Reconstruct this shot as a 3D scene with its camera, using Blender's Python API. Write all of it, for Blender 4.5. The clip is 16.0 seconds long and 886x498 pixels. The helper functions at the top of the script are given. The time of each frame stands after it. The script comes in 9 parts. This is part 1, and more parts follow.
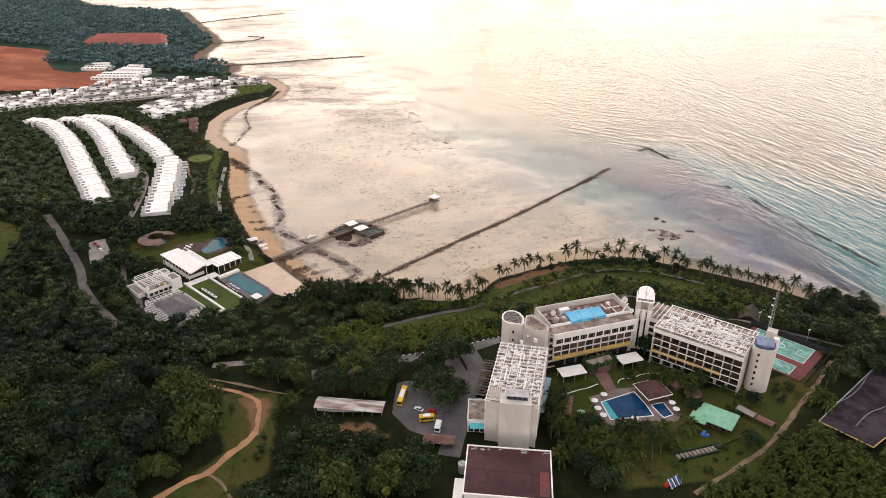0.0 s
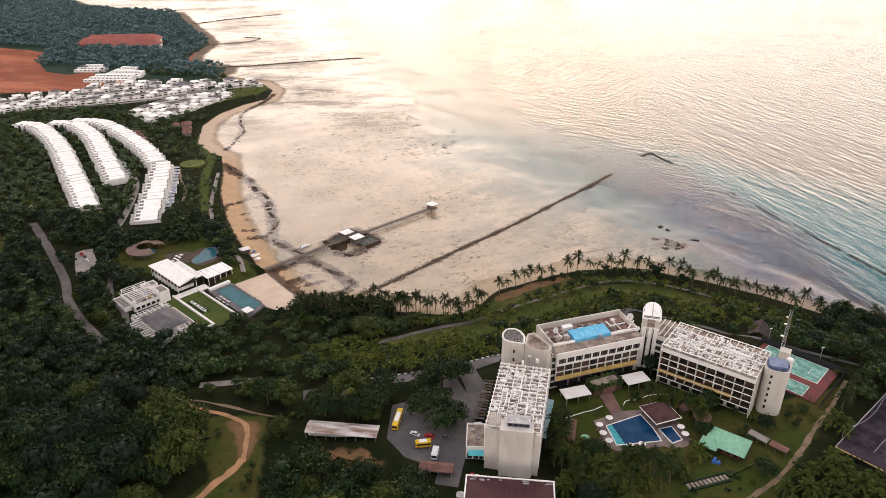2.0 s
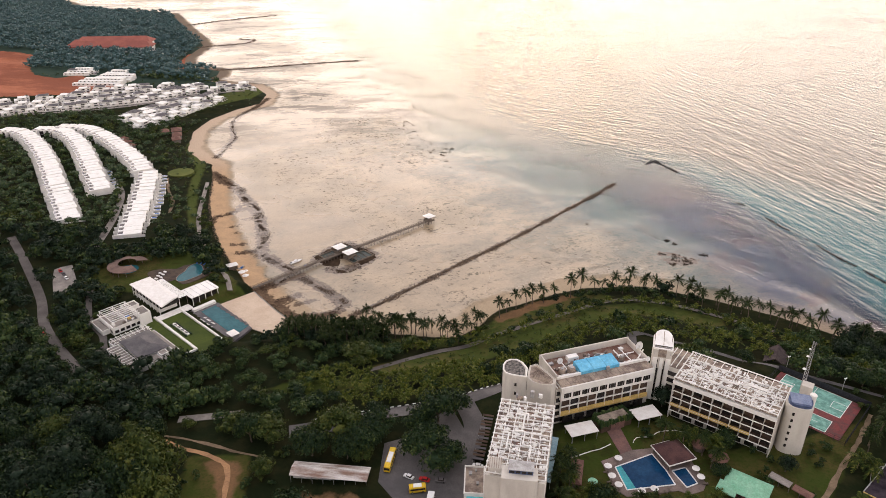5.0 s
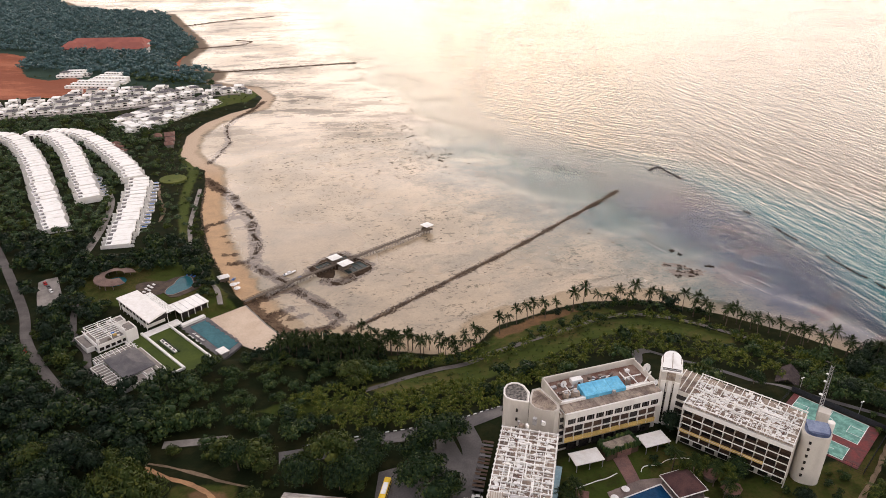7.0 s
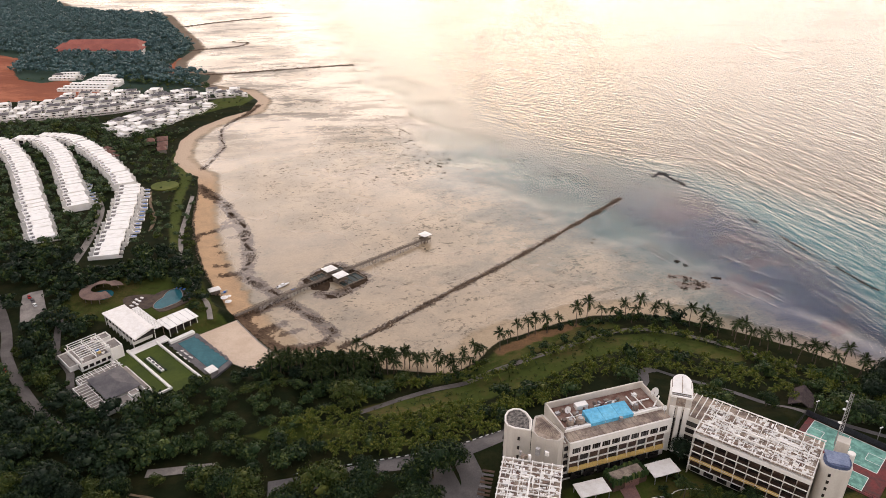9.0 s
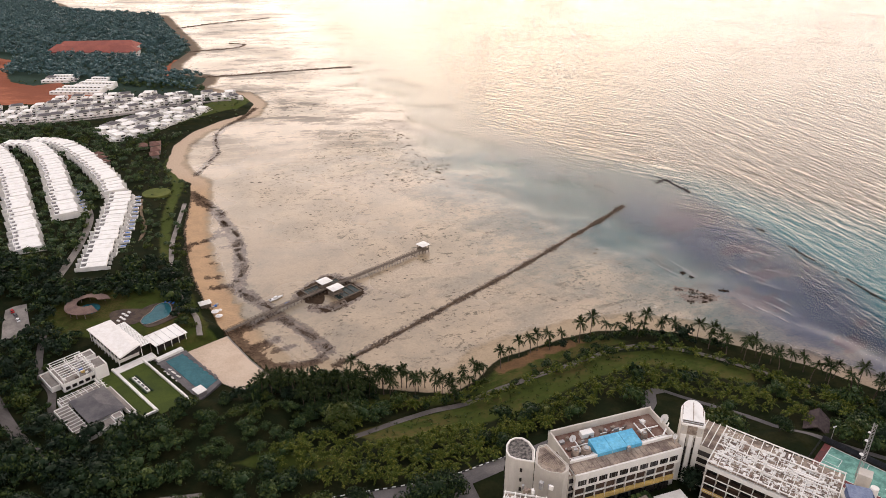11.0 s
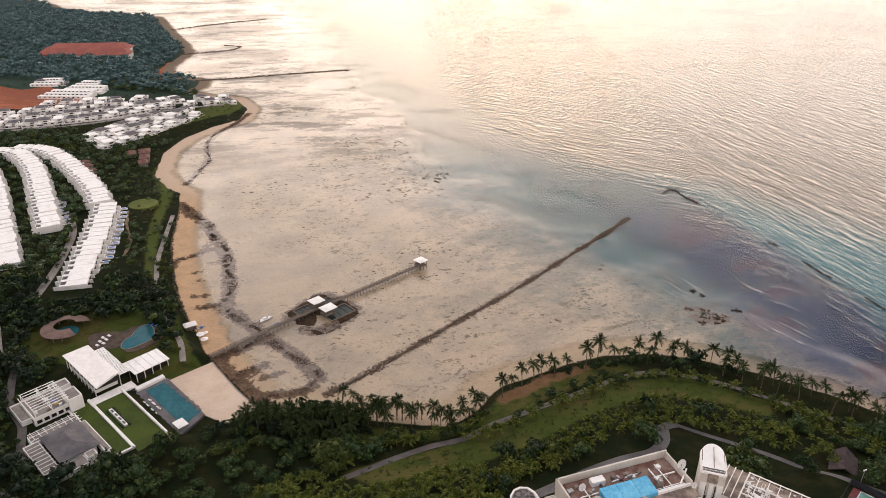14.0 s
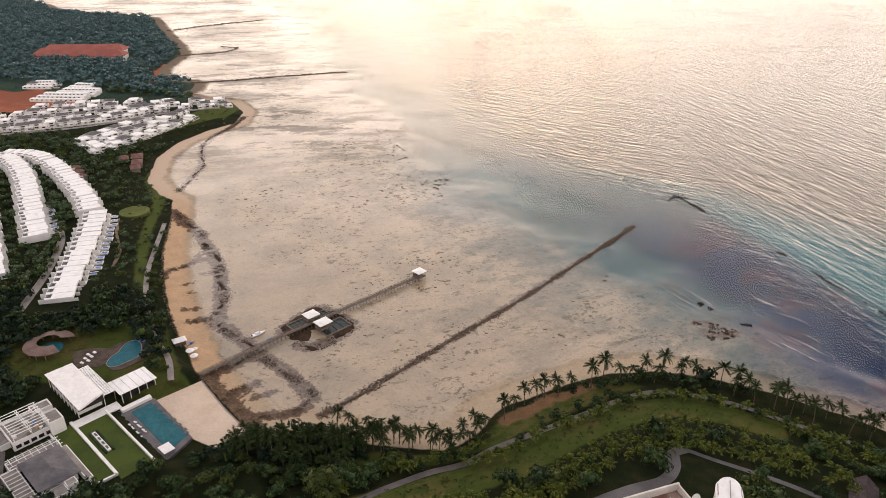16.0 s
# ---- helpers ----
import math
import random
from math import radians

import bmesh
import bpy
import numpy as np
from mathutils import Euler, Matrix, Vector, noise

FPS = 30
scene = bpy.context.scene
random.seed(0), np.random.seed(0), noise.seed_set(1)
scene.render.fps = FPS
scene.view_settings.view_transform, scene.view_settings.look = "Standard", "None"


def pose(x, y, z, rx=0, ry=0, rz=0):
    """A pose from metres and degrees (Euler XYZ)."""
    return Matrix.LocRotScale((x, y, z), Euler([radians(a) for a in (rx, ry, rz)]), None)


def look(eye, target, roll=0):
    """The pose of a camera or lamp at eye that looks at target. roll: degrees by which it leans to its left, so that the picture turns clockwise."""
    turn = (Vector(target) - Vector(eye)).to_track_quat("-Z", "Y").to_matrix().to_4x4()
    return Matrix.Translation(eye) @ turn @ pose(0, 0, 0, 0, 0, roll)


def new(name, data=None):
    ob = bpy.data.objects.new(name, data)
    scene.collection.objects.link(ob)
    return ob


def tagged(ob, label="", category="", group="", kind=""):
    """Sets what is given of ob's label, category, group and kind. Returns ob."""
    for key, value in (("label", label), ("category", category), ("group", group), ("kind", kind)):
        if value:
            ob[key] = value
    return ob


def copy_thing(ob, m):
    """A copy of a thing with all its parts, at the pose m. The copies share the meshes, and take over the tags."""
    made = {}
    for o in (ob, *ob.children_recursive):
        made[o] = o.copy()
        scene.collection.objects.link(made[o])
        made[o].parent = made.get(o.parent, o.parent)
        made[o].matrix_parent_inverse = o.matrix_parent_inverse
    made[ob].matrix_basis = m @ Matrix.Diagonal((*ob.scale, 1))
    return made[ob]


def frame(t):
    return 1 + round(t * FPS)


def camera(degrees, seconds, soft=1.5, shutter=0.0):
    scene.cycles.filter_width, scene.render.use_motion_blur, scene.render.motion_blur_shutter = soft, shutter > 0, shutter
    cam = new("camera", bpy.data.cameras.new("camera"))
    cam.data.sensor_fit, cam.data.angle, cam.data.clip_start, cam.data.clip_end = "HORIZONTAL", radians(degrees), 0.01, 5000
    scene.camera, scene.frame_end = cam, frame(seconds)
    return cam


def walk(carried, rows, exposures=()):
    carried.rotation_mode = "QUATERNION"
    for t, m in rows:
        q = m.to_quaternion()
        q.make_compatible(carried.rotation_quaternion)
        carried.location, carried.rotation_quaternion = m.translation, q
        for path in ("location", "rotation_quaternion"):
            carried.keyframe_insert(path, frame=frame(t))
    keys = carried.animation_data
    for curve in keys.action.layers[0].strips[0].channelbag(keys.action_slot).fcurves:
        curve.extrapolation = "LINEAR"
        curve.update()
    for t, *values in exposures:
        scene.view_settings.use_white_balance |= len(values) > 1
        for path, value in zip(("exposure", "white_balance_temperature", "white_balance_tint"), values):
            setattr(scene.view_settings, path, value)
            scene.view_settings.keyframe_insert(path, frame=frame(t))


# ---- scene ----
# ---- camera ----
cam = camera(65.5, 16.0, soft=0.7)
PATH = [
    (0, (0.56, -0.12, 211.84), (1.08, 89.60, 167.68), -0.02),
    (1, (0.95, 7.81, 211.74), (1.54, 97.52, 167.57), 0.00),
    (2, (1.34, 15.74, 211.70), (2.00, 105.44, 167.52), 0.02),
    (3, (1.73, 23.66, 211.72), (2.46, 113.36, 167.53), 0.05),
    (4, (2.13, 31.59, 211.78), (2.92, 121.28, 167.58), 0.07),
    (5, (2.52, 39.52, 211.88), (3.37, 129.20, 167.66), 0.09),
    (6, (2.90, 47.44, 212.00), (3.81, 137.12, 167.78), 0.11),
    (7, (3.27, 55.37, 212.14), (4.24, 145.04, 167.91), 0.13),
    (8, (3.63, 63.29, 212.29), (4.66, 152.96, 168.04), 0.16),
    (9, (3.97, 71.21, 212.44), (5.05, 160.88, 168.18), 0.18),
    (10, (4.29, 79.14, 212.58), (5.42, 168.80, 168.31), 0.20),
    (11, (4.59, 87.06, 212.69), (5.77, 176.71, 168.42), 0.23),
    (12, (4.86, 94.98, 212.78), (6.08, 184.63, 168.50), 0.25),
    (13, (5.10, 102.90, 212.84), (6.36, 192.55, 168.54), 0.27),
    (14, (5.30, 110.82, 212.84), (6.60, 200.46, 168.54), 0.29),
    (15, (5.47, 118.74, 212.79), (6.81, 208.38, 168.48), 0.32),
    (16, (5.59, 126.66, 212.68), (6.97, 216.29, 168.36), 0.34),
]
walk(cam, [(t, look(eye, target, roll)) for t, eye, target, roll in PATH],
     exposures=[(t, stops, 6450, 14) for t, stops in ((0.0, 0.15), (3.0, 0.09), (7.0, 0.02), (13.0, -0.05), (16.0, -0.10))])

# ---- world, sun ----
SUN_UP, SUN_SIDE = 12.0, 5.0   # degrees above the sea; degrees to the right of straight ahead


def build_world():
    world = bpy.data.worlds.new("evening_sky")
    scene.world = world
    world.use_nodes = True
    nt = world.node_tree
    nt.nodes.clear()
    out = nt.nodes.new("ShaderNodeOutputWorld")
    bg = nt.nodes.new("ShaderNodeBackground")
    sky = nt.nodes.new("ShaderNodeTexSky")
    sky.sky_type = "NISHITA"
    sky.sun_disc = False
    sky.sun_elevation = radians(SUN_UP)
    sky.sun_rotation = radians(SUN_SIDE)
    sky.air_density, sky.dust_density, sky.ozone_density = 1.0, 3.0, 1.0
    co = nt.nodes.new("ShaderNodeTexCoord")
    # broken cloud all over the sky, in a layer that closes up towards the horizon
    sep = nt.nodes.new("ShaderNodeSeparateXYZ")
    nt.links.new(co.outputs["Generated"], sep.inputs[0])
    lift = nt.nodes.new("ShaderNodeMath"); lift.operation = "MAXIMUM"; lift.inputs[1].default_value = 0.0
    nt.links.new(sep.outputs["Z"], lift.inputs[0])
    add = nt.nodes.new("ShaderNodeMath"); add.operation = "ADD"; add.inputs[1].default_value = 0.12
    nt.links.new(lift.outputs[0], add.inputs[0])
    div = nt.nodes.new("ShaderNodeVectorMath"); div.operation = "DIVIDE"
    comb = nt.nodes.new("ShaderNodeCombineXYZ")
    for k in range(3):
        nt.links.new(add.outputs[0], comb.inputs[k])
    nt.links.new(co.outputs["Generated"], div.inputs[0])
    nt.links.new(comb.outputs[0], div.inputs[1])
    no = nt.nodes.new("ShaderNodeTexNoise")
    no.inputs["Scale"].default_value, no.inputs["Detail"].default_value, no.inputs["Roughness"].default_value = 1.5, 6.0, 0.55
    nt.links.new(div.outputs[0], no.inputs["Vector"])
    cover = nt.nodes.new("ShaderNodeMapRange")
    cover.inputs["From Min"].default_value, cover.inputs["From Max"].default_value = 0.38, 0.66
    nt.links.new(no.outputs["Fac"], cover.inputs["Value"])
    tint = nt.nodes.new("ShaderNodeValToRGB")   # cloud colour by height: lit and warm low down, grey-lilac above
    tint.color_ramp.elements[0].position, tint.color_ramp.elements[0].color = 0.0, (CLOUD_LOW[0], CLOUD_LOW[1], CLOUD_LOW[2], 1)
    tint.color_ramp.elements[1].position, tint.color_ramp.elements[1].color = 1.0, (1.0, 0.93, 0.91, 1)
    for p, c in ((0.18, CLOUD_LOW), (0.28, (1.0, 0.82, 0.70)), (0.41, (0.84, 0.82, 0.90)), (0.52, (0.74, 0.80, 1.0)), (0.72, (0.96, 0.90, 0.92))):
        e = tint.color_ramp.elements.new(p)
        e.color = (c[0], c[1], c[2], 1)
    nt.links.new(sep.outputs["Z"], tint.inputs["Fac"])
    # brightness: greatest in the haze below the low sun, even overhead and behind
    rise = nt.nodes.new("ShaderNodeValToRGB")
    rise.color_ramp.interpolation = "EASE"
    el = rise.color_ramp.elements
    el[0].position, el[0].color = 0.0, (0.60, 0.60, 0.60, 1)
    el[1].position, el[1].color = 1.0, (ZENITH, ZENITH, ZENITH, 1)
    for pz, v in ((0.10, 0.68), (0.27, 1.0), (0.355, 0.72), (0.435, 0.30), (0.52, 0.26), (0.64, 0.38), (0.80, ZENITH)):
        el.new(pz).color = (v, v, v, 1)
    nt.links.new(sep.outputs["Z"], rise.inputs["Fac"])
    aim = nt.nodes.new("ShaderNodeVectorMath"); aim.operation = "DOT_PRODUCT"
    aim.inputs[1].default_value = (math.sin(radians(SUN_SIDE)), math.cos(radians(SUN_SIDE)), 0)
    nt.links.new(co.outputs["Generated"], aim.inputs[0])
    side = nt.nodes.new("ShaderNodeMapRange")
    for key, v in (("From Min", -0.3), ("From Max", 0.9), ("To Min", BEHIND), ("To Max", 1.0)):
        side.inputs[key].default_value = v
    nt.links.new(aim.outputs["Value"], side.inputs["Value"])
    glow = nt.nodes.new("ShaderNodeMath"); glow.operation = "MULTIPLY"
    nt.links.new(rise.outputs[0], glow.inputs[0])
    nt.links.new(side.outputs[0], glow.inputs[1])
    skyk = nt.nodes.new("ShaderNodeVectorMath"); skyk.operation = "SCALE"; skyk.inputs["Scale"].default_value = SKY
    nt.links.new(sky.outputs[0], skyk.inputs[0])
    clk = nt.nodes.new("ShaderNodeVectorMath"); clk.operation = "SCALE"; clk.inputs["Scale"].default_value = CLOUD
    strong = nt.nodes.new("ShaderNodeMath"); strong.operation = "MULTIPLY"; strong.inputs[1].default_value = CLOUD
    nt.links.new(glow.outputs[0], strong.inputs[0])
    nt.links.new(strong.outputs[0], clk.inputs["Scale"])
    nt.links.new(tint.outputs[0], clk.inputs[0])
    mix = nt.nodes.new("ShaderNodeMix"); mix.data_type = "RGBA"
    share = nt.nodes.new("ShaderNodeMath"); share.operation = "MULTIPLY_ADD"
    share.inputs[1].default_value, share.inputs[2].default_value = 0.40, 0.55
    nt.links.new(cover.outputs[0], share.inputs[0])
    nt.links.new(share.outputs[0], mix.inputs["Factor"])
    nt.links.new(skyk.outputs[0], mix.inputs["A"])
    nt.links.new(clk.outputs[0], mix.inputs["B"])
    nt.links.new(mix.outputs["Result"], bg.inputs["Color"])
    bg.inputs["Strength"].default_value = 1.0
    nt.links.new(bg.outputs[0], out.inputs[0])


SKY, CLOUD, ZENITH, BEHIND, CLOUD_LOW = 0.06, 3.6, 0.54, 0.85, (1.0, 0.86, 0.73)
build_world()
sun = new("sun", bpy.data.lights.new("sun", "SUN"))
sun.data.energy, sun.data.angle, sun.data.color = 0.9, radians(70), (1.0, 0.84, 0.68)
sun.matrix_world = look((0, 0, 0), (-math.sin(radians(SUN_SIDE)), -math.cos(radians(SUN_SIDE)), -math.tan(radians(SUN_UP))))

# ---- materials ----


def shader(name):
    m = bpy.data.materials.new(name)
    m.use_nodes = True
    return m, m.node_tree, m.node_tree.nodes["Principled BSDF"]


def noise_node(nt, scale, detail=4.0, rough=0.55, stretch=None, vec=None):
    n = nt.nodes.new("ShaderNodeTexNoise")
    n.inputs["Scale"].default_value, n.inputs["Detail"].default_value, n.inputs["Roughness"].default_value = scale, detail, rough
    if vec is None:
        vec = nt.nodes.new("ShaderNodeNewGeometry").outputs["Position"]
    if stretch:
        mp = nt.nodes.new("ShaderNodeMapping")
        mp.vector_type = "TEXTURE"
        mp.inputs["Scale"].default_value = tuple(1 / k for k in stretch[:3])
        if len(stretch) > 3:
            mp.inputs["Rotation"].default_value = (0, 0, radians(stretch[3]))
        nt.links.new(vec, mp.inputs["Vector"])
        vec = mp.outputs[0]
    nt.links.new(vec, n.inputs["Vector"])
    return n.outputs["Fac"]


def ramp(nt, fac, lo, hi, a=0.0, b=1.0):
    r = nt.nodes.new("ShaderNodeMapRange")
    r.interpolation_type = "SMOOTHSTEP"
    for k, v in (("From Min", lo), ("From Max", hi), ("To Min", a), ("To Max", b)):
        r.inputs[k].default_value = v
    nt.links.new(fac, r.inputs["Value"])
    return r.outputs[0]


def blend(nt, fac, a, b, mode="MIX"):
    m = nt.nodes.new("ShaderNodeMix")
    m.data_type, m.blend_type = "RGBA", mode
    for key, v in (("A", a), ("B", b)):
        if isinstance(v, tuple):
            m.inputs[key].default_value = (v[0], v[1], v[2], 1)
        else:
            nt.links.new(v, m.inputs[key])
    if isinstance(fac, float):
        m.inputs["Factor"].default_value = fac
    else:
        nt.links.new(fac, m.inputs["Factor"])
    return m.outputs["Result"]


def calc(nt, op, a, b):
    m = nt.nodes.new("ShaderNodeMath")
    m.operation = op
    for k, v in ((0, a), (1, b)):
        if isinstance(v, (int, float)):
            m.inputs[k].default_value = v
        else:
            nt.links.new(v, m.inputs[k])
    return m.outputs[0]


def bump(nt, bsdf, height, strength, distance):
    b = nt.nodes.new("ShaderNodeBump")
    b.inputs["Strength"].default_value, b.inputs["Distance"].default_value = strength, distance
    nt.links.new(height, b.inputs["Height"])
    nt.links.new(b.outputs[0], bsdf.inputs["Normal"])


def surface(name, a, b, scale=0.25, fine=3.0, rough=0.8, depth=0.05, metal=0.0, spread=(0.35, 0.65), vary=0.0, stretch=None, spec=0.18, grain_dark=0.80):
    """A surface that changes from colour a to b in stains, with a fine grain on top."""
    m, nt, bs = shader(name)
    col = blend(nt, ramp(nt, noise_node(nt, scale, 5.0, 0.6, stretch), *spread), a, b)
    grain = noise_node(nt, fine, 3.0, 0.6)
    g = ramp(nt, grain, 0.25, 0.75, grain_dark, 1 + (1 - grain_dark) * 0.5)
    gray = nt.nodes.new("ShaderNodeCombineXYZ")
    for k in range(3):
        nt.links.new(g, gray.inputs[k])
    col = blend(nt, 1.0, col, gray.outputs[0], "MULTIPLY")
    if vary:
        info = nt.nodes.new("ShaderNodeObjectInfo")
        v = ramp(nt, info.outputs["Random"], 0, 1, 1 - vary, 1 + vary * 0.6)
        vv = nt.nodes.new("ShaderNodeCombineXYZ")
        for k in range(3):
            nt.links.new(v, vv.inputs[k])
        col = blend(nt, 1.0, col, vv.outputs[0], "MULTIPLY")
    nt.links.new(col, bs.inputs["Base Color"])
    bs.inputs["Roughness"].default_value, bs.inputs["Metallic"].default_value = rough, metal
    bs.inputs["Specular IOR Level"].default_value = spec
    if depth:
        bump(nt, bs, grain, 0.6, depth)
    return m


def foliage(name, a, b, c, scale=0.12, spec=0.12):
    """Leaves: one colour a leaf, another drift from tree to tree."""
    m, nt, bs = shader(name)
    geo = nt.nodes.new("ShaderNodeNewGeometry")
    tree = ramp(nt, noise_node(nt, scale, 2.0), 0.35, 0.65)
    info = nt.nodes.new("ShaderNodeObjectInfo")
    pick = calc(nt, "ADD", calc(nt, "MULTIPLY", tree, 0.7), calc(nt, "MULTIPLY", info.outputs["Random"], 0.3))
    col = blend(nt, pick, a, b)
    col = blend(nt, ramp(nt, geo.outputs["Random Per Island"], 0.55, 1.0), col, c)
    nt.links.new(col, bs.inputs["Base Color"])
    bs.inputs["Roughness"].default_value = 0.55
    bs.inputs["Specular IOR Level"].default_value = spec
    return m


CONCRETE = surface("weathered_pale_concrete", (0.64, 0.605, 0.54), (0.50, 0.465, 0.41), 0.10, 2.0, 0.85, 0.02, stretch=(1, 1, 0.35), grain_dark=0.95)
PAINT = surface("white_wall_paint", (0.82, 0.80, 0.75), (0.68, 0.65, 0.59), 0.15, 2.0, 0.75, 0.01, spread=(0.45, 0.8), stretch=(1, 1, 0.3), grain_dark=0.95)
ROOFWHITE = surface("white_roof_coating", (0.84, 0.83, 0.79), (0.70, 0.68, 0.63), 0.2, 1.2, 0.6, 0.02, spread=(0.45, 0.75), grain_dark=0.95)
YELLOW = surface("yellow_balcony_paint", (0.66, 0.47, 0.16), (0.55, 0.38, 0.13), 0.3, 2.0, 0.7, 0.01)
DECK = surface("stained_roof_deck", (0.40, 0.33, 0.26), (0.17, 0.13, 0.11), 0.22, 1.5, 0.9, 0.03)
BROWNDECK = surface("red_brown_roof_deck", (0.16, 0.08, 0.06), (0.28, 0.20, 0.16), 0.2, 1.5, 0.9, 0.03)
MAROON = surface("maroon_metal_roofing", (0.046, 0.014, 0.017), (0.074, 0.028, 0.031), 0.1, 1.0, 0.5, 0.01)
GLASS = surface("dark_window_glass", (0.016, 0.015, 0.015), (0.035, 0.03, 0.026), 0.25, 1.0, 0.18, 0.0, spec=0.35)
# room brown with indoor shade put into it; also lies on the balcony slabs
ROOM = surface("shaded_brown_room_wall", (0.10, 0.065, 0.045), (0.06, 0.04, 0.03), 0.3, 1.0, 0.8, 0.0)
METAL = surface("grey_metal", (0.45, 0.45, 0.45), (0.30, 0.29, 0.28), 0.5, 3.0, 0.5, 0.0, metal=0.4)
BLUEROOF = surface("blue_tank_cover", (0.10, 0.40, 0.62), (0.16, 0.50, 0.70), 0.3, 1.0, 0.4, 0.01)
TURQ = surface("turquoise_awning", (0.10, 0.50, 0.55), (0.14, 0.58, 0.62), 0.4, 2.0, 0.6, 0.0)
NAVY = surface("blue_tiled_tower_cap", (0.05, 0.07, 0.14), (0.09, 0.12, 0.20), 0.4, 2.0, 0.45, 0.0)
LANE = surface("worn_grey_lane", (0.14, 0.125, 0.115), (0.095, 0.085, 0.078), 0.12, 2.0, 0.85, 0.01)
ASPHALT = surface("asphalt", (0.085, 0.080, 0.080), (0.135, 0.125, 0.122), 0.08, 2.0, 0.8, 0.01)
PAVING = surface("grey_paving", (0.30, 0.27, 0.24), (0.20, 0.18, 0.16), 0.15, 2.0, 0.85, 0.01)
DECKPAVE = surface("pink_brown_paving", (0.24, 0.185, 0.16), (0.16, 0.125, 0.11), 0.2, 2.0, 0.85, 0.01)
REDPAVE = surface("red_brown_paving", (0.22, 0.12, 0.10), (0.15, 0.09, 0.08), 0.2, 2.0, 0.85, 0.01)
DIRT = surface("trodden_orange_earth", (0.42, 0.24, 0.12), (0.30, 0.17, 0.09), 0.12, 1.5, 0.95, 0.05)
SAND = surface("dry_pale_sand", (0.62, 0.50, 0.38), (0.54, 0.42, 0.31), 0.08, 2.0, 0.95, 0.03)
LAWN = surface("mown_lawn", (0.062, 0.086, 0.014), (0.042, 0.062, 0.012), 0.1, 2.5, 0.9, 0.04)
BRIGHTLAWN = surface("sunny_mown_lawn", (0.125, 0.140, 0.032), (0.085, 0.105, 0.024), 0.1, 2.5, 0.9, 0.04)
POOLW = surface("pool_water", (0.007, 0.040, 0.100), (0.012, 0.060, 0.135), 0.15, 1.0, 0.08, 0.0, spec=0.05)
PENW = surface("dark_pen_water", (0.016, 0.030, 0.028), (0.026, 0.046, 0.042), 0.3, 1.5, 0.3, 0.0, spec=0.15)
POOLT = surface("teal_pool_water", (0.02, 0.10, 0.12), (0.03, 0.13, 0.15), 0.15, 1.0, 0.08, 0.0, spec=0.12)
POOLS = surface("shallow_pool_water", (0.04, 0.30, 0.34), (0.05, 0.36, 0.38), 0.15, 1.0, 0.08, 0.0, spec=0.12)
GREENROOF = surface("mint_green_roofing", (0.20, 0.46, 0.30), (0.27, 0.52, 0.36), 0.3, 1.5, 0.6, 0.01)
COURTG = surface("mint_court_paint", (0.22, 0.45, 0.37), (0.11, 0.25, 0.21), 0.35, 1.5, 0.8, 0.0)
PAVROOF = surface("dark_red_shingles", (0.060, 0.030, 0.030), (0.095, 0.048, 0.044), 0.3, 2.5, 0.8, 0.02)
DARKROCK = surface("wet_black_rock", (0.045, 0.036, 0.032), (0.025, 0.021, 0.020), 0.4, 2.0, 0.5, 0.04)
COURTR = surface("worn_red_court_paint", (0.19, 0.050, 0.048), (0.10, 0.052, 0.050), 0.25, 1.5, 0.85, 0.0)
BRICKR = surface("brown_shingle_roof", (0.14, 0.075, 0.06), (0.20, 0.11, 0.085), 0.3, 2.5, 0.85, 0.03)
THATCH = surface("dark_thatch", (0.10, 0.075, 0.055), (0.06, 0.045, 0.04), 0.3, 3.0, 0.95, 0.05)
GREYROOF = surface("slate_grey_roof", (0.10, 0.095, 0.10), (0.15, 0.14, 0.14), 0.2, 2.5, 0.8, 0.02)
REDTILE = surface("red_tile_roof", (0.34, 0.12, 0.09), (0.27, 0.095, 0.075), 0.06, 1.0, 0.85, 0.05)
BARK = surface("bark", (0.16, 0.12, 0.09), (0.09, 0.07, 0.055), 0.8, 5.0, 0.95, 0.03)
STONE = surface("wet_brown_rubble", (0.17, 0.12, 0.080), (0.075, 0.055, 0.040), 0.35, 2.0, 0.7, 0.05)
WOOD = surface("grey_weathered_timber", (0.20, 0.165, 0.13), (0.13, 0.105, 0.085), 0.6, 4.0, 0.9, 0.02)
BLUE = surface("blue_paint", (0.05, 0.16, 0.50), (0.07, 0.20, 0.55), 0.5, 2.0, 0.5, 0.0)
BUSY = surface("yellow_bus_paint", (0.75, 0.50, 0.03), (0.68, 0.45, 0.03), 0.5, 2.0, 0.35, 0.0)
WHITEP = surface("white_gloss_paint", (0.80, 0.80, 0.78), (0.70, 0.70, 0.68), 0.5, 2.0, 0.35, 0.0, grain_dark=0.95)
BLACK = surface("black_rubber", (0.02, 0.02, 0.02), (0.03, 0.03, 0.03), 1.0, 3.0, 0.8, 0.0)
REDP = surface("red_paint", (0.50, 0.03, 0.03), (0.42, 0.03, 0.03), 0.5, 2.0, 0.5, 0.0)
CANVAS = surface("white_canvas", (0.82, 0.80, 0.76), (0.74, 0.71, 0.66), 0.4, 2.0, 0.8, 0.0, grain_dark=0.95)
LEAF = foliage("broad_leaves", (0.017, 0.036, 0.013), (0.010, 0.023, 0.010), (0.062, 0.086, 0.022))
LEAFB = foliage("bright_leaves", (0.042, 0.060, 0.012), (0.028, 0.046, 0.011), (0.088, 0.100, 0.021))
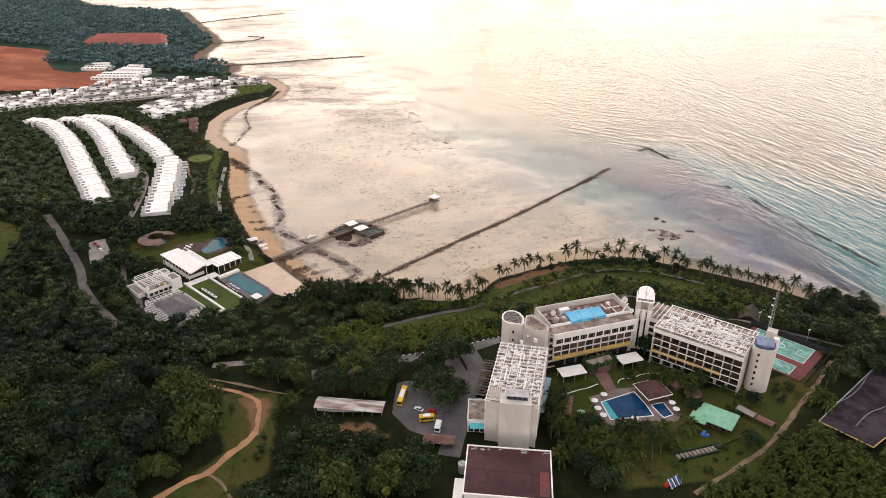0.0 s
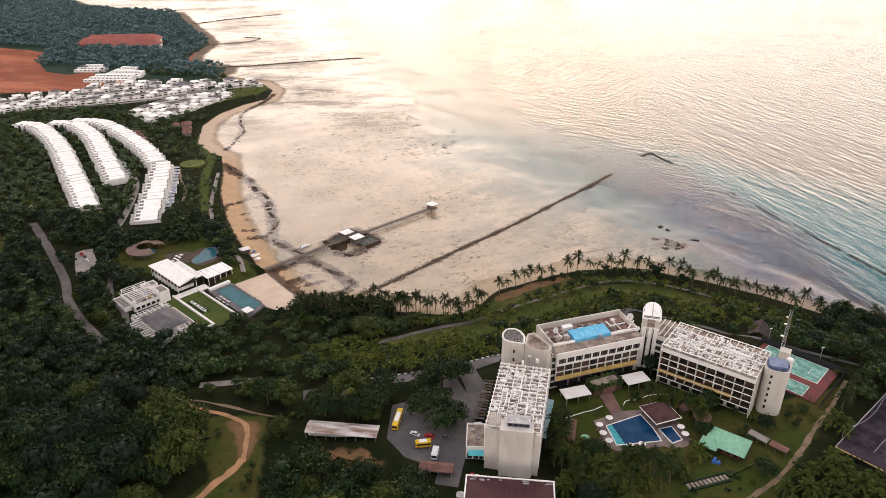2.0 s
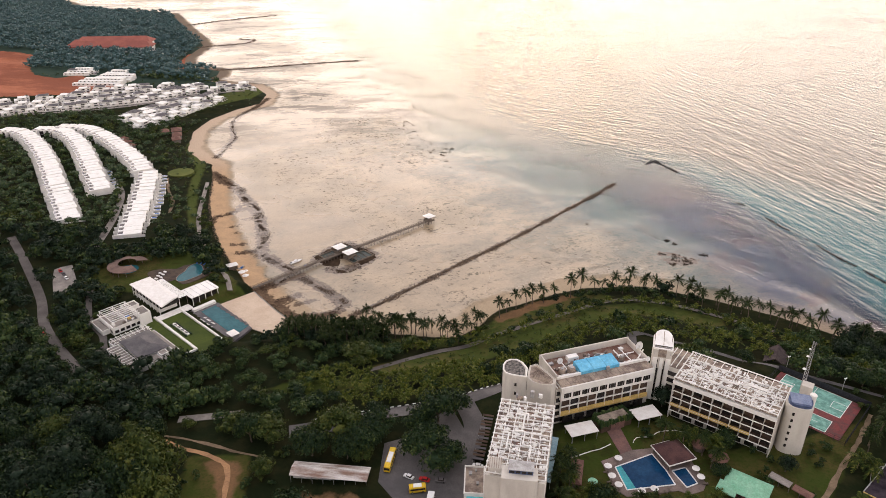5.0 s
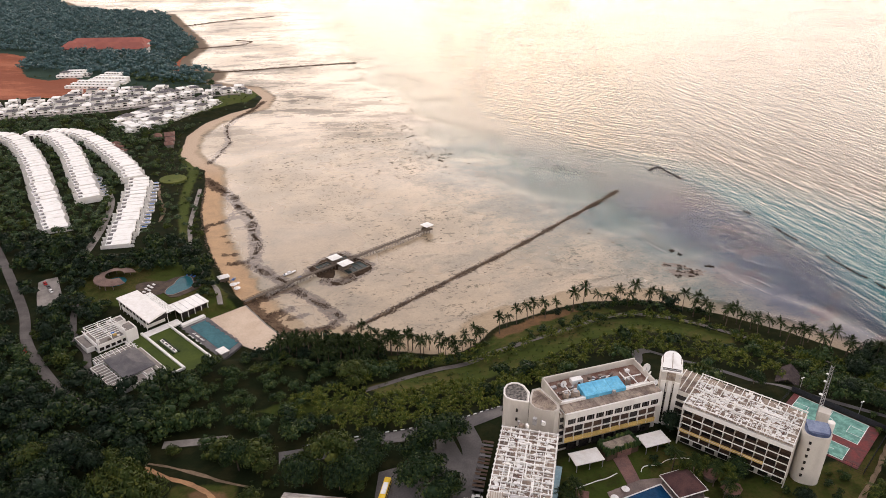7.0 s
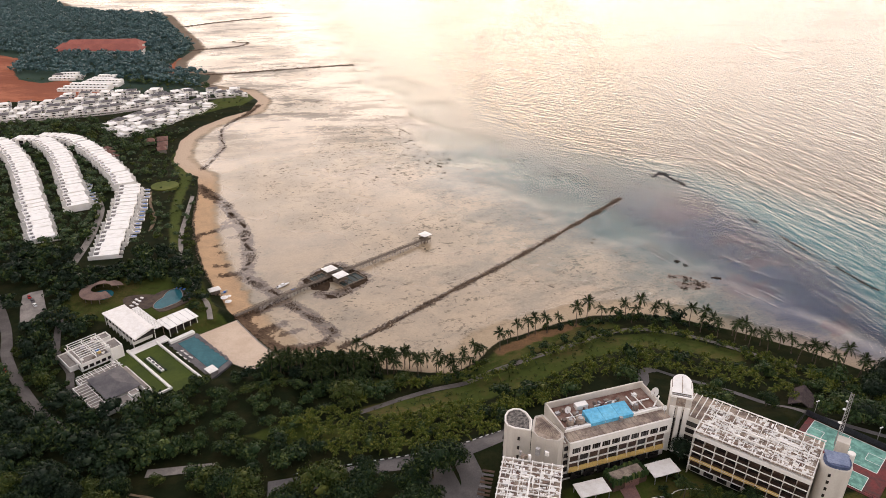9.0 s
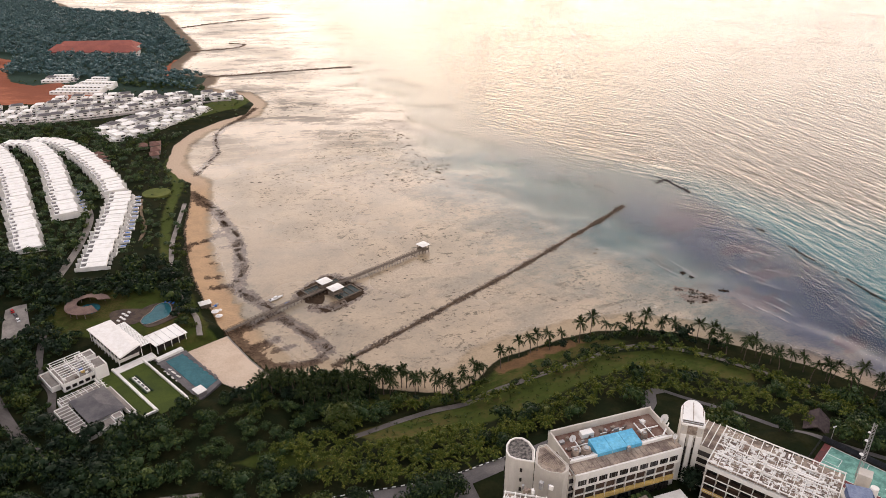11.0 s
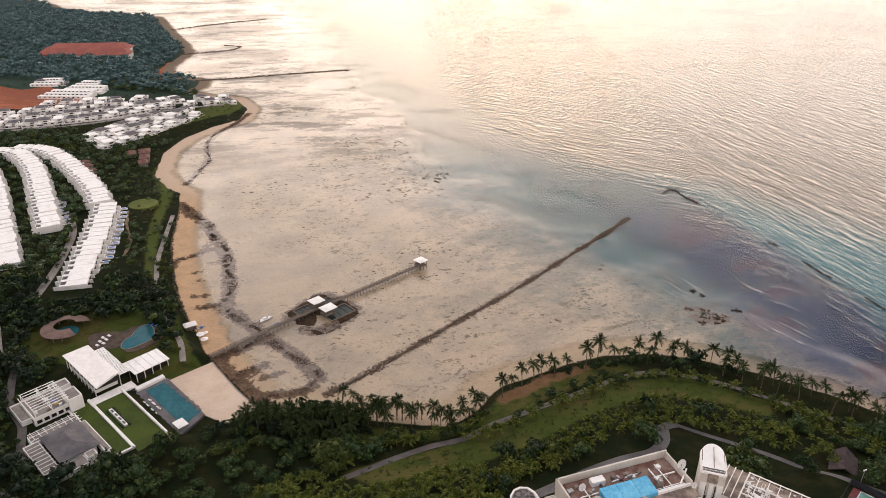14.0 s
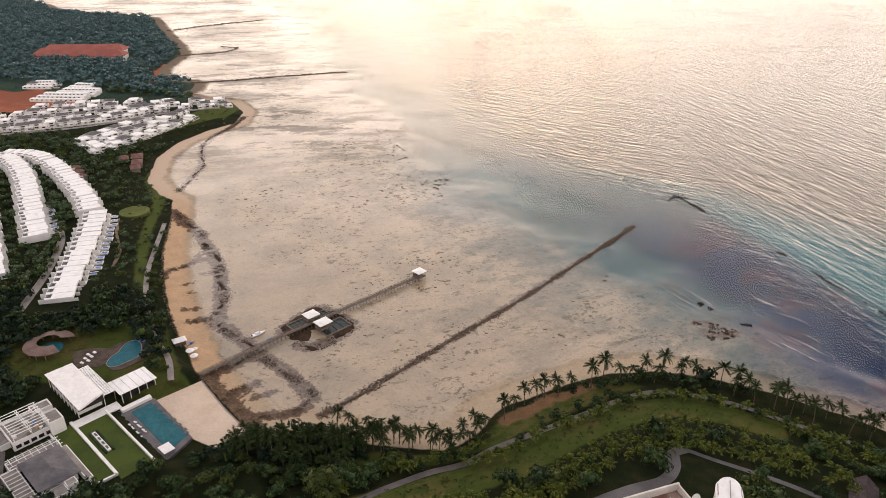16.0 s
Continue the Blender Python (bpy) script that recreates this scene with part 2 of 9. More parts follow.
LEAFM = foliage("garden_leaves", (0.034, 0.060, 0.019), (0.020, 0.042, 0.015), (0.088, 0.116, 0.032))
# far haze put into the leaf colour: paler and bluer than the nearer leaves
LEAFH = foliage("hazed_headland_leaves", (0.046, 0.106, 0.104), (0.036, 0.088, 0.094), (0.062, 0.118, 0.106), spec=0.5)
LEAFT = foliage("terrace_garden_leaves", (0.046, 0.080, 0.030), (0.028, 0.056, 0.024), (0.105, 0.135, 0.046), spec=0.25)
WEEDY = surface("dark_brown_weed", (0.066, 0.044, 0.028), (0.036, 0.024, 0.016), 0.35, 2.0, 0.9, 0.05, spec=0.04)
TRAIL = surface("trodden_brown_earth", (0.23, 0.165, 0.105), (0.15, 0.11, 0.070), 0.2, 1.5, 0.95, 0.05)
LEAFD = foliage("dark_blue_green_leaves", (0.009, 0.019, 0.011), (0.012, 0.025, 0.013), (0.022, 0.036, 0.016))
FROND = foliage("palm_fronds", (0.058, 0.080, 0.013), (0.030, 0.047, 0.009), (0.165, 0.165, 0.033), spec=0.04)
FRONDG = foliage("garden_palm_fronds", (0.042, 0.060, 0.013), (0.022, 0.037, 0.009), (0.120, 0.124, 0.026), spec=0.04)
FRONDD = foliage("coconut_fronds", (0.016, 0.028, 0.008), (0.009, 0.017, 0.006), (0.045, 0.055, 0.014), spec=0.04)

# ---- ground ----
COAST = [(-1700, 2700), (-1150, 2060), (-920, 1867), (-844, 1763), (-696, 1698), (-590, 1658), (-495, 1459), (-424, 1319), (-398, 1258),
         (-393, 1151), (-368, 1062), (-343, 1068), (-312, 1052), (-306, 1018), (-322, 996), (-281, 969), (-238, 954), (-213, 910), (-211, 864), (-232, 836), (-249, 796),
         (-254, 748), (-240, 685), (-217, 653), (-204, 643), (-192, 603), (-178, 546), (-158, 494), (-142, 460), (-125, 432),
         (-114, 410), (-106, 402), (-77, 367), (-47, 368), (-21, 360), (11, 356), (24, 365), (38, 385), (71, 402), (95, 411),
         (119, 413), (143, 408), (167, 397), (198, 378), (230, 352), (300, 310), (420, 250), (700, 60)]
LAND = COAST + [(1200, -500), (-3000, -500), (-3000, 2700)]
TIDE = [(700, 160), (300, 330), (189, 384), (173, 411), (156, 444), (140, 462), (112, 481), (87, 498), (72, 540), (45, 596), (2, 664), (-30, 736),
        (-60, 845), (-110, 950), (-170, 1100), (-225, 1280), (-270, 1500), (-380, 1850), (-900, 2700)]
DEPTH = [(256, 300), (256, 444), (258, 487), (245, 532), (228, 585), (211, 665), (151, 720), (84, 825), (40, 1000), (0, 1300), (-60, 2000)]
HEIGHTS = [(80, 250, 18), (30, 230, 18), (120, 270, 18), (170, 275, 19), (80, 215, 17), (-10, 240, 18), (-85, 230, 17), (-150, 220, 17),
           (0, 300, 15), (80, 320, 15), (170, 330, 13), (60, 345, 11), (130, 355, 10), (-60, 320, 10), (-140, 380, 8), (-150, 345, 8), (-115, 370, 6), (-90, 375, 5),
           (-200, 330, 11), (-230, 400, 9), (-280, 420, 11), (-230, 540, 5), (-330, 620, 5), (-430, 760, 5), (-300, 800, 4), (-450, 950, 7),
           (-600, 1000, 9), (-510, 1200, 12), (-750, 1500, 12), (-900, 1300, 26), (-350, 1200, 8), (240, 260, 17), (300, 200, 16)]


PADS = [([(-25, 265), (25, 286), (95, 300), (120, 300), (165, 305), (195, 280), (185, 262), (150, 225), (120, 196), (70, 188), (50, 165), (-10, 165), (-25, 230)], 18.0, 14.0),
        ([(-212, 372), (-212, 440), (-170, 445), (-140, 425), (-112, 404), (-142, 378), (-108, 341), (-122, 325), (-150, 316), (-186, 340)], 8.0, 9.0),
        ([(-138, 380), (-110, 402), (-76, 366), (-90, 350), (-104, 348)], 5.0, 5.0)]


def polyline_distance(p, line, closed=False):
    pts = np.array(line, float)
    a, b = (pts, np.roll(pts, -1, 0)) if closed else (pts[:-1], pts[1:])
    best = np.full(len(p), 1e9)
    for s, e in zip(a, b):
        v = e - s
        k = np.clip(((p - s) @ v) / (v @ v), 0, 1)
        best = np.minimum(best, np.hypot(*(p - s - k[:, None] * v).T))
    return best


def inside(p, poly):
    pts = np.array(poly, float)
    odd = np.zeros(len(p), bool)
    for (x0, y0), (x1, y1) in zip(pts, np.roll(pts, -1, 0)):
        if y0 != y1:
            odd ^= ((p[:, 1] < y0) != (p[:, 1] < y1)) & (p[:, 0] < x0 + (p[:, 1] - y0) * (x1 - x0) / (y1 - y0))
    return odd


def signed(p, poly):
    return np.where(inside(p, poly), 1, -1) * polyline_distance(p, poly, True)


def smooth(v, a, b):
    k = np.clip((v - a) / (b - a), 0, 1)
    return k * k * (3 - 2 * k)


SEA = TIDE + [(-900, 4900), (4900, 4900), (4900, 160)]


def heights(p):
    """Height of the ground at the places p."""
    p = np.asarray(p, float)
    d = signed(p, LAND)
    w = np.zeros(len(p)); z = np.zeros(len(p))
    for x, y, h in HEIGHTS:
        k = 1 / (np.hypot(p[:, 0] - x, p[:, 1] - y) + 12) ** 3
        w += k; z += k * h
    top = z / w
    land = 1.3 + (top - 1.3) * smooth(d, 0, np.where(p[:, 1] > 1150, 260, np.where(p[:, 0] < -60, 28, 75)))
    for poly, h, soft in PADS:
        k = smooth(signed(p, poly), -soft, 0)
        land = land * (1 - k) + h * k
    sea = signed(p, SEA)
    wob = 0.20 * np.sin(p[:, 0] * 0.055 + 1.7 * np.sin(p[:, 1] * 0.031)) * np.sin(p[:, 1] * 0.043 + 1.3 * np.sin(p[:, 0] * 0.027))
    wob = wob + 0.06 * np.sin(p[:, 0] * 0.17 + 1.9 * np.sin(p[:, 1] * 0.11)) * np.sin(p[:, 1] * 0.14 + 1.6 * np.sin(p[:, 0] * 0.09))
    flat = 0.16 + 1.1 * np.exp(-np.maximum(-d, 0) / np.where(p[:, 1] > 560, 24.0, 10.0)) + wob * smooth(-d, 5, 40) - 0.009 * np.clip(sea, -32, 120)
    deep = signed(p, DEPTH + [(4900, 2000), (4900, 300)])
    flat = flat - 3.5 * smooth(deep, -40, 120)
    flat = np.where(flat < 0, 2.5 * flat, flat)
    return np.where(d > 0, land, flat)


def height(x, y):
    return float(heights([(x, y)])[0])


WEED = [([(-206, 664), (-205, 726), (-222, 779), (-221, 816), (-211, 849), (-207, 890)], 1.8),
        ([(-197, 620), (-172, 592), (-149, 556), (-134, 526), (-122, 487), (-119, 470)], 3.0), ([(-198, 619), (-186, 606), (-177, 595)], 3.2),
        ([(-165, 508), (-168, 520), (-162, 527), (-153, 534), (-154, 547)], 0.8), ([(-153, 540), (-142, 541)], 1.2), ([(-133, 462), (-124, 465), (-116, 467)], 1.4),
        ([(-117, 460), (-107, 451), (-94, 438), (-85, 428), (-75, 420), (-64, 408), (-53, 394)], 2.8), ([(-107, 411), (-100, 418), (-89, 431)], 2.4),
        ([(-54, 392), (-57, 384), (-65, 381), (-76, 380)], 1.6), ([(-109, 407), (-98, 395), (-85, 381), (-78, 374)], 4.2), ([(-95, 395), (-88, 400), (-82, 405)], 1.4),
        ([(-81, 394), (-73, 398)], 0.6), ([(-150, 505), (-143, 509)], -0.2), ([(-145, 493), (-141, 497)], -0.2), ([(-141, 475), (-133, 476)], 0.4), ([(-147, 518), (-139, 519)], -0.3),
        ([(-79, 452), (-74, 463), (-65, 476), (-59, 477), (-42, 461), (-41, 455), (-49, 444), (-62, 436), (-67, 438)], 2.4),
        ([(155, 461), (162, 460), (168, 457)], 0.8), ([(158, 450), (166, 447), (174, 450)], 2.2), ([(-47, 380), (29, 457), (110, 544), (156, 596)], 0.2),
        ([(-401, 1241), (-334, 1287), (-325, 1318), (-354, 1331)], 3.0), ([(-321, 1056), (-193, 1108), (-120, 1135)], 3.0), ([(-501, 1496), (-354, 1643)], 4.0)]
LAWNS = {
    "hotel": [(52, 262), (100, 272), (120, 250), (152, 258), (186, 268), (150, 228), (120, 196), (70, 190), (55, 205), (48, 240)],
    "strip": [(-33, 322), (-14, 332), (20, 347), (54, 365), (94, 386), (130, 390), (165, 370), (158, 352), (137, 366), (112, 371), (80, 358), (46, 338), (12, 322), (-20, 312)],
    "clearing": [(-98, 250), (-72, 252), (-68, 225), (-66, 205), (-70, 178), (-96, 178), (-102, 190), (-86, 214), (-94, 228)],
    "glade": [(-78, 300), (-60, 294), (-34, 290), (-30, 303), (-58, 312)],
    "bay": [(-252, 760), (-240, 690), (-218, 660), (-208, 640), (-200, 595), (-186, 540), (-168, 492), (-176, 490), (-200, 560), (-215, 630), (-245, 690)],
    "point": [(-287, 790), (-262, 835), (-225, 880), (-216, 945), (-238, 948), (-262, 900), (-300, 810)],
    "club": [(-214, 442), (-165, 450), (-150, 466), (-118, 405), (-106, 394), (-125, 378), (-150, 395), (-182, 396), (-212, 398)],
    "far": [(-318, 459), (-300, 449), (-281, 421), (-278, 388), (-330, 380), (-350, 450)],
    "shore": [(-40, 345), (-20, 356), (10, 353), (26, 362), (40, 381), (72, 398), (96, 406), (110, 400), (80, 384), (40, 362), (10, 347)],
}
EARTHS = {
    "orange": [(-760, 1170), (-654, 1147), (-615, 1124), (-578, 1038), (-545, 990), (-503, 972), (-493, 1000), (-457, 975), (-400, 935), (-378, 905), (-443, 893), (-536, 872), (-640, 850), (-760, 880)],
    "path": [(-88, 246), (-82, 235), (-77, 222), (-73, 229), (-73.5, 242), (-77, 248)],
    "yard": [(-48, 229), (-26, 227), (-22, 219), (-44, 217)],
    "soil": [(36, 370), (62, 386), (86, 398), (84, 402), (60, 394), (38, 378)],
    "cape": [(-372, 1062), (-392, 1110), (-398, 1180), (-380, 1185), (-368, 1100), (-355, 1050)],
}


def build_ground():
    def steps(marks):
        out = []
        for (a, s), (b, _) in zip(marks[:-1], marks[1:]):
            out += list(np.arange(a, b, s))
        return np.array(out + [marks[-1][0]], float)
    xs = steps([(-4800, 400), (-2000, 60), (-1000, 14), (-420, 5), (-240, 3), (240, 5), (340, 30), (800, 200), (4800, 0)])
    ys = steps([(-600, 60), (120, 6), (180, 3), (480, 5), (720, 9), (1300, 18), (2000, 60), (2800, 250), (4900, 0)])
    X, Y = np.meshgrid(xs, ys)
    p = np.stack([X.ravel(), Y.ravel()], 1)
    z = heights(p)
    nx, ny = len(xs), len(ys)
    i = (np.arange(ny - 1)[:, None] * nx + np.arange(nx - 1)[None]).ravel()
    quads = np.stack([i, i + 1, i + 1 + nx, i + nx], 1)
    me = bpy.data.meshes.new("ground")
    me.from_pydata(np.column_stack([p, z]).tolist(), [], quads.tolist())
    me.polygons.foreach_set("use_smooth", np.ones(len(quads), bool))
    lawn, earth = np.full(len(p), -1e3), np.full(len(p), -1e3)
    for poly in LAWNS.values():
        lawn = np.maximum(lawn, signed(p, poly))
    # open grass areas whose sunlit look goes into the colour
    lit_grass = np.full(len(p), -1e3)
    for key in ("strip", "shore", "point", "far", "bay", "glade"):
        lit_grass = np.maximum(lit_grass, signed(p, LAWNS[key]))
    weed = np.full(len(p), 1e3)
    for line, w in WEED:
        weed = np.minimum(weed, polyline_distance(p, line) - w)
    for poly in EARTHS.values():
        earth = np.maximum(earth, signed(p, poly))
    for name, v in (("coast", signed(p, LAND)), ("tide", signed(p, SEA)), ("lawn", lawn), ("earth", earth),
                    ("weedbank", weed), ("lit_grass", lit_grass), ("redearth", np.maximum(signed(p, EARTHS["orange"]), signed(p, EARTHS["cape"]))), ("deep", signed(p, DEPTH + [(4900, 2000), (4900, 300)]))):
        me.attributes.new(name, "FLOAT", "POINT").data.foreach_set("value", v.astype(np.float32))
    me.materials.append(ground_material())
    return tagged(new("ground", me), "coastal ground of shade-darkened soil, lawn and wet tidal sand", "ground", kind="structure")


def ground_material():
    m, nt, bs = shader("coastal_ground")

    def attr(name):
        a = nt.nodes.new("ShaderNodeAttribute")
        a.attribute_name = name
        return a.outputs["Fac"]
    pos = nt.nodes.new("ShaderNodeNewGeometry").outputs["Position"]
    ragged = noise_node(nt, 0.11, 5.0, 0.6, vec=pos)
    fine = noise_node(nt, 0.9, 4.0, 0.65, vec=pos)
    wide = noise_node(nt, 0.03, 5.0, 0.65, vec=pos)
    edge = calc(nt, "MULTIPLY", calc(nt, "SUBTRACT", ragged, 0.5), 14.0)
    coast = attr("coast")
    area = nt.nodes.new("ShaderNodeSeparateXYZ")
    nt.links.new(pos, area.inputs[0])
    px, py = area.outputs["X"], area.outputs["Y"]
    # soil near black: the shadow between the trees is put into its colour
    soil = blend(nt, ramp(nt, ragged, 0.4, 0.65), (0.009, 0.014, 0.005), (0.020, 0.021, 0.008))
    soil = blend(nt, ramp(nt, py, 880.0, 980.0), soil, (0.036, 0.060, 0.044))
    grass = blend(nt, ramp(nt, wide, 0.42, 0.60), (0.050, 0.066, 0.014), (0.088, 0.070, 0.024))
    grass = blend(nt, ramp(nt, ragged, 0.50, 0.66), grass, (0.034, 0.036, 0.010))
    grass = blend(nt, ramp(nt, fine, 0.35, 0.75), grass, (0.028, 0.046, 0.008))
    # open grass: the sun it gets beyond the shaded hotel lawn is painted in
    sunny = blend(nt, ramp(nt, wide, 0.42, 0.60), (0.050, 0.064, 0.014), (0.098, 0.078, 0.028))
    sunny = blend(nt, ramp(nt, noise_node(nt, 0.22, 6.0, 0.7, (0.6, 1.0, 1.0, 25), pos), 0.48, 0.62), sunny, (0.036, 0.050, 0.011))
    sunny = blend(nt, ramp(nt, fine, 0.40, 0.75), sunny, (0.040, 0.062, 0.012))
    # farther grass is paler still, the haze over it mixed into the green
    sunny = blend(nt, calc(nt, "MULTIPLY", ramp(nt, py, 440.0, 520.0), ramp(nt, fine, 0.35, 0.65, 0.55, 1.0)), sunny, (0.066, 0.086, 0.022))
    grass = blend(nt, ramp(nt, attr("lit_grass"), -2.0, 2.0), grass, sunny)
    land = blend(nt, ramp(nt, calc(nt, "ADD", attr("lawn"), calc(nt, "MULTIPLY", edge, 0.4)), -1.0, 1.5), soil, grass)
    orange = blend(nt, ramp(nt, ragged, 0.35, 0.7), (0.20, 0.115, 0.058), (0.13, 0.078, 0.040))
    land = blend(nt, ramp(nt, calc(nt, "ADD", attr("earth"), edge), -1.5, 1.5), land, orange)
    red = blend(nt, ramp(nt, noise_node(nt, 0.018, 6.0, 0.7, (0.5, 1.0, 1.0, -15), pos), 0.40, 0.60), (0.40, 0.15, 0.085), (0.24, 0.085, 0.05))
    land = blend(nt, ramp(nt, calc(nt, "ADD", attr("redearth"), edge), -1.5, 1.5), land, red)
    # the tidal flat: pale sand, streaks of weed, stones; darker and greener under water
    dry = blend(nt, ramp(nt, ragged, 0.35, 0.7), (0.50, 0.335, 0.195), (0.41, 0.280, 0.170))
    dry = blend(nt, ramp(nt, px, -112.0, -70.0), dry, (0.40, 0.315, 0.215))
    dry = blend(nt, ramp(nt, py, 600.0, 680.0), dry, (0.52, 0.40, 0.29))
    dry = blend(nt, ramp(nt, py, 945.0, 1000.0), dry, (0.19, 0.145, 0.105))
    wet = blend(nt, ramp(nt, wide, 0.38, 0.62), (0.360, 0.275, 0.176), (0.280, 0.220, 0.145))
    wet = blend(nt, calc(nt, "MULTIPLY", ramp(nt, noise_node(nt, 0.013, 5.0, 0.65, (0.7, 1.0, 1.0, 25), pos), 0.50, 0.64), 0.7), wet, (0.185, 0.160, 0.112))
    weedy = noise_node(nt, 0.05, 6.0, 0.72, (0.8, 1.0, 1.0, 18), pos)
    speck = noise_node(nt, 0.42, 6.0, 0.75, (0.8, 1.0, 1.0, 20), pos)
    patch = noise_node(nt, 0.009, 3.0, 0.5, vec=pos)
    weed = calc(nt, "MULTIPLY", ramp(nt, calc(nt, "ADD", calc(nt, "MULTIPLY", weedy, 0.36), calc(nt, "MULTIPLY", speck, 0.64)), 0.550, 0.600), ramp(nt, patch, 0.40, 0.58, 0.35, 1.0))
    dull = calc(nt, "MULTIPLY", weed, 0.85)
    wet = blend(nt, dull, wet, (0.072, 0.058, 0.038))
    clump = ramp(nt, noise_node(nt, 0.16, 6.0, 0.75, (0.7, 1.0, 1.0, 15), pos), 0.560, 0.615)
    offshore = ramp(nt, attr("tide"), -190.0, -80.0, 0.06, 0.85)
    tufts = calc(nt, "MULTIPLY", calc(nt, "MULTIPLY", clump, ramp(nt, patch, 0.36, 0.52, 0.25, 1.0)), offshore)
    wet = blend(nt, tufts, wet, (0.090, 0.074, 0.048))
    # mottled belt of weed and algae where the flat goes under
    belt = calc(nt, "MULTIPLY", ramp(nt, attr("tide"), -75.0, -25.0), ramp(nt, attr("tide"), 55.0, 5.0))
    algae = ramp(nt, noise_node(nt, 0.09, 7.0, 0.78, (0.8, 1.0, 1.0, 15), pos), 0.48, 0.60)
    wet = blend(nt, calc(nt, "MULTIPLY", calc(nt, "MULTIPLY", belt, algae), 0.7), wet, (0.125, 0.118, 0.076))
    streak = noise_node(nt, 0.026, 9.0, 0.80, (0.40, 1.1, 1.0, 10), pos)
    far_flat = ramp(nt, py, 620.0, 860.0, 0.0, 0.95)
    wrack = calc(nt, "MULTIPLY", ramp(nt, streak, 0.500, 0.550), far_flat)
    wet = blend(nt, wrack, wet, (0.070, 0.054, 0.038))
    dull = calc(nt, "MAXIMUM", dull, calc(nt, "MAXIMUM", tufts, wrack))
    beach = ramp(nt, calc(nt, "ADD", coast, edge), -17.0, -11.0)
    sand = blend(nt, beach, wet, dry)
    bank = ramp(nt, calc(nt, "ADD", attr("weedbank"), calc(nt, "MULTIPLY", calc(nt, "SUBTRACT", noise_node(nt, 0.30, 6.0, 0.78, vec=pos), 0.5), 15.0)), 2.6, 1.0)
    under = ramp(nt, calc(nt, "ADD", attr("tide"), calc(nt, "MULTIPLY", calc(nt, "SUBTRACT", noise_node(nt, 0.015, 7.0, 0.62, vec=pos), 0.5), 120.0)), -48.0, 52.0)
    warp = noise_node(nt, 0.014, 4.0, 0.6, vec=pos)
    drift = calc(nt, "MULTIPLY", calc(nt, "SUBTRACT", warp, 0.5), 60.0)
    # pale mottling in the bed stands in for cloud mirrored by the water
    lagoon = blend(nt, ramp(nt, noise_node(nt, 0.012, 5.0, 0.6, (1, 1, 1, 30), pos), 0.36, 0.62), (0.013, 0.070, 0.076), (0.060, 0.098, 0.096))
    lagoon = blend(nt, calc(nt, "MULTIPLY", ramp(nt, noise_node(nt, 0.06, 6.0, 0.72, (0.8, 1, 1, 20), pos), 0.50, 0.62), 0.55), lagoon, (0.050, 0.058, 0.050))
    # far lagoon: sand and the cream of mirrored cloud painted as one colour
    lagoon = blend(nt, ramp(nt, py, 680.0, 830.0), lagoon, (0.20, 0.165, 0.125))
    reef = ramp(nt, noise_node(nt, 0.017, 5.0, 0.62, (0.8, 1.2, 1, 40), pos), 0.46, 0.57)
    near = calc(nt, "MULTIPLY", ramp(nt, calc(nt, "ADD", attr("deep"), drift), -95.0, -45.0), ramp(nt, py, 660.0, 560.0))
    lagoon = blend(nt, calc(nt, "MULTIPLY", calc(nt, "MULTIPLY", reef, near), 0.9), lagoon, (0.048, 0.024, 0.050))
    lagoon = blend(nt, calc(nt, "MULTIPLY", calc(nt, "SUBTRACT", 1.0, reef), calc(nt, "MULTIPLY", near, 0.88)), lagoon, (0.013, 0.024, 0.072))
    # past the reef: clear teal over the drop, then cream sky reflection painted in
    sky_cream = ramp(nt, calc(nt, "ADD", calc(nt, "ADD", attr("deep"), drift), calc(nt, "MULTIPLY", calc(nt, "SUBTRACT", py, 560.0), 1.0)), 50.0, 240.0)
    sea = blend(nt, sky_cream, (0.030, 0.175, 0.190), (0.205, 0.155, 0.110))
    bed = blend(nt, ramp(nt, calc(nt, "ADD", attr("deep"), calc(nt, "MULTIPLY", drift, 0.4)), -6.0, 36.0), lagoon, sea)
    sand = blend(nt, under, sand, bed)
    rotted = blend(nt, ramp(nt, noise_node(nt, 0.5, 5.0, 0.7, vec=pos), 0.42, 0.62), (0.060, 0.037, 0.024), (0.130, 0.088, 0.058))
    sand = blend(nt, calc(nt, "MULTIPLY", bank, 0.92), sand, rotted)
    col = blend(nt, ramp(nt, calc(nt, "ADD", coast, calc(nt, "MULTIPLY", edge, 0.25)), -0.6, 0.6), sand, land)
    gv = ramp(nt, fine, 0.2, 0.8, 0.82, 1.12)
    comb = nt.nodes.new("ShaderNodeCombineXYZ")
    for k in range(3):
        nt.links.new(gv, comb.inputs[k])
    col = blend(nt, 1.0, col, comb.outputs[0], "MULTIPLY")
    nt.links.new(col, bs.inputs["Base Color"])
    gloss = calc(nt, "SUBTRACT", ramp(nt, patch, 0.35, 0.65, 0.22, 0.36), calc(nt, "MULTIPLY", under, 0.18))
    away = ramp(nt, calc(nt, "ADD", coast, edge), -20.0, -12.0)
    rough = nt.nodes.new("ShaderNodeMix")
    nt.links.new(away, rough.inputs["Factor"]); nt.links.new(gloss, rough.inputs["A"]); rough.inputs["B"].default_value = 0.95
    nt.links.new(rough.outputs["Result"], bs.inputs["Roughness"])
    shine = calc(nt, "SUBTRACT", ramp(nt, calc(nt, "ADD", coast, edge), -20.0, -12.0, 0.5, 0.05), calc(nt, "MULTIPLY", under, 0.24))
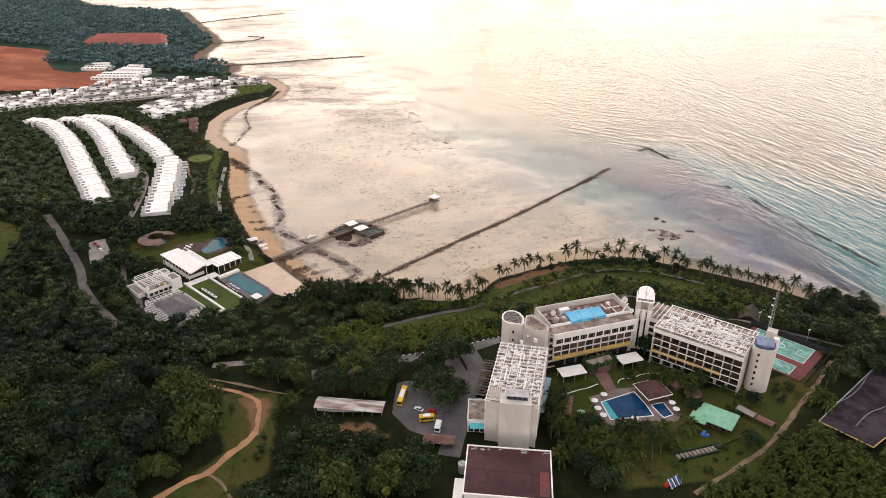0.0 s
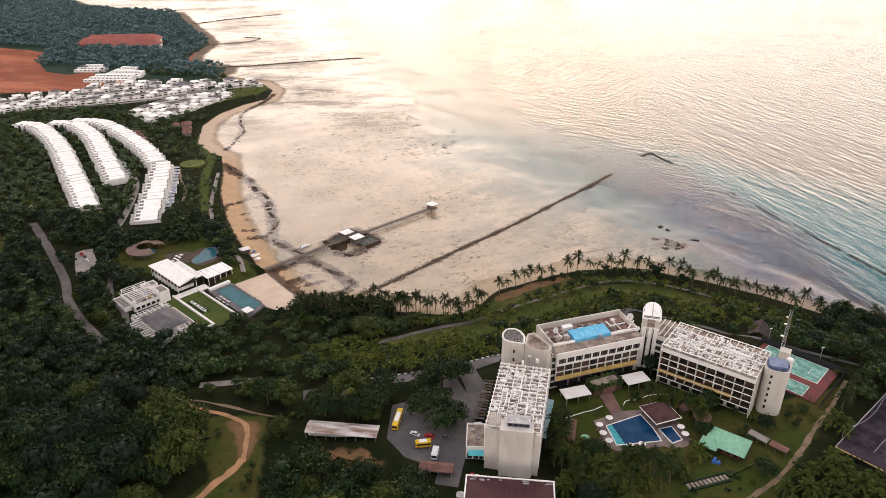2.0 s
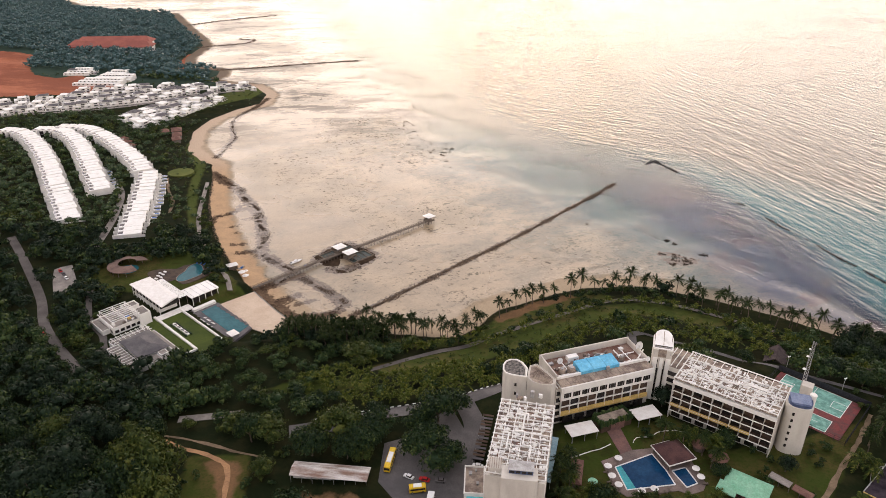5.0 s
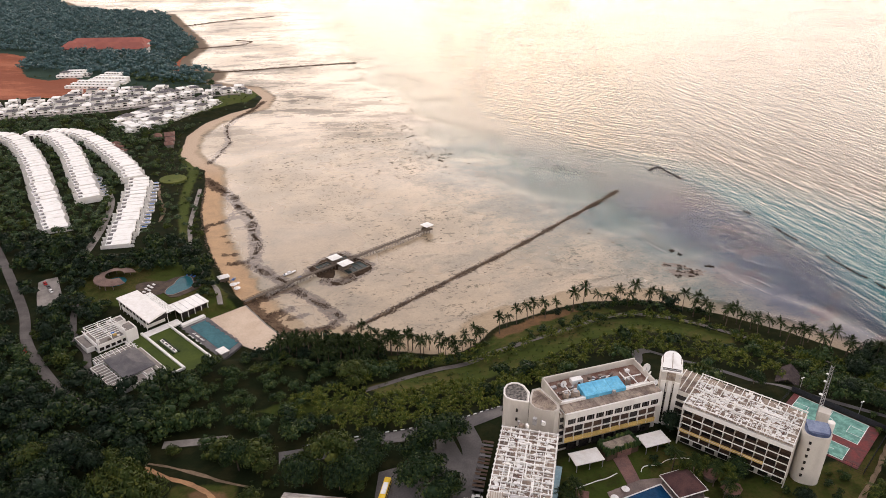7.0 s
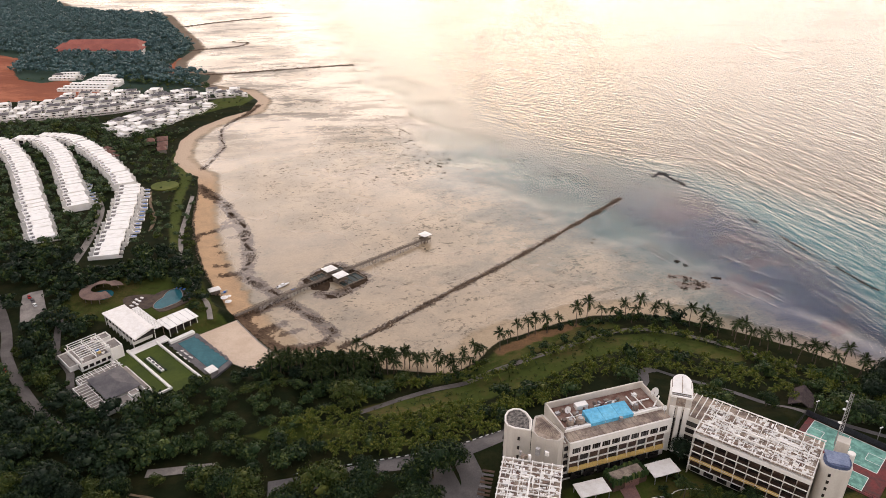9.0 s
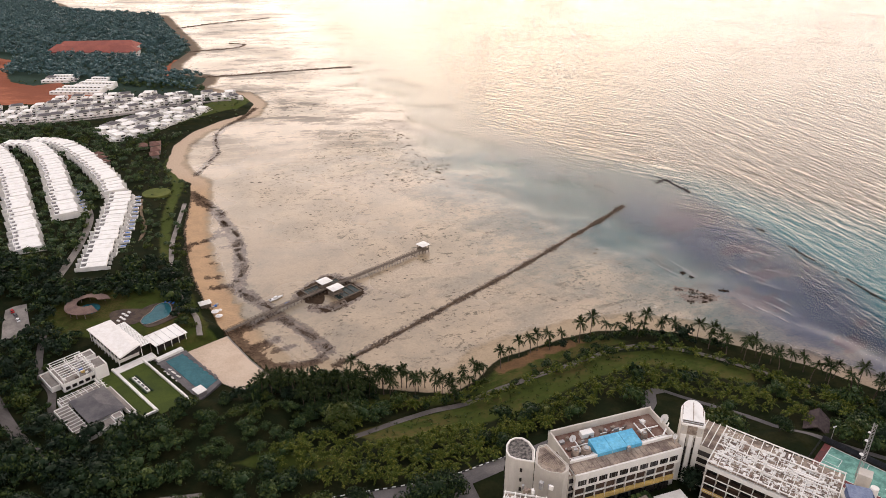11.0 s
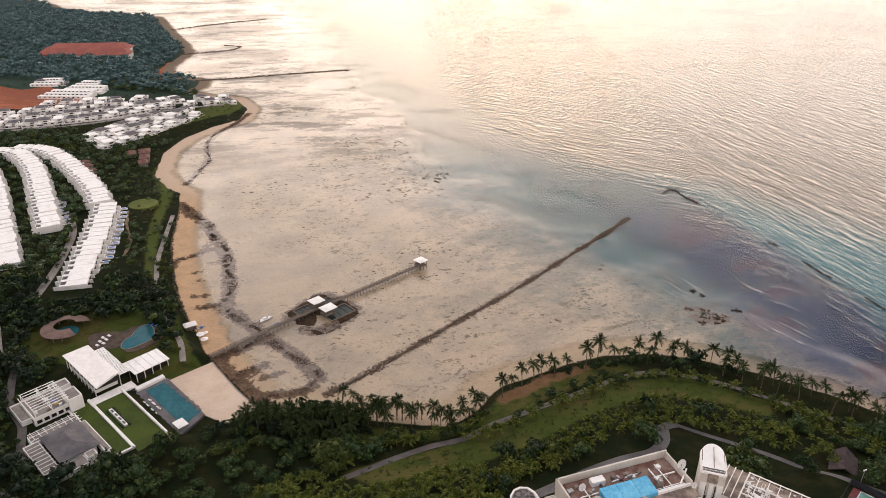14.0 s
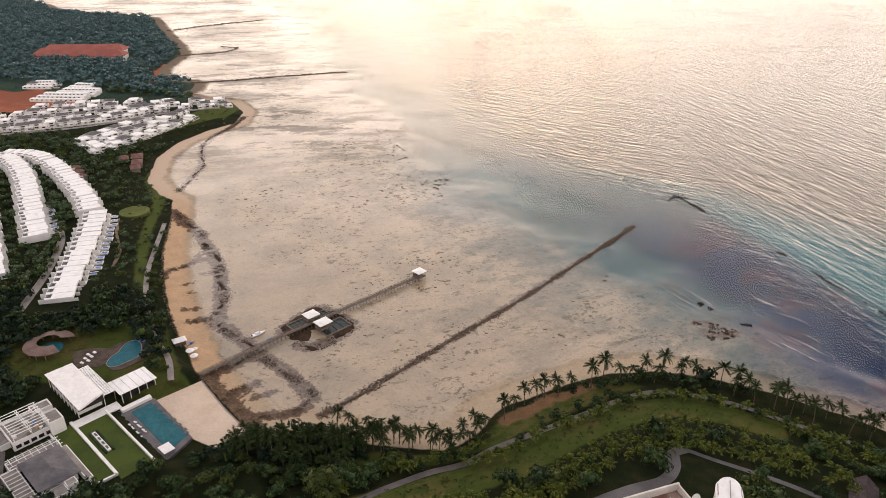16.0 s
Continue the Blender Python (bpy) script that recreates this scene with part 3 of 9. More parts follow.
    shine = calc(nt, "MULTIPLY", calc(nt, "MAXIMUM", shine, 0.02), calc(nt, "SUBTRACT", 1.0, calc(nt, "MULTIPLY", dull, 0.85)))
    nt.links.new(shine, bs.inputs["Specular IOR Level"])
    bump(nt, bs, calc(nt, "ADD", fine, calc(nt, "MULTIPLY", speck, 0.7)), 0.35, 0.12)
    return m


def build_water():
    m, nt, bs = shader("sea_water")
    nt.nodes.remove(bs)
    out = nt.nodes["Material Output"]
    pos = nt.nodes.new("ShaderNodeNewGeometry").outputs["Position"]
    # long crests that swing round the end of the reef, with shorter waves and chop on top
    where = nt.nodes.new("ShaderNodeSeparateXYZ")
    nt.links.new(pos, where.inputs[0])
    turn = ramp(nt, calc(nt, "ADD", where.outputs["X"], calc(nt, "MULTIPLY", calc(nt, "SUBTRACT", where.outputs["Y"], 650.0), -0.10)), 190.0, 300.0)

    def waves(scale, detail, thin):
        m_ = nt.nodes.new("ShaderNodeMix")
        nt.links.new(turn, m_.inputs["Factor"])
        nt.links.new(noise_node(nt, scale, detail, 0.55, (thin, 1.0, 1.0, -36), pos), m_.inputs["A"])
        nt.links.new(noise_node(nt, scale, detail, 0.55, (thin, 1.0, 1.0, -74), pos), m_.inputs["B"])
        return m_.outputs["Result"]
    off = nt.nodes.new("ShaderNodeAttribute")
    off.attribute_name = "deep"
    gusts = ramp(nt, noise_node(nt, 0.008, 4.0, 0.6, vec=pos), 0.35, 0.65, 0.55, 1.0)
    calm = calc(nt, "MULTIPLY", gusts, ramp(nt, off.outputs["Fac"], -45.0, 30.0, 0.06, 1.0))
    b = nt.nodes.new("ShaderNodeBump")
    b.inputs["Distance"].default_value = 1.0
    nt.links.new(calm, b.inputs["Strength"])
    tall = calc(nt, "ADD", calc(nt, "MULTIPLY", waves(0.095, 2.0, 0.20), 2.0), calc(nt, "MULTIPLY", waves(0.21, 2.0, 0.22), 2.3))
    nt.links.new(calc(nt, "ADD", tall, calc(nt, "MULTIPLY", waves(0.45, 2.0, 0.25), 0.75)), b.inputs["Height"])
    fres = nt.nodes.new("ShaderNodeFresnel")
    fres.inputs["IOR"].default_value = 1.34
    clear = nt.nodes.new("ShaderNodeBsdfTransparent")
    gl = nt.nodes.new("ShaderNodeBsdfGlossy")
    gl.inputs["Roughness"].default_value = 0.06
    nt.links.new(b.outputs[0], gl.inputs["Normal"])
    nt.links.new(b.outputs[0], fres.inputs["Normal"])
    mix = nt.nodes.new("ShaderNodeMixShader")
    shoal = nt.nodes.new("ShaderNodeAttribute")
    shoal.attribute_name = "depth"
    nt.links.new(calc(nt, "MULTIPLY", fres.outputs[0], ramp(nt, shoal.outputs["Fac"], 0.0, 2.2)), mix.inputs[0])
    nt.links.new(blend(nt, ramp(nt, shoal.outputs["Fac"], 0.0, 2.5), (1.0, 1.0, 1.0), (0.87, 0.96, 0.97)), clear.inputs["Color"])
    nt.links.new(clear.outputs[0], mix.inputs[1])
    nt.links.new(gl.outputs[0], mix.inputs[2])
    # white drawn out into curved streaks over the reef
    bend = nt.nodes.new("ShaderNodeTexNoise")
    bend.inputs["Scale"].default_value, bend.inputs["Detail"].default_value = 0.011, 1.0
    nt.links.new(pos, bend.inputs["Vector"])
    sway = nt.nodes.new("ShaderNodeVectorMath"); sway.operation = "MULTIPLY_ADD"
    sway.inputs[1].default_value = (70, 70, 0)
    nt.links.new(bend.outputs["Color"], sway.inputs[0])
    nt.links.new(pos, sway.inputs[2])
    strand = ramp(nt, noise_node(nt, 0.34, 4.0, 0.6, (0.10, 1.0, 1.0, -62), sway.outputs[0]), 0.50, 0.72)
    sheet = ramp(nt, noise_node(nt, 0.030, 3.0, 0.6, (0.6, 1.0, 1.0, -62), sway.outputs[0]), 0.44, 0.62)
    surf = nt.nodes.new("ShaderNodeAttribute")
    surf.attribute_name = "surf"
    white_strands = calc(nt, "MULTIPLY", calc(nt, "MULTIPLY", strand, sheet), surf.outputs["Fac"])
    white = nt.nodes.new("ShaderNodeBsdfDiffuse")
    white.inputs["Color"].default_value = (0.55, 0.52, 0.52, 1)
    top = nt.nodes.new("ShaderNodeMixShader")
    nt.links.new(calc(nt, "MULTIPLY", white_strands, 0.95), top.inputs[0])
    nt.links.new(mix.outputs[0], top.inputs[1])
    nt.links.new(white.outputs[0], top.inputs[2])
    nt.links.new(top.outputs[0], out.inputs["Surface"])
    xs = np.concatenate([np.arange(-4800, -800, 400), np.arange(-800, -300, 25), np.arange(-300, 320, 5), np.arange(320, 600, 25), np.arange(600, 5000, 400)]).astype(float)
    ys = np.concatenate([np.arange(150, 340, 25), np.arange(340, 960, 5), np.arange(960, 1200, 25), np.arange(1200, 5000, 400)]).astype(float)
    nx = len(xs)
    vs = np.array([(x, y, 0.0) for y in ys for x in xs])
    me = bpy.data.meshes.new("water")
    me.from_pydata(vs.tolist(), [], [(j * nx + i, j * nx + i + 1, j * nx + i + nx + 1, j * nx + i + nx) for j in range(len(ys) - 1) for i in range(nx - 1)])
    me.attributes.new("depth", "FLOAT", "POINT").data.foreach_set("value", (-heights(vs[:, :2])).astype(np.float32))
    me.attributes.new("deep", "FLOAT", "POINT").data.foreach_set("value", signed(vs[:, :2], DEPTH + [(4900, 2000), (4900, 300)]).astype(np.float32))
    surge = 1.3 * np.exp(-((vs[:, 0] - 196) / 42) ** 2 - ((vs[:, 1] - 462) / 55) ** 2) + 0.7 * np.exp(-((vs[:, 0] - 165) / 55) ** 2 - ((vs[:, 1] - 668) / 45) ** 2)
    me.attributes.new("surf", "FLOAT", "POINT").data.foreach_set("value", np.clip(surge, 0, 1).astype(np.float32))
    me.materials.append(m)
    ob = tagged(new("water", me), "calm shallow sea with fine ripples at low tide", "water", kind="structure")
    ob.visible_shadow = False
    return ob


build_ground()
build_water()

# ---- building kit ----


def part(name, bm, material, parent=None, label=""):
    me = bpy.data.meshes.new(name)
    bm.normal_update()
    bm.to_mesh(me)
    bm.free()
    for mt in material if isinstance(material, (list, tuple)) else [material]:
        me.materials.append(mt)
    ob = new(name, me)
    if parent:
        ob.parent = parent
    return tagged(ob, label) if label else ob


def mesh_of(name, verts, tris, mats, index=None):
    me = bpy.data.meshes.new(name)
    n, t = len(verts), len(tris)
    me.vertices.add(n)
    me.vertices.foreach_set("co", np.asarray(verts, np.float32).ravel())
    me.loops.add(t * 3)
    me.loops.foreach_set("vertex_index", np.asarray(tris, np.int32).ravel())
    me.polygons.add(t)
    me.polygons.foreach_set("loop_start", np.arange(0, t * 3, 3, dtype=np.int32))
    for mt in mats if isinstance(mats, (list, tuple)) else [mats]:
        me.materials.append(mt)
    if index is not None:
        me.polygons.foreach_set("material_index", np.asarray(index, np.int32))
    me.update(calc_edges=True)
    return me


def base(name, x, y, z, rz, label, category, group=""):
    ob = new(name)
    ob.empty_display_size = 1.0
    ob.matrix_world = pose(x, y, z, 0, 0, rz)
    return tagged(ob, label, category, group)


def box(bm, x, y, z, sx, sy, sz, rz=0.0, mat=0, taper=1.0):
    """A box that stands on z, its middle at x, y."""
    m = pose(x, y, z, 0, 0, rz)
    vs = []
    for k, h in ((1.0, 0.0), (taper, sz)):
        for i, j in ((-1, -1), (1, -1), (1, 1), (-1, 1)):
            vs.append(bm.verts.new(m @ Vector((i * sx / 2 * k, j * sy / 2 * k, h))))
    for f in ((0, 3, 2, 1), (4, 5, 6, 7), (0, 1, 5, 4), (1, 2, 6, 5), (2, 3, 7, 6), (3, 0, 4, 7)):
        bm.faces.new([vs[i] for i in f]).material_index = mat
    return vs


def bar(bm, a, b, w, mat=0):
    """A square bar from a to b."""
    a, b = Vector(a), Vector(b)
    d = (b - a).normalized()
    u = d.cross(Vector((0, 0, 1)))
    u = u.normalized() if u.length > 1e-3 else Vector((1, 0, 0))
    v = d.cross(u)
    vs = [bm.verts.new(p + (u * i + v * j) * w / 2) for p in (a, b) for i, j in ((-1, -1), (1, -1), (1, 1), (-1, 1))]
    for f in ((0, 3, 2, 1), (4, 5, 6, 7), (0, 1, 5, 4), (1, 2, 6, 5), (2, 3, 7, 6), (3, 0, 4, 7)):
        bm.faces.new([vs[i] for i in f]).material_index = mat


def prism(bm, outline, z0, z1, mat=0, top=None):
    """An upright prism over an outline that runs counter-clockwise."""
    lo = [bm.verts.new((x, y, z0)) for x, y in outline]
    hi = [bm.verts.new((x, y, z1 if top is None else top(x, y))) for x, y in outline]
    n = len(outline)
    bm.faces.new(list(reversed(lo))).material_index = mat
    bm.faces.new(hi).material_index = mat
    for i in range(n):
        bm.faces.new((lo[i], lo[(i + 1) % n], hi[(i + 1) % n], hi[i])).material_index = mat


def tube(bm, x, y, z, r, h, n=14, r2=None, mat=0):
    r2 = r if r2 is None else r2
    lo = [bm.verts.new((x + r * math.cos(6.2832 * k / n), y + r * math.sin(6.2832 * k / n), z)) for k in range(n)]
    hi = [bm.verts.new((x + r2 * math.cos(6.2832 * k / n), y + r2 * math.sin(6.2832 * k / n), z + h)) for k in range(n)]
    bm.faces.new(list(reversed(lo))).material_index = mat
    bm.faces.new(hi).material_index = mat
    for k in range(n):
        bm.faces.new((lo[k], lo[(k + 1) % n], hi[(k + 1) % n], hi[k])).material_index = mat


def hip(bm, x, y, z, sx, sy, h, ridge=0.0, over=0.0, rz=0.0, mat=0, thick=0.25):
    """A hipped roof over a rectangle, its ridge along x."""
    m = pose(x, y, z, 0, 0, rz)
    a, b = sx / 2 + over, sy / 2 + over
    low = [bm.verts.new(m @ Vector((i * a, j * b, 0))) for i, j in ((-1, -1), (1, -1), (1, 1), (-1, 1))]
    eav = [bm.verts.new(m @ Vector((i * a, j * b, thick))) for i, j in ((-1, -1), (1, -1), (1, 1), (-1, 1))]
    top = [bm.verts.new(m @ Vector((i * ridge / 2, 0, h))) for i in (-1, 1)] if ridge else [bm.verts.new(m @ Vector((0, 0, h)))]
    bm.faces.new(list(reversed(low))).material_index = mat
    for i in range(4):
        bm.faces.new((low[i], low[(i + 1) % 4], eav[(i + 1) % 4], eav[i])).material_index = mat
    if ridge:
        for f in ((eav[0], eav[1], top[1], top[0]), (eav[1], eav[2], top[1]), (eav[2], eav[3], top[0], top[1]), (eav[3], eav[0], top[0])):
            bm.faces.new(f).material_index = mat
    else:
        for i in range(4):
            bm.faces.new((eav[i], eav[(i + 1) % 4], top[0])).material_index = mat


def B():
    return bmesh.new()


def oval(w, d, n=10, square=0.0):
    """Outline of a slab with a rounded far end (towards +y), w wide, d deep."""
    pts = [(-w / 2, -d / 2), (w / 2, -d / 2)]
    r = w / 2
    for k in range(n + 1):
        a = math.pi * k / n
        pts.append((r * math.cos(a), d / 2 - r + r * math.sin(a)))
    return pts


def ball(sub):
    bm = B()
    bmesh.ops.create_icosphere(bm, subdivisions=sub, radius=1.0)
    v = np.array([q.co[:] for q in bm.verts])
    f = np.array([[q.index for q in fc.verts] for fc in bm.faces])
    bm.free()
    return v, f


BALL1 = ball(1)


def crown(rng, lobes, leaves, leaf, spread, lift, flat=0.7, core=BALL1, ragged=0.22):
    """A crown of uneven lobes with loose leaf sprays on and round them. Unit: a crown about 2 m across."""
    V, T, n = [], [], 0
    cen = []
    for k in range(lobes):
        a, r = rng.uniform(0, 6.283), spread * math.sqrt(rng.uniform(0.0, 1.0))
        if k == 0:
            r = 0
        c = np.array([r * math.cos(a), r * math.sin(a), lift + rng.uniform(-0.18, 0.22) + 0.25 * (1 - r / max(spread, 0.01))])
        s = rng.uniform(0.26, 0.5) * (1.25 if k == 0 else 1.0)
        cen.append((c, s))
        v = core[0] * (1 + rng.normal(0, ragged, (len(core[0]), 1))) * s * np.array([1, 1, flat]) * 0.58 + c
        V.append(v); T.append(core[1] + n); n += len(v)
    for k in range(leaves):
        c, s = cen[rng.integers(len(cen))]
        d = rng.normal(0, 1, 3)
        d[2] = abs(d[2]) * 0.9 - 0.25
        d /= np.linalg.norm(d)
        p = c + d * s * np.array([1, 1, flat]) * rng.uniform(0.82, 1.22)
        n0 = d + rng.normal(0, 0.55, 3)
        n0 /= np.linalg.norm(n0) + 1e-6
        u = np.cross(n0, rng.normal(0, 1, 3)); u /= np.linalg.norm(u) + 1e-6
        w = np.cross(n0, u)
        L1, L2 = 1.2 * leaf * rng.uniform(0.6, 1.4), leaf * rng.uniform(0.35, 0.8)
        V.append(np.array([p - u * L1, p - w * L2 + d * 0.2 * leaf, p + u * L1, p + w * L2 + d * 0.2 * leaf]))
        T.append(np.array([[0, 1, 2], [0, 2, 3]]) + n); n += 4
    return np.concatenate(V), np.concatenate(T)


# ---- hotel ----
G = 18.0
H = 20.5


def hotel_wing(x, y, rz, bays, strewn):
    """A wing 40 by 21 to 23 m with five storeys, open balconies on its long sides and a bare beam grid on the roof."""
    w = base("hotel_wing", x, y, G, rz, "pale concrete hotel wing with dark balconies and bare roof beams", "building", "hotel wings")
    L_, D = 40.0, 23.0 if strewn else 21.0
    bm = B()
    box(bm, 0, 0, -1.5, L_ - 0.6, D - 4.4, H + 1.0)
    part("wall", bm, CONCRETE, w)
    floors = [4.4 + 3.35 * k for k in range(5)]
    for s in (-1, 1):
        for k, z in enumerate(floors):
            bm = B()
            box(bm, 0, s * (D / 2 - 1.1), z - 0.18, L_, 2.2, 0.18)
            part("balcony_slab", bm, PAINT, w)
            # dark sheet over the slab top: the balcony's shade given as colour
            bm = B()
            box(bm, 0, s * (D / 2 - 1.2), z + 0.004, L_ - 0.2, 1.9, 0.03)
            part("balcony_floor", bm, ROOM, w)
            if k < 4:
                for i in range(10):
                    bm = B()
                    xx = -L_ / 2 + 2 + 4 * i
                    yellow = k == (1 if strewn else 0) and i in bays
                    box(bm, xx, s * (D / 2 - 0.08), z - (0.9 if yellow else 0.0) + 0.003, 3.78, 0.14, 1.5 if yellow else 0.26)
                    part("balcony_parapet", bm, YELLOW if yellow else PAINT, w)
                    # every other window takes the brown of a shaded room behind it
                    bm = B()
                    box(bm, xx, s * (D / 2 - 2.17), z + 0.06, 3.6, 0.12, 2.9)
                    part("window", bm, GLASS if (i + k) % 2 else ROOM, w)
        for i in range(11):
            bm = B()
            xx = -L_ / 2 + 4 * i
            box(bm, xx, s * (D / 2 - 1.0), 4.16, 0.14, 2.1, H - 4.4)
            part("partition", bm, CONCRETE if i % 2 else PAINT, w)
        bm = B()
        box(bm, 0, s * (D / 2 - 0.5), H - 2.6, L_ + 0.6, 1.25, 1.6)
        part("roof_band", bm, PAINT, w)
        for i in range(8):
            bm = B()
            box(bm, -L_ / 2 + 2.5 + 5 * i, s * (D / 2 - 2.14), 0.4, 3.6, 0.16, 3.0)
            part("ground_floor_window", bm, GLASS, w)
    for s in (-1, 1):
        bm = B()
        box(bm, s * (L_ / 2 + 0.15), 0, -1.5, 0.35, D - 0.4, H + 0.6)
        part("end_wall", bm, CONCRETE, w)
    bm = B()
    box(bm, 0, 0, H - 0.5, L_ - 0.4, D - 0.6, 0.3)
    part("roof_deck", bm, DECK, w)
    rnd = random.Random(int(x * 7 + y))
    rows, cols = (5, 12) if strewn else (7, 16)
    for j in range(rows):
        bm = B()
        box(bm, 0, -D / 2 + 0.3 + j * (D - 0.6) / (rows - 1), H + 0.35, L_ + 0.8, 0.28, 0.4)
        part("roof_beam", bm, ROOFWHITE, w)
    for i in range(cols + 1):
        bm = B()
        box(bm, -L_ / 2 + i * L_ / cols, 0, H + 0.1, 0.24, D + 0.4, 0.5)
        part("roof_cross_beam", bm, ROOFWHITE, w)
    # short purlins, loose boards, sheets and ducts left on the deck
    for name, mt, count in (("board_litter", ROOFWHITE, 400), ("sheet_litter", DECK, 170), ("roof_scrap", BROWNDECK, 90), ("panel_litter", PAINT, 240 if strewn else 60)):
        bm = B()
        for k in range(count):
            xx, yy = rnd.uniform(-L_ / 2 + 1, L_ / 2 - 1), rnd.uniform(-D / 2 + 1, D / 2 - (5 if strewn and rnd.random() < 0.8 else 1))
            if rnd.random() < 0.55:
                box(bm, xx, yy, H - 0.2, rnd.uniform(0.5, 2.2), rnd.uniform(0.3, 1.3), rnd.uniform(0.06, 0.5), rnd.choice((0, 90, rnd.uniform(0, 90))))
            else:
                box(bm, xx, yy, H + rnd.uniform(0.1, 0.5), rnd.uniform(1.0, 3.2), 0.14, 0.16, rnd.choice((0, 90, rnd.uniform(0, 180))))
        tagged(part(name, bm, mt, w), kind="stuff")
    for k in range(5):   # ducts
        bm = B()
        xx, yy, ln = rnd.uniform(-14, 14), rnd.uniform(-6, 6), rnd.uniform(4, 9)
        bar(bm, (xx - ln / 2, yy, H + 0.9), (xx + ln / 2, yy, H + 0.9), 0.5)
        bar(bm, (xx + ln / 2, yy, H + 0.9), (xx + ln / 2, yy + 2.5, H + 0.9), 0.5)
        bar(bm, (xx - ln / 2, yy, H - 0.2), (xx - ln / 2, yy, H + 1.1), 0.5)
        part("duct", bm, ROOFWHITE, w)
    return w


GRAVEL = surface("dark_roof_gravel", (0.05, 0.048, 0.046), (0.22, 0.20, 0.18), 0.9, 3.0, 0.9, 0.05)


def core_tower(name, x, y, rz, w, d, h, label):
    """A tall blank slab with a rounded end."""
    t = base(name, x, y, G, rz, label, "tower", "hotel towers")
    bm = B()
    out = oval(w, d)
    prism(bm, out, -2, h)
    part("wall", bm, CONCRETE, t)
    bm = B()   # parapet
    n = len(out)
    for i in range(n):
        (x0, y0), (x1, y1) = out[i], out[(i + 1) % n]
        bar(bm, (x0 * 0.97, y0 * 0.97, h + 0.35), (x1 * 0.97, y1 * 0.97, h + 0.35), 0.7)
    part("parapet", bm, PAINT, t)
    bm = B()
    prism(bm, [(a * 0.93, b * 0.93) for a, b in out], h + 0.004, h + 0.05)
    part("roof", bm, DECK, t)
    for xx in (-1.6, -0.5, 1.4):
        bm = B()
        box(bm, xx, -d / 2 - 0.02, 1.0, 0.28, 0.3, h - 6.0)
        part("shaft_slit", bm, GLASS, t)
    return t


hotel_wing(33.3, 234.8, 90 - 13.2, (2, 3, 6, 7), False)
hotel_wing(123.2, 267.0, -37.3, (0, 1, 2, 3, 4, 5, 6, 7), True)


def main_block():
    w = base("hotel_main_block", 70.5, 282.2, G, 18.2, "pale hotel block with strip windows and yellow balconies", "building")
    L_, D, h = 43.5, 20.6, 20.5
    bm = B()
    box(bm, 0, 0.6, -1.5, L_, D - 1.2, h - 1.0)
    part("wall", bm, CONCRETE, w)
    bm = B()
    box(bm, 0, -D / 2 + 0.1, h - 4.0, L_ + 0.3, 1.4, 2.6)
    part("fascia", bm, PAINT, w)
    bm = B()
    box(bm, 0, -D / 2 + 0.1, h - 7.05, L_ + 0.1, 1.1, 3.04)
    part("window_band", bm, PAINT, w)
    for i in range(10):
        bm = B()
        box(bm, -L_ / 2 + 2.9 + i * 4.18, -D / 2 - 0.34, h - 6.7, 3.3, 0.3, 2.3)
        pane = part("window", bm, GLASS, w)
        bm = B()
        for xx in (-0.85, 0.85):
            box(bm, -L_ / 2 + 2.9 + i * 4.18 + xx, -D / 2 - 0.50, h - 6.7, 0.10, 0.06, 2.3)
        part("mullion", bm, METAL, pane)
    bm = B()
    box(bm, 0, -D / 2 + 0.2, h - 8.0, L_ + 0.2, 1.3, 0.95)
    part("band", bm, PAINT, w)
    for k, z in enumerate((8.9, 5.6)):
        for i in range(10):
            bm = B()
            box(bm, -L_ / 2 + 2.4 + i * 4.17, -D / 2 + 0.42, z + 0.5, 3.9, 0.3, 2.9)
            # brown panes stand for shaded rooms, their dark put into the colour
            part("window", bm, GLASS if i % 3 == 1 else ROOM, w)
            bm = B()
            box(bm, -L_ / 2 + 2.4 + i * 4.17, -D / 2 - 0.2, z - 0.9 if k else z + 0.2, 4.1, 0.5, 2.1 if k else 0.3)
            part("balcony_parapet", bm, YELLOW if k == 1 else PAINT, w)
    for i in range(11):
        bm = B()
        box(bm, -L_ / 2 + 0.3 + i * 4.17, -D / 2 + 0.05, 5.0, 0.2, 1.0, 7.6)
        part("column", bm, PAINT, w)
    for i in range(7):
        bm = B()
        box(bm, -L_ / 2 + 4 + i * 5.7, -D / 2 - 0.02, 0.3, 4.6, 0.1, 3.6)
        part("ground_floor_window", bm, GLASS, w)
    # roof: ribbed apron in front, sunken plant deck behind
    bm = B()
    box(bm, 0, -D / 2 + 2.6, h - 1.35, L_, 5.0, 0.25)
    part("roof_apron", bm, DECK, w)
    for i in range(22):
        bm = B()
        box(bm, -L_ / 2 + 0.6 + i * 1.97, -D / 2 + 2.6, h - 1.1, 0.18, 4.8, 0.16)
        part("roof_rib", bm, DECK, w)
    bm = B()
    box(bm, 0, 2.6, h - 1.9, L_ - 0.6, D - 6.0, 0.3)
    part("roof_deck", bm, BROWNDECK, w)
    for args in ((0, D / 2 - 0.3, h - 3, L_ + 0.4, 0.6, 4.4), (-L_ / 2 + 0.2, 2.5, h - 3, 0.6, D - 5.0, 4.4), (L_ / 2 - 0.2, 2.5, h - 3, 0.6, D - 5.0, 4.0)):
        bm = B()
        box(bm, *args)
        part("parapet", bm, CONCRETE, w)
    bm = B()
    box(bm, 0, -D / 2 + 5.3, h - 1.5, L_ - 1, 0.5, 1.5)
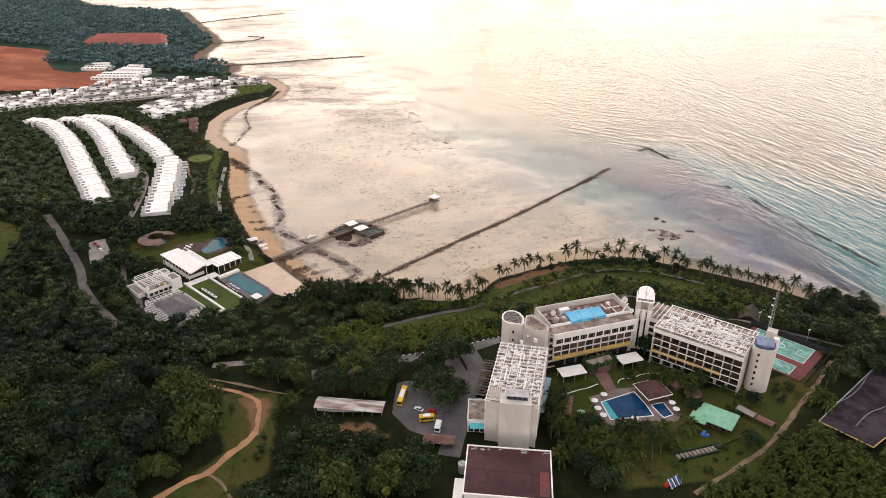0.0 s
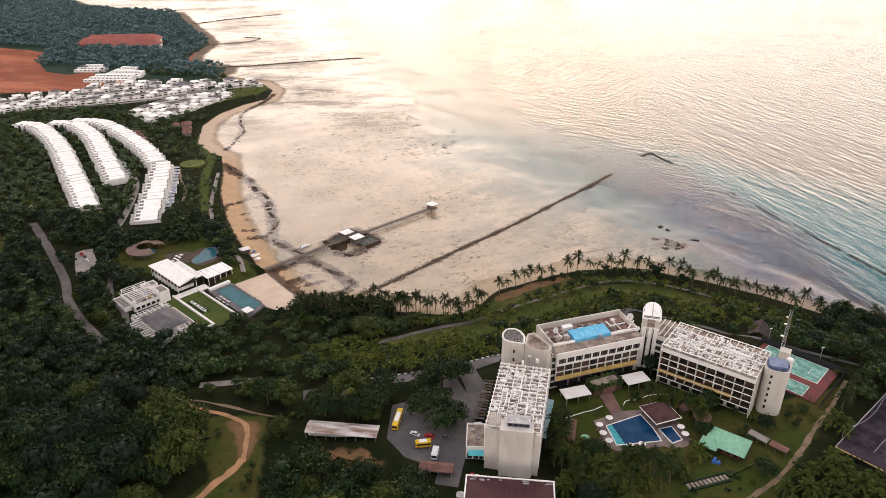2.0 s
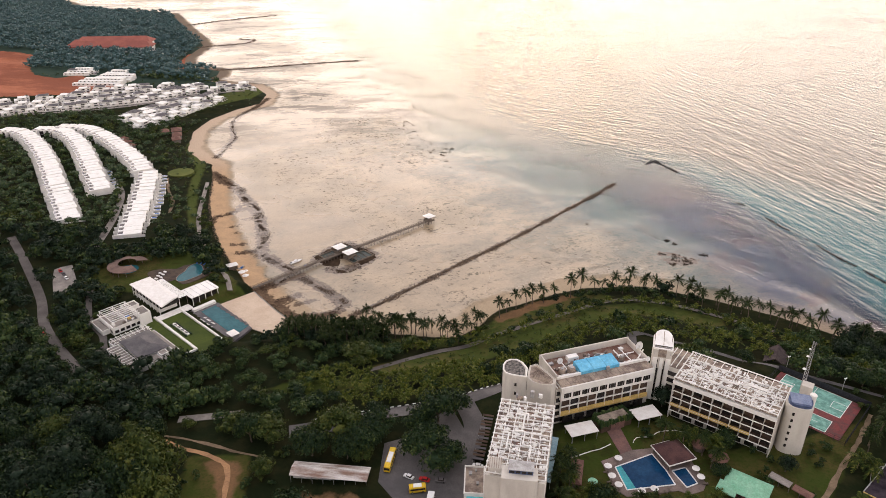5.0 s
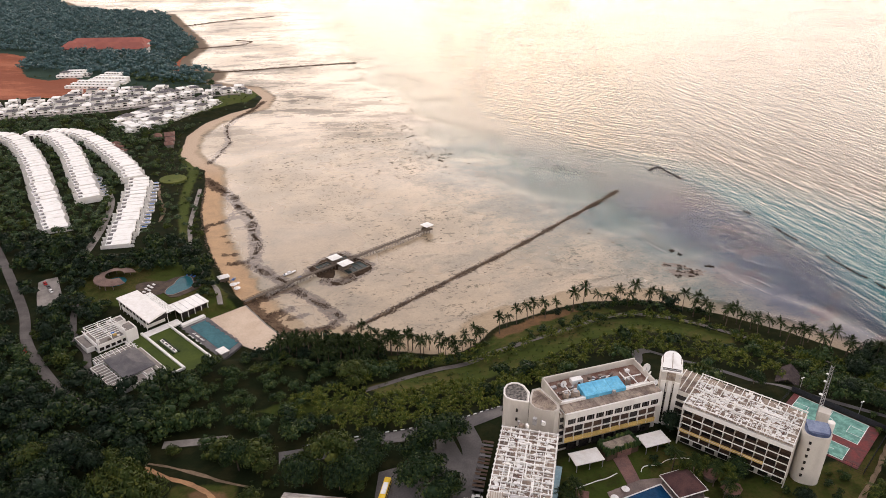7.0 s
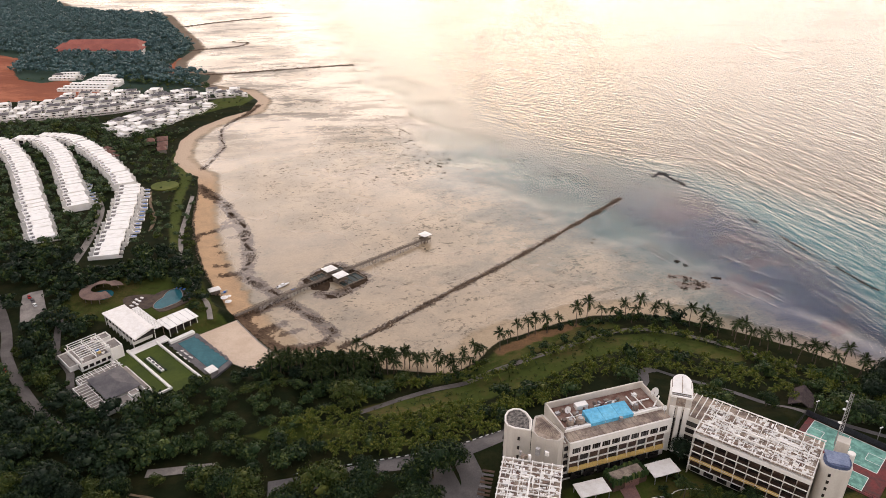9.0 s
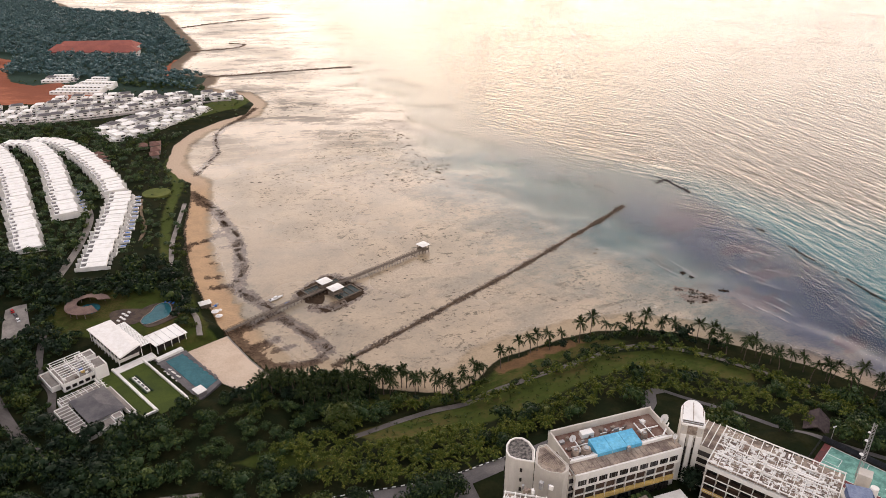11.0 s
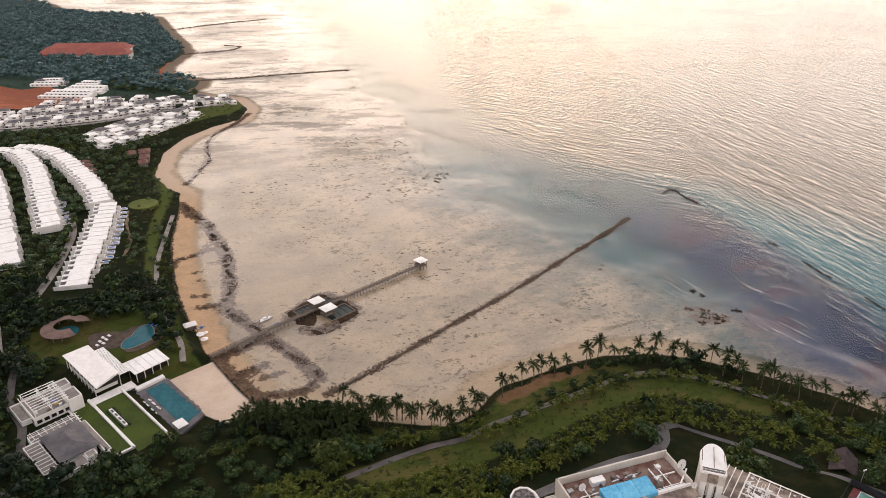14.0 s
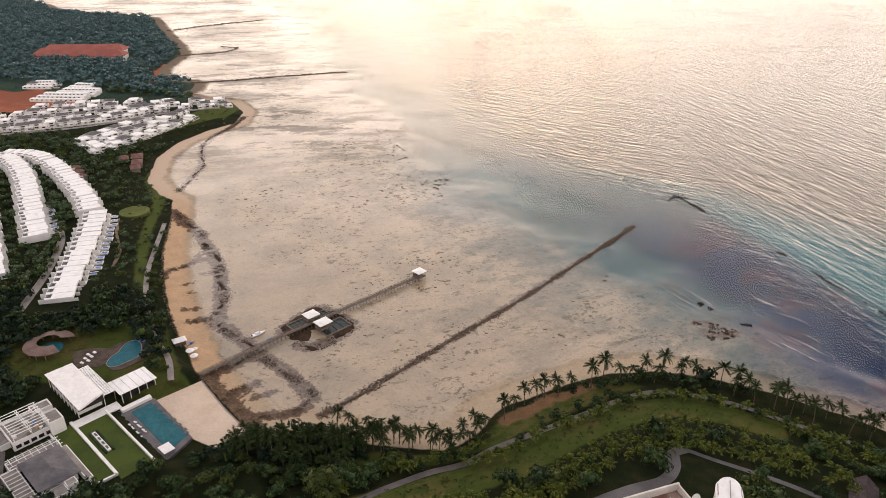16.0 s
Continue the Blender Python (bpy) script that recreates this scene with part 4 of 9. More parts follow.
    part("roof_kerb", bm, ROOFWHITE, w)
    return w


main_block()
core_tower("lift_tower", 100.4, 288.3, -18, 8.0, 13.0, 26.0, "tall pale concrete lift tower with a rounded top")


def stair_tower():
    """The oval tower at the far end of the east wing, with its blue cap."""
    t = base("stair_tower", 143.3, 251.6, G, -20, "pale oval concrete stair tower with a blue cap and slit windows", "tower", "hotel towers")

    def ring(a, b, n=28):
        return [(a * math.copysign(abs(math.cos(6.2832 * k / n)) ** 0.75, math.cos(6.2832 * k / n)), b * math.copysign(abs(math.sin(6.2832 * k / n)) ** 0.75, math.sin(6.2832 * k / n))) for k in range(n)]
    bm = B()
    prism(bm, ring(4.9, 4.3), -2, 22.4)
    part("wall", bm, CONCRETE, t)
    bm = B()
    prism(bm, ring(4.3, 3.7), 22.404, 23.7)
    band = part("cap_band", bm, NAVY, t, "dark blue glazed band")
    bm = B()
    prism(bm, [(-3.4, -2.6), (3.4, -2.6), (3.9, 3.2), (-3.9, 3.2)], 23.704, 24.2, top=lambda x, y: 24.1 + 0.10 * y)
    part("cap", bm, PALECAP, band, "pale blue sloping cap")
    for k in range(6):
        bm = B()
        box(bm, -2.2, -3.95, 3.2 + k * 3.1, 0.85, 0.5, 1.3)
        part("window", bm, GLASS, t)
    bm = B()
    tube(bm, 4.6, 3.4, 12, 1.3, 13.0, 12)
    part("flue", bm, PAINT, t, "round white flue")


PALECAP = surface("pale_blue_cap", (0.16, 0.20, 0.30), (0.24, 0.28, 0.38), 0.4, 2.0, 0.4, 0.0)
stair_tower()


def core_slabs():
    """The two curved slabs where the west wing meets the main block."""
    c = base("core_slab", 0, 0, G, 0, "two pale curved concrete slabs with a gravel roof beside the hotel wing", "tower", "hotel towers")
    one = [(29.6, 273.0), (30.4, 270.6), (32.6, 269.2), (38.9, 267.6), (40.0, 273.6), (38.4, 277.8), (36.2, 279.8), (33.6, 280.0), (31.4, 278.8), (30.0, 276.2)]
    two = [(39.1, 267.6), (40.6, 264.6), (43.6, 262.8), (48.2, 262.0), (50.2, 263.6), (50.6, 266.2), (44.2, 276.6), (41.2, 275.6), (40.1, 272.4)]
    h = 23.0
    for name, out, roof in (("round_slab", one, GRAVEL), ("ribbed_slab", two, DECK)):
        bm = B()
        prism(bm, out, -2, h)
        part(name, bm, CONCRETE, c)
        mx, my = sum(p[0] for p in out) / len(out), sum(p[1] for p in out) / len(out)
        inner = [(mx + (x - mx) * 0.82, my + (y - my) * 0.90) for x, y in out]
        bm = B()
        prism(bm, inner, h + 0.004, h + 0.06)
        part("roof", bm, roof, c)
        bm = B()
        n = len(out)
        for i in range(n):
            (x0, y0), (x1, y1) = [(mx + (x - mx) * 0.96, my + (y - my) * 0.97) for x, y in (out[i], out[(i + 1) % n])]
            bar(bm, (x0, y0, h + 0.2), (x1, y1, h + 0.2), 0.45 if roof is GRAVEL else 0.3)
        part("parapet", bm, PAINT if roof is GRAVEL else CONCRETE, c)
    for k in range(9):
        f = (k + 0.5) / 9
        a, b = Vector((40.8, 267.4)).lerp(Vector((43.6, 274.8)), f), Vector((46.6, 263.4)).lerp(Vector((49.0, 266.0)), f)
        bm = B()
        bar(bm, (a.x, a.y, h + 0.2), (b.x, b.y, h + 0.2), 0.22)
        part("roof_rib", bm, DECK, c)
    for k in range(4):
        for x, y in ((29.75, 274.2), (34.6, 268.5)):
            bm = B()
            box(bm, x, y, 5.0 + 4.4 * k, 0.8, 0.8, 1.2, -14)
            part("window", bm, GLASS, c)
    rnd = random.Random(5)
    for k in range(7):
        bm = B()
        box(bm, rnd.uniform(32, 45), rnd.uniform(255.5, 259.5), 20.2, rnd.uniform(0.6, 1.4), rnd.uniform(0.6, 1.4), rnd.uniform(1.2, 3.6), rnd.uniform(0, 60))
        part("plant_unit", bm, rnd.choice((METAL, ROOFWHITE, DECK)), c)


core_slabs()

# ---- roads and paths ----


def spline(pts, step=3.0):
    p = [Vector(q) for q in pts]
    p = [2 * p[0] - p[1]] + p + [2 * p[-1] - p[-2]]
    out = []
    for i in range(1, len(p) - 2):
        n = max(1, int((p[i + 1] - p[i]).length / step))
        for k in range(n):
            t = k / n
            out.append(0.5 * (2 * p[i] + (p[i + 1] - p[i - 1]) * t + (2 * p[i - 1] - 5 * p[i] + 4 * p[i + 1] - p[i + 2]) * t * t
                              + (3 * p[i] - p[i - 1] - 3 * p[i + 1] + p[i + 2]) * t ** 3))
    return out + [p[-2]]


def normals(line):
    out = []
    for i in range(len(line)):
        d = (line[min(i + 1, len(line) - 1)] - line[max(i - 1, 0)]).normalized()
        out.append(Vector((-d.y, d.x)))
    return out


def ribbon(name, pts, width, material, label, category="road", lift=0.12, ragged=0.0):
    line = spline(pts)
    nor = normals(line)
    rnd = random.Random(len(pts))
    wide = [width * (1 + ragged * rnd.uniform(-1, 1)) for _ in line]
    line = [q + n_ * rnd.uniform(-1, 1) * ragged * width * 0.3 for q, n_ in zip(line, nor)]
    k = 4
    p = np.array([tuple(line[i] + nor[i] * wide[i] * (j / k - 0.5)) for i in range(len(line)) for j in range(k + 1)])
    z = heights(p) + lift
    z = z.reshape(len(line), k + 1)
    vs = np.column_stack([p, z.ravel()])
    n = k + 1
    me = bpy.data.meshes.new(name)
    me.from_pydata(vs.tolist(), [], [(i * n + j, i * n + n + j, i * n + n + j + 1, i * n + j + 1) for i in range(len(line) - 1) for j in range(k)])
    me.materials.append(material)
    return tagged(new(name, me), label, category, kind="structure")


def slab(name, outline, z0, z1, material, label, category, kind="structure"):
    bm = B()
    prism(bm, outline, z0, z1)
    ob = part(name, bm, material)
    return tagged(ob, label, category, kind=kind)


ROAD_HILL = [(-60, 266), (-37, 271), (-21, 275), (-8, 277), (8, 281), (26, 290), (38, 298)]
ROAD_BACK = [(34, 296), (42, 302), (55, 309), (67, 315), (81, 320), (95, 325), (102, 334), (104, 342), (110, 345)]
ROAD_DRIVE = [(14, 281), (18, 265), (14, 250), (11, 238), (7, 222), (4, 208)]
ROAD_CLUB = [(-290, 470), (-259, 430), (-228, 388), (-211, 359), (-192, 336), (-171, 315), (-150, 300)]
TRACK = [(-31, 318), (-21, 325), (-12, 332), (4, 342), (20, 348), (33, 357), (54, 366), (76, 377), (94, 387), (112, 394), (131, 391), (147, 385), (167, 371), (199, 350), (240, 325)]
DIRT_ROAD = [(-76.5, 224), (-79, 217), (-83, 212), (-88.5, 202), (-97.5, 196), (-105, 187.5), (-116, 175)]
FOOTPATH = [(188, 271), (172, 253), (160, 241), (146, 226), (130, 211), (112, 199), (95, 188)]
EAST_LANE = [(110, 345), (118, 340), (128, 334), (142, 324), (155, 313), (165, 304), (176, 297), (200, 284), (225, 270)]
ribbon("road", ROAD_HILL, 9.0, ASPHALT, "dark worn asphalt road beside the hotel")
ribbon("road", ROAD_BACK, 5.0, ASPHALT, "narrow dark lane behind the hotel", lift=0.14)
ribbon("road", ROAD_DRIVE, 9.0, ASPHALT, "dark asphalt drive down to the parking", lift=0.16)
ribbon("road", ROAD_CLUB, 5.2, LANE, "narrow grey road through the trees")
ribbon("path", TRACK, 3.6, LANE, "narrow grey shore path along the grass", "path", 0.15)
ribbon("path", DIRT_ROAD, 3.4, DIRT, "trodden orange earth track through the clearing", "path", 0.13, 0.3)
ribbon("path", [(-90, 201), (-83, 196.5), (-77, 188.5), (-72, 178)], 1.6, TRAIL, "thin brown earth track on grass", "path", 0.11, 0.4)
ribbon("path", [(-112, 261.5), (-103, 256.5), (-88, 250), (-80, 244), (-77, 232), (-76, 222)], 2.0, DIRT, "rutted brown earth track into the clearing", "path", 0.12, 0.35)
ribbon("path", [(-111.5, 264), (-98.5, 260.5), (-78, 252.5), (-68, 250)], 1.5, TRAIL, "faint wheel track along the clearing", "path", 0.10, 0.45)
ribbon("path", FOOTPATH, 2.0, TRAIL, "brown trodden footpath across the lawn", "path", 0.15, 0.35)
ribbon("path", EAST_LANE, 2.6, ASPHALT, "grey service lane behind the hotel", "path", 0.15)
ribbon("path", [(-134, 218), (-128, 230)], 4.0, DIRT, "red earth track between the trees", "path", 0.15)
ribbon("path", [(-194, 596), (-186, 556), (-178, 520), (-168, 490), (-158, 467), (-146, 444), (-136, 428), (-127, 413), (-121, 398)], 3.0, PAVING, "paved shore path beside the beach", "path", 0.55)
ribbon("path", [(-227, 596), (-218, 570), (-205, 544), (-200, 520)], 2.0, TRAIL, "sandy garden path behind the beach", "path", 0.15, 0.35)
ribbon("path", [(-110, 276), (-96, 278), (-84, 280)], 5.0, PAVING, "pale concrete lane in the trees", "path", 0.15)
slab("parking", [(-238, 424), (-229, 429), (-214, 404), (-211, 391), (-222, 391), (-230, 406)], 6.0, 9.35, PAVING, "pale paved car park of the beach club", "parking")
ribbon("road", [(-204, 398), (-196, 378), (-188, 363), (-176, 350), (-170, 338), (-160, 322)], 3.6, LANE, "narrow grey service lane behind the club")
slab("parking", [(-19, 255), (-20, 234), (-12, 223), (8, 214), (13, 236), (14, 262), (9, 276), (2, 272), (-6, 260)], G - 1, G + 0.10, ASPHALT, "dark asphalt parking yard", "parking")

# ---- rubble in the bay ----


def stones(name, lines, width, size, every, label, seed, tall=0.7, mt=None):
    """Lines of loose stones, many small blocks in one mesh."""
    rnd = random.Random(seed)
    bm = B()
    spots = []
    for pts in lines:
        line = spline(pts, every)
        nor = normals(line)
        ph = rnd.uniform(0, 6)
        for i, (p, n) in enumerate(zip(line, nor)):
            u = i * every
            if name.startswith("weed") and rnd.random() > 0.75 + 0.5 * math.sin(u * 0.31 + ph) + 0.4 * math.sin(u * 0.83):
                continue
            for k in range(max(1, int(width / size * 1.5))):
                q = p + n * (rnd.gauss(0, width * 0.3) * (1 + 0.5 * math.sin(u * 0.2 + ph)) + (0.35 if name.startswith("weed") else 0.0) * width * math.sin(u * 0.13 + 2 * ph)) + Vector((rnd.uniform(-1, 1), rnd.uniform(-1, 1))) * every * 0.5
                s = size * rnd.uniform(0.5, 1.4)
                spots.append((q.x, q.y, s))
    ground_z = heights([(a, b) for a, b, _ in spots])
    for (qx, qy, s), z in zip(spots, ground_z):
        box(bm, qx, qy, max(z, -0.1) - 0.35, s, s * rnd.uniform(0.5, 1.0), 0.35 + s * tall * rnd.uniform(0.4, 1.0), rnd.uniform(0, 90), taper=rnd.uniform(0.35, 0.75))
    ob = part(name, bm, mt or STONE)
    return tagged(ob, label, "stones", kind="stuff")


GROYNE = [(-47, 380), (-30, 396), (-3, 424), (29, 457), (61, 489), (110, 544), (156, 596)]
stones("groyne", [GROYNE], 3.0, 0.8, 0.45, "long straight line of brown rubble across the tidal flat", 1)
stones("breakwater", [[(196, 645), (207, 654), (213, 639), (219, 624)]], 1.9, 0.9, 0.45, "bent dark stone breakwater standing in the sea", 2, 0.8, DARKROCK)
stones("breakwater", [[(244, 553), (248, 546)], [(255, 522), (259, 506), (262, 499)], [(264, 493), (264.5, 492)], [(267, 484), (268, 482)], [(270, 474), (276, 452), (280, 442)], [(282, 436), (286, 422), (292, 402)], [(229, 589), (230, 587)]], 1.3, 0.8, 0.6, "broken line of dark rocks off the shore", 3, 0.8, DARKROCK)
stones("weed_bank", [[(-206, 664), (-205, 726), (-222, 779), (-221, 816), (-211, 849), (-207, 890)]], 2.6, 0.9, 1.0, "brown bank of weed and stones along the beach", 4, 0.3, WEEDY)
stones("weed_bank", [[(-197, 620), (-172, 592), (-149, 556), (-134, 526), (-122, 487), (-119, 470)]], 5.0, 0.6, 0.6, "dark bank of rubble and weed on the flat", 5, 0.3, WEEDY)
stones("weed_bank", [[(-117, 460), (-107, 451), (-94, 438), (-85, 428), (-75, 420), (-64, 408), (-53, 394)]], 4.6, 0.6, 0.6, "dark ragged bank of rubble near the pier", 6, 0.3, WEEDY)
stones("weed_bank", [[(-107, 411), (-100, 418), (-89, 431)], [(-54, 392), (-57, 384), (-65, 381), (-76, 380)], [(-109, 407), (-98, 395), (-85, 381)], [(-95, 395), (-88, 400), (-82, 405)], [(-133, 462), (-124, 465), (-116, 467)], [(-165, 508), (-168, 520), (-162, 527), (-153, 534)]], 3.6, 0.5, 0.7, "low brown weed and rubble beside the sand terrace", 7, 0.25, WEEDY)
stones("groyne", [[(-321, 1056), (-266, 1077), (-193, 1108), (-120, 1135)]], 5.0, 2.4, 1.6, "long low dark stone groyne far across the bay", 8, 0.4)
stones("groyne", [[(-501, 1496), (-428, 1579), (-354, 1643)]], 5.0, 3.0, 2.0, "distant dark stone groyne on the flat", 9, 0.4)
stones("groyne", [[(-401, 1241), (-368, 1264), (-334, 1287), (-325, 1318), (-354, 1331)]], 5.0, 2.6, 1.8, "hooked dark stone groyne on the far flat", 10, 0.4)
stones("weed_bank", [[(155, 461), (162, 460), (168, 458)], [(160, 452), (170, 450), (176, 453)], [(158, 446), (166, 444), (173, 446)], [(162, 456), (171, 455)], [(182, 460), (188, 458)], [(166, 483), (167, 481)], [(170, 478), (172, 477)]], 3.2, 0.5, 0.8, "brown weed and stones in the shallows", 11, 0.8, WEEDY)
stones("beach_edge", [[(-192, 605), (-178, 546), (-159, 495), (-143, 461), (-127, 434)]], 1.6, 0.9, 1.0, "line of dark stones along the beach edge", 12, 0.5)


def loose_stones():
    rnd = random.Random(21)
    bm = B()
    for k in range(2600):
        x, y = rnd.gauss(-60, 70), rnd.gauss(560, 130)
        if y < 470 and x > -60 and rnd.random() < 0.85:
            continue
        if not inside(np.array([(x, y)]), [(-170, 480), (-60, 430), (60, 450), (100, 480), (35, 590), (-50, 860), (-220, 900), (-190, 640)])[0]:
            continue
        s = rnd.uniform(0.3, 0.9) * (1 + (y > 600) * 0.8)
        box(bm, x, y, -0.3, s * rnd.uniform(1, 2.2), s, 0.45 + 0.2 * s, rnd.uniform(-20, 40), taper=0.6)
    tagged(part("loose_stones", bm, STONE), "scattered small dark stones and weed on the flat", "stones", kind="stuff")


loose_stones()


WEEDMAT = surface("grey_brown_weed_mat", (0.115, 0.092, 0.064), (0.070, 0.056, 0.040), 0.3, 2.0, 0.9, 0.0, spec=0.05)


def weed_clumps():
    """Low irregular mats of weed and shell on the flat, gathered in drifts that lie along the shore."""
    rng = np.random.default_rng(23)
    n = 330
    cx, cy = rng.uniform(-260, 150, n), 430 + 900 * rng.uniform(0, 1, n) ** 1.5
    size = rng.uniform(5, 20, n) * (1 + (cy > 640) * 0.9)
    take = rng.integers(6, 40, n)
    pts, big = [], []
    for x, y, r, k in zip(cx, cy, size, take):
        u, v = rng.normal(0, r, k), rng.normal(0, r * 0.34, k)
        pts.append(np.column_stack([x + u * 0.95 - v * 0.30, y + u * 0.30 + v * 0.95]))
        big.append(np.full(k, 1.0 + (y > 640) * 0.7))
    pts, big = np.concatenate(pts), np.concatenate(big)
    sea, coast = signed(pts, SEA), signed(pts, LAND)
    keep = (coast < -24) & (rng.uniform(0, 1, len(pts)) < np.clip(0.08 + (sea + 170) / 150, 0.06, 1.0) * np.clip((55 - sea) / 70, 0, 1) * np.where((pts[:, 1] < 470) | (pts[:, 0] > 20), 0.35, 0.8))
    pts, big = pts[keep], big[keep]
    z = np.maximum(heights(pts), -0.02)
    V, T, m = [], [], 0
    a = np.arange(6) * 1.0472
    fan = np.array([[k, (k + 1) % 6, 6] for k in range(6)])
    for (x, y), h, g in zip(pts, z, big):
        r = g * rng.uniform(0.1, 1.0) ** 2 * 0.85 + 0.2
        rr = r * rng.uniform(0.5, 1.2, 6)
        V.append(np.vstack([np.column_stack([x + 1.5 * rr * np.cos(a), y + rr * np.sin(a), np.full(6, h - 0.03)]), [[x, y, h + 0.05 + 0.12 * r]]]))
        T.append(fan + m); m += 7
    tagged(new("weed_clumps", mesh_of("weed_clumps", np.concatenate(V), np.concatenate(T), WEEDMAT)), "dark clumps of weed strewn over the tidal flat", "seaweed", kind="stuff")


weed_clumps()

# ---- pier ----


def pier():
    a, c = Vector((-113, 408)), Vector((-5, 511))
    mid = Vector((-80, 442))
    d = (c - mid).normalized()
    w = base("pier", 0, 0, 0, 0, "long narrow grey timber pier on stilts over the flat", "pier")
    pts = [a, mid, c]
    for p, q in zip(pts[:-1], pts[1:]):
        n = int((q - p).length / 2.4)
        u = (q - p).normalized()
        s = Vector((-u.y, u.x))
        ang = math.degrees(math.atan2(u.y, u.x))
        for k in range(n):
            m = p + (q - p) * ((k + 0.5) / n)
            bm = B()
            box(bm, m.x, m.y, 2.6, (q - p).length / n - 0.06, 2.6, 0.22, ang)
            part("deck_panel", bm, WOOD, w)
        for k in range(0, n + 1, 1):
            m = p + (q - p) * (k / n)
            bm = B()
            for side in (-1, 1):
                e = m + s * side * 1.2
                f = m + s * side * 1.7
                bar(bm, (f.x, f.y, -0.6), (e.x, e.y, 3.7), 0.2)
            l, r = m - s * 1.5, m + s * 1.5
            bar(bm, (l.x, l.y, 0.3), (r.x, r.y, 2.4), 0.12)
            part("trestle", bm, WOOD, w)
        for side in (-1, 1):
            bm = B()
            o = s * side * 1.25
            bar(bm, (p.x + o.x, p.y + o.y, 3.65), (q.x + o.x, q.y + o.y, 3.65), 0.12)
            bar(bm, (p.x + o.x, p.y + o.y, 3.2), (q.x + o.x, q.y + o.y, 3.2), 0.08)
            part("handrail", bm, WOOD, w)


def hut(x, y, rz, sx, sy, deck, eave, label):
    h = base("pier_hut", x, y, 0, rz, label, "hut", "pier huts")
    bm = B()
    for i in (-1, 0, 1):
        for j in (-1, 1):
            bar(bm, (i * sx * 0.4, j * sy * 0.4, -0.6), (i * sx * 0.4, j * sy * 0.4, eave), 0.25)
    part("stilts", bm, WOOD, h)
    bm = B()
    box(bm, 0, 0, deck - 0.25, sx * 0.95, sy * 0.95, 0.25)
    part("deck", bm, WOOD, h)
    bm = B()
    hip(bm, 0, 0, eave, sx, sy, 0.8, sx * 0.45, 0.3)
    part("roof", bm, ROOFWHITE, h, "white sheet roof")
    for j in (-1, 1):
        bm = B()
        box(bm, 0, j * sy * 0.44, deck, sx * 0.85, 0.12, 1.0)
        part("railing", bm, WOOD, h)


def net_pens():
    w = base("fish_pen", -61, 457, 0, 43.5, "dark netted fish pens in a ring of weed at the pier", "fish pen")
    for i, (px, py) in enumerate(((7, -7.5), (-6, 7.5), (8, 6.5))):
        sx, sy = (17, 11) if i == 0 else (11, 9)
        bm = B()
        for (x0, y0), (x1, y1) in (((-1, -1), (1, -1)), ((1, -1), (1, 1)), ((1, 1), (-1, 1)), ((-1, 1), (-1, -1))):
            bar(bm, (px + x0 * sx / 2, py + y0 * sy / 2, 0.9), (px + x1 * sx / 2, py + y1 * sy / 2, 0.9), 0.7)
        part("pen_frame", bm, WOOD, w)
        bm = B()
        box(bm, px, py, -0.2, sx - 0.8, sy - 0.8, 0.9)
        part("pen_water", bm, PENW, w, "dark green pen water")
        for k in range(3):
            bm = B()
            bar(bm, (px - sx / 2 + (k + 1) * sx / 4, py - sy / 2, 0.95), (px - sx / 2 + (k + 1) * sx / 4, py + sy / 2, 0.95), 0.25)
            part("pen_beam", bm, WOOD, w)
    return w


pier()
net_pens()
hut(-64, 461.5, 43.5, 7.5, 6.5, 2.9, 5.8, "small open hut with a white roof over the fish pens")
hut(-56, 453.5, 43.5, 8.0, 6.5, 2.9, 5.8, "small open hut with a white roof beside the pier")
hut(-3.5, 512.5, 43.5, 6.5, 6.5, 2.9, 6.2, "small white-roofed hut at the end of the pier")
rnd = random.Random(5)
ring = [(-81, 455), (-74, 466), (-66, 477), (-56, 474), (-47, 468), (-39, 456), (-46, 446), (-57, 433), (-66, 438), (-74, 446)]
ring = [(q.x + rnd.uniform(-0.8, 0.8), q.y + rnd.uniform(-0.8, 0.8)) for q in spline(ring + ring[:1], 1.5)][:-1]
slab("weed_mound", ring, -0.6, 0.62, WEEDY, "low mound of dark weed round the fish pens", "weed", "stuff")
stones("weed_ring", [[(-80, 455), (-66, 476), (-52, 470)], [(-76, 462), (-60, 478)], [(-60, 437), (-44, 450), (-40, 458), (-48, 466)], [(-70, 440), (-58, 434), (-48, 444), (-40, 453)]], 4.0, 0.5, 0.7, "brown weed round the fish pens", 13, 0.3, WEEDY)

def fishing_platform():
    f = base("fishing_platform", 91, 1372, 0, 8, "far pale fishing platform on thin stilts in the sea", "platform")
    for i in range(6):
        for j in (-1, 1):
            bm = B()
            box(bm, -12.5 + 5 * i, j * 4.0, -3, 0.35, 0.35, 7.0 + (3 if i % 2 else 0))
            part("stilt", bm, METAL, f)
    for z, j in ((3.2, -4), (3.2, 4), (5.6, 4)):
        bm = B()
        bar(bm, (-13, j, z), (13, j, z), 0.35)
        part("rail", bm, METAL, f)


fishing_platform()

# ---- hotel grounds ----


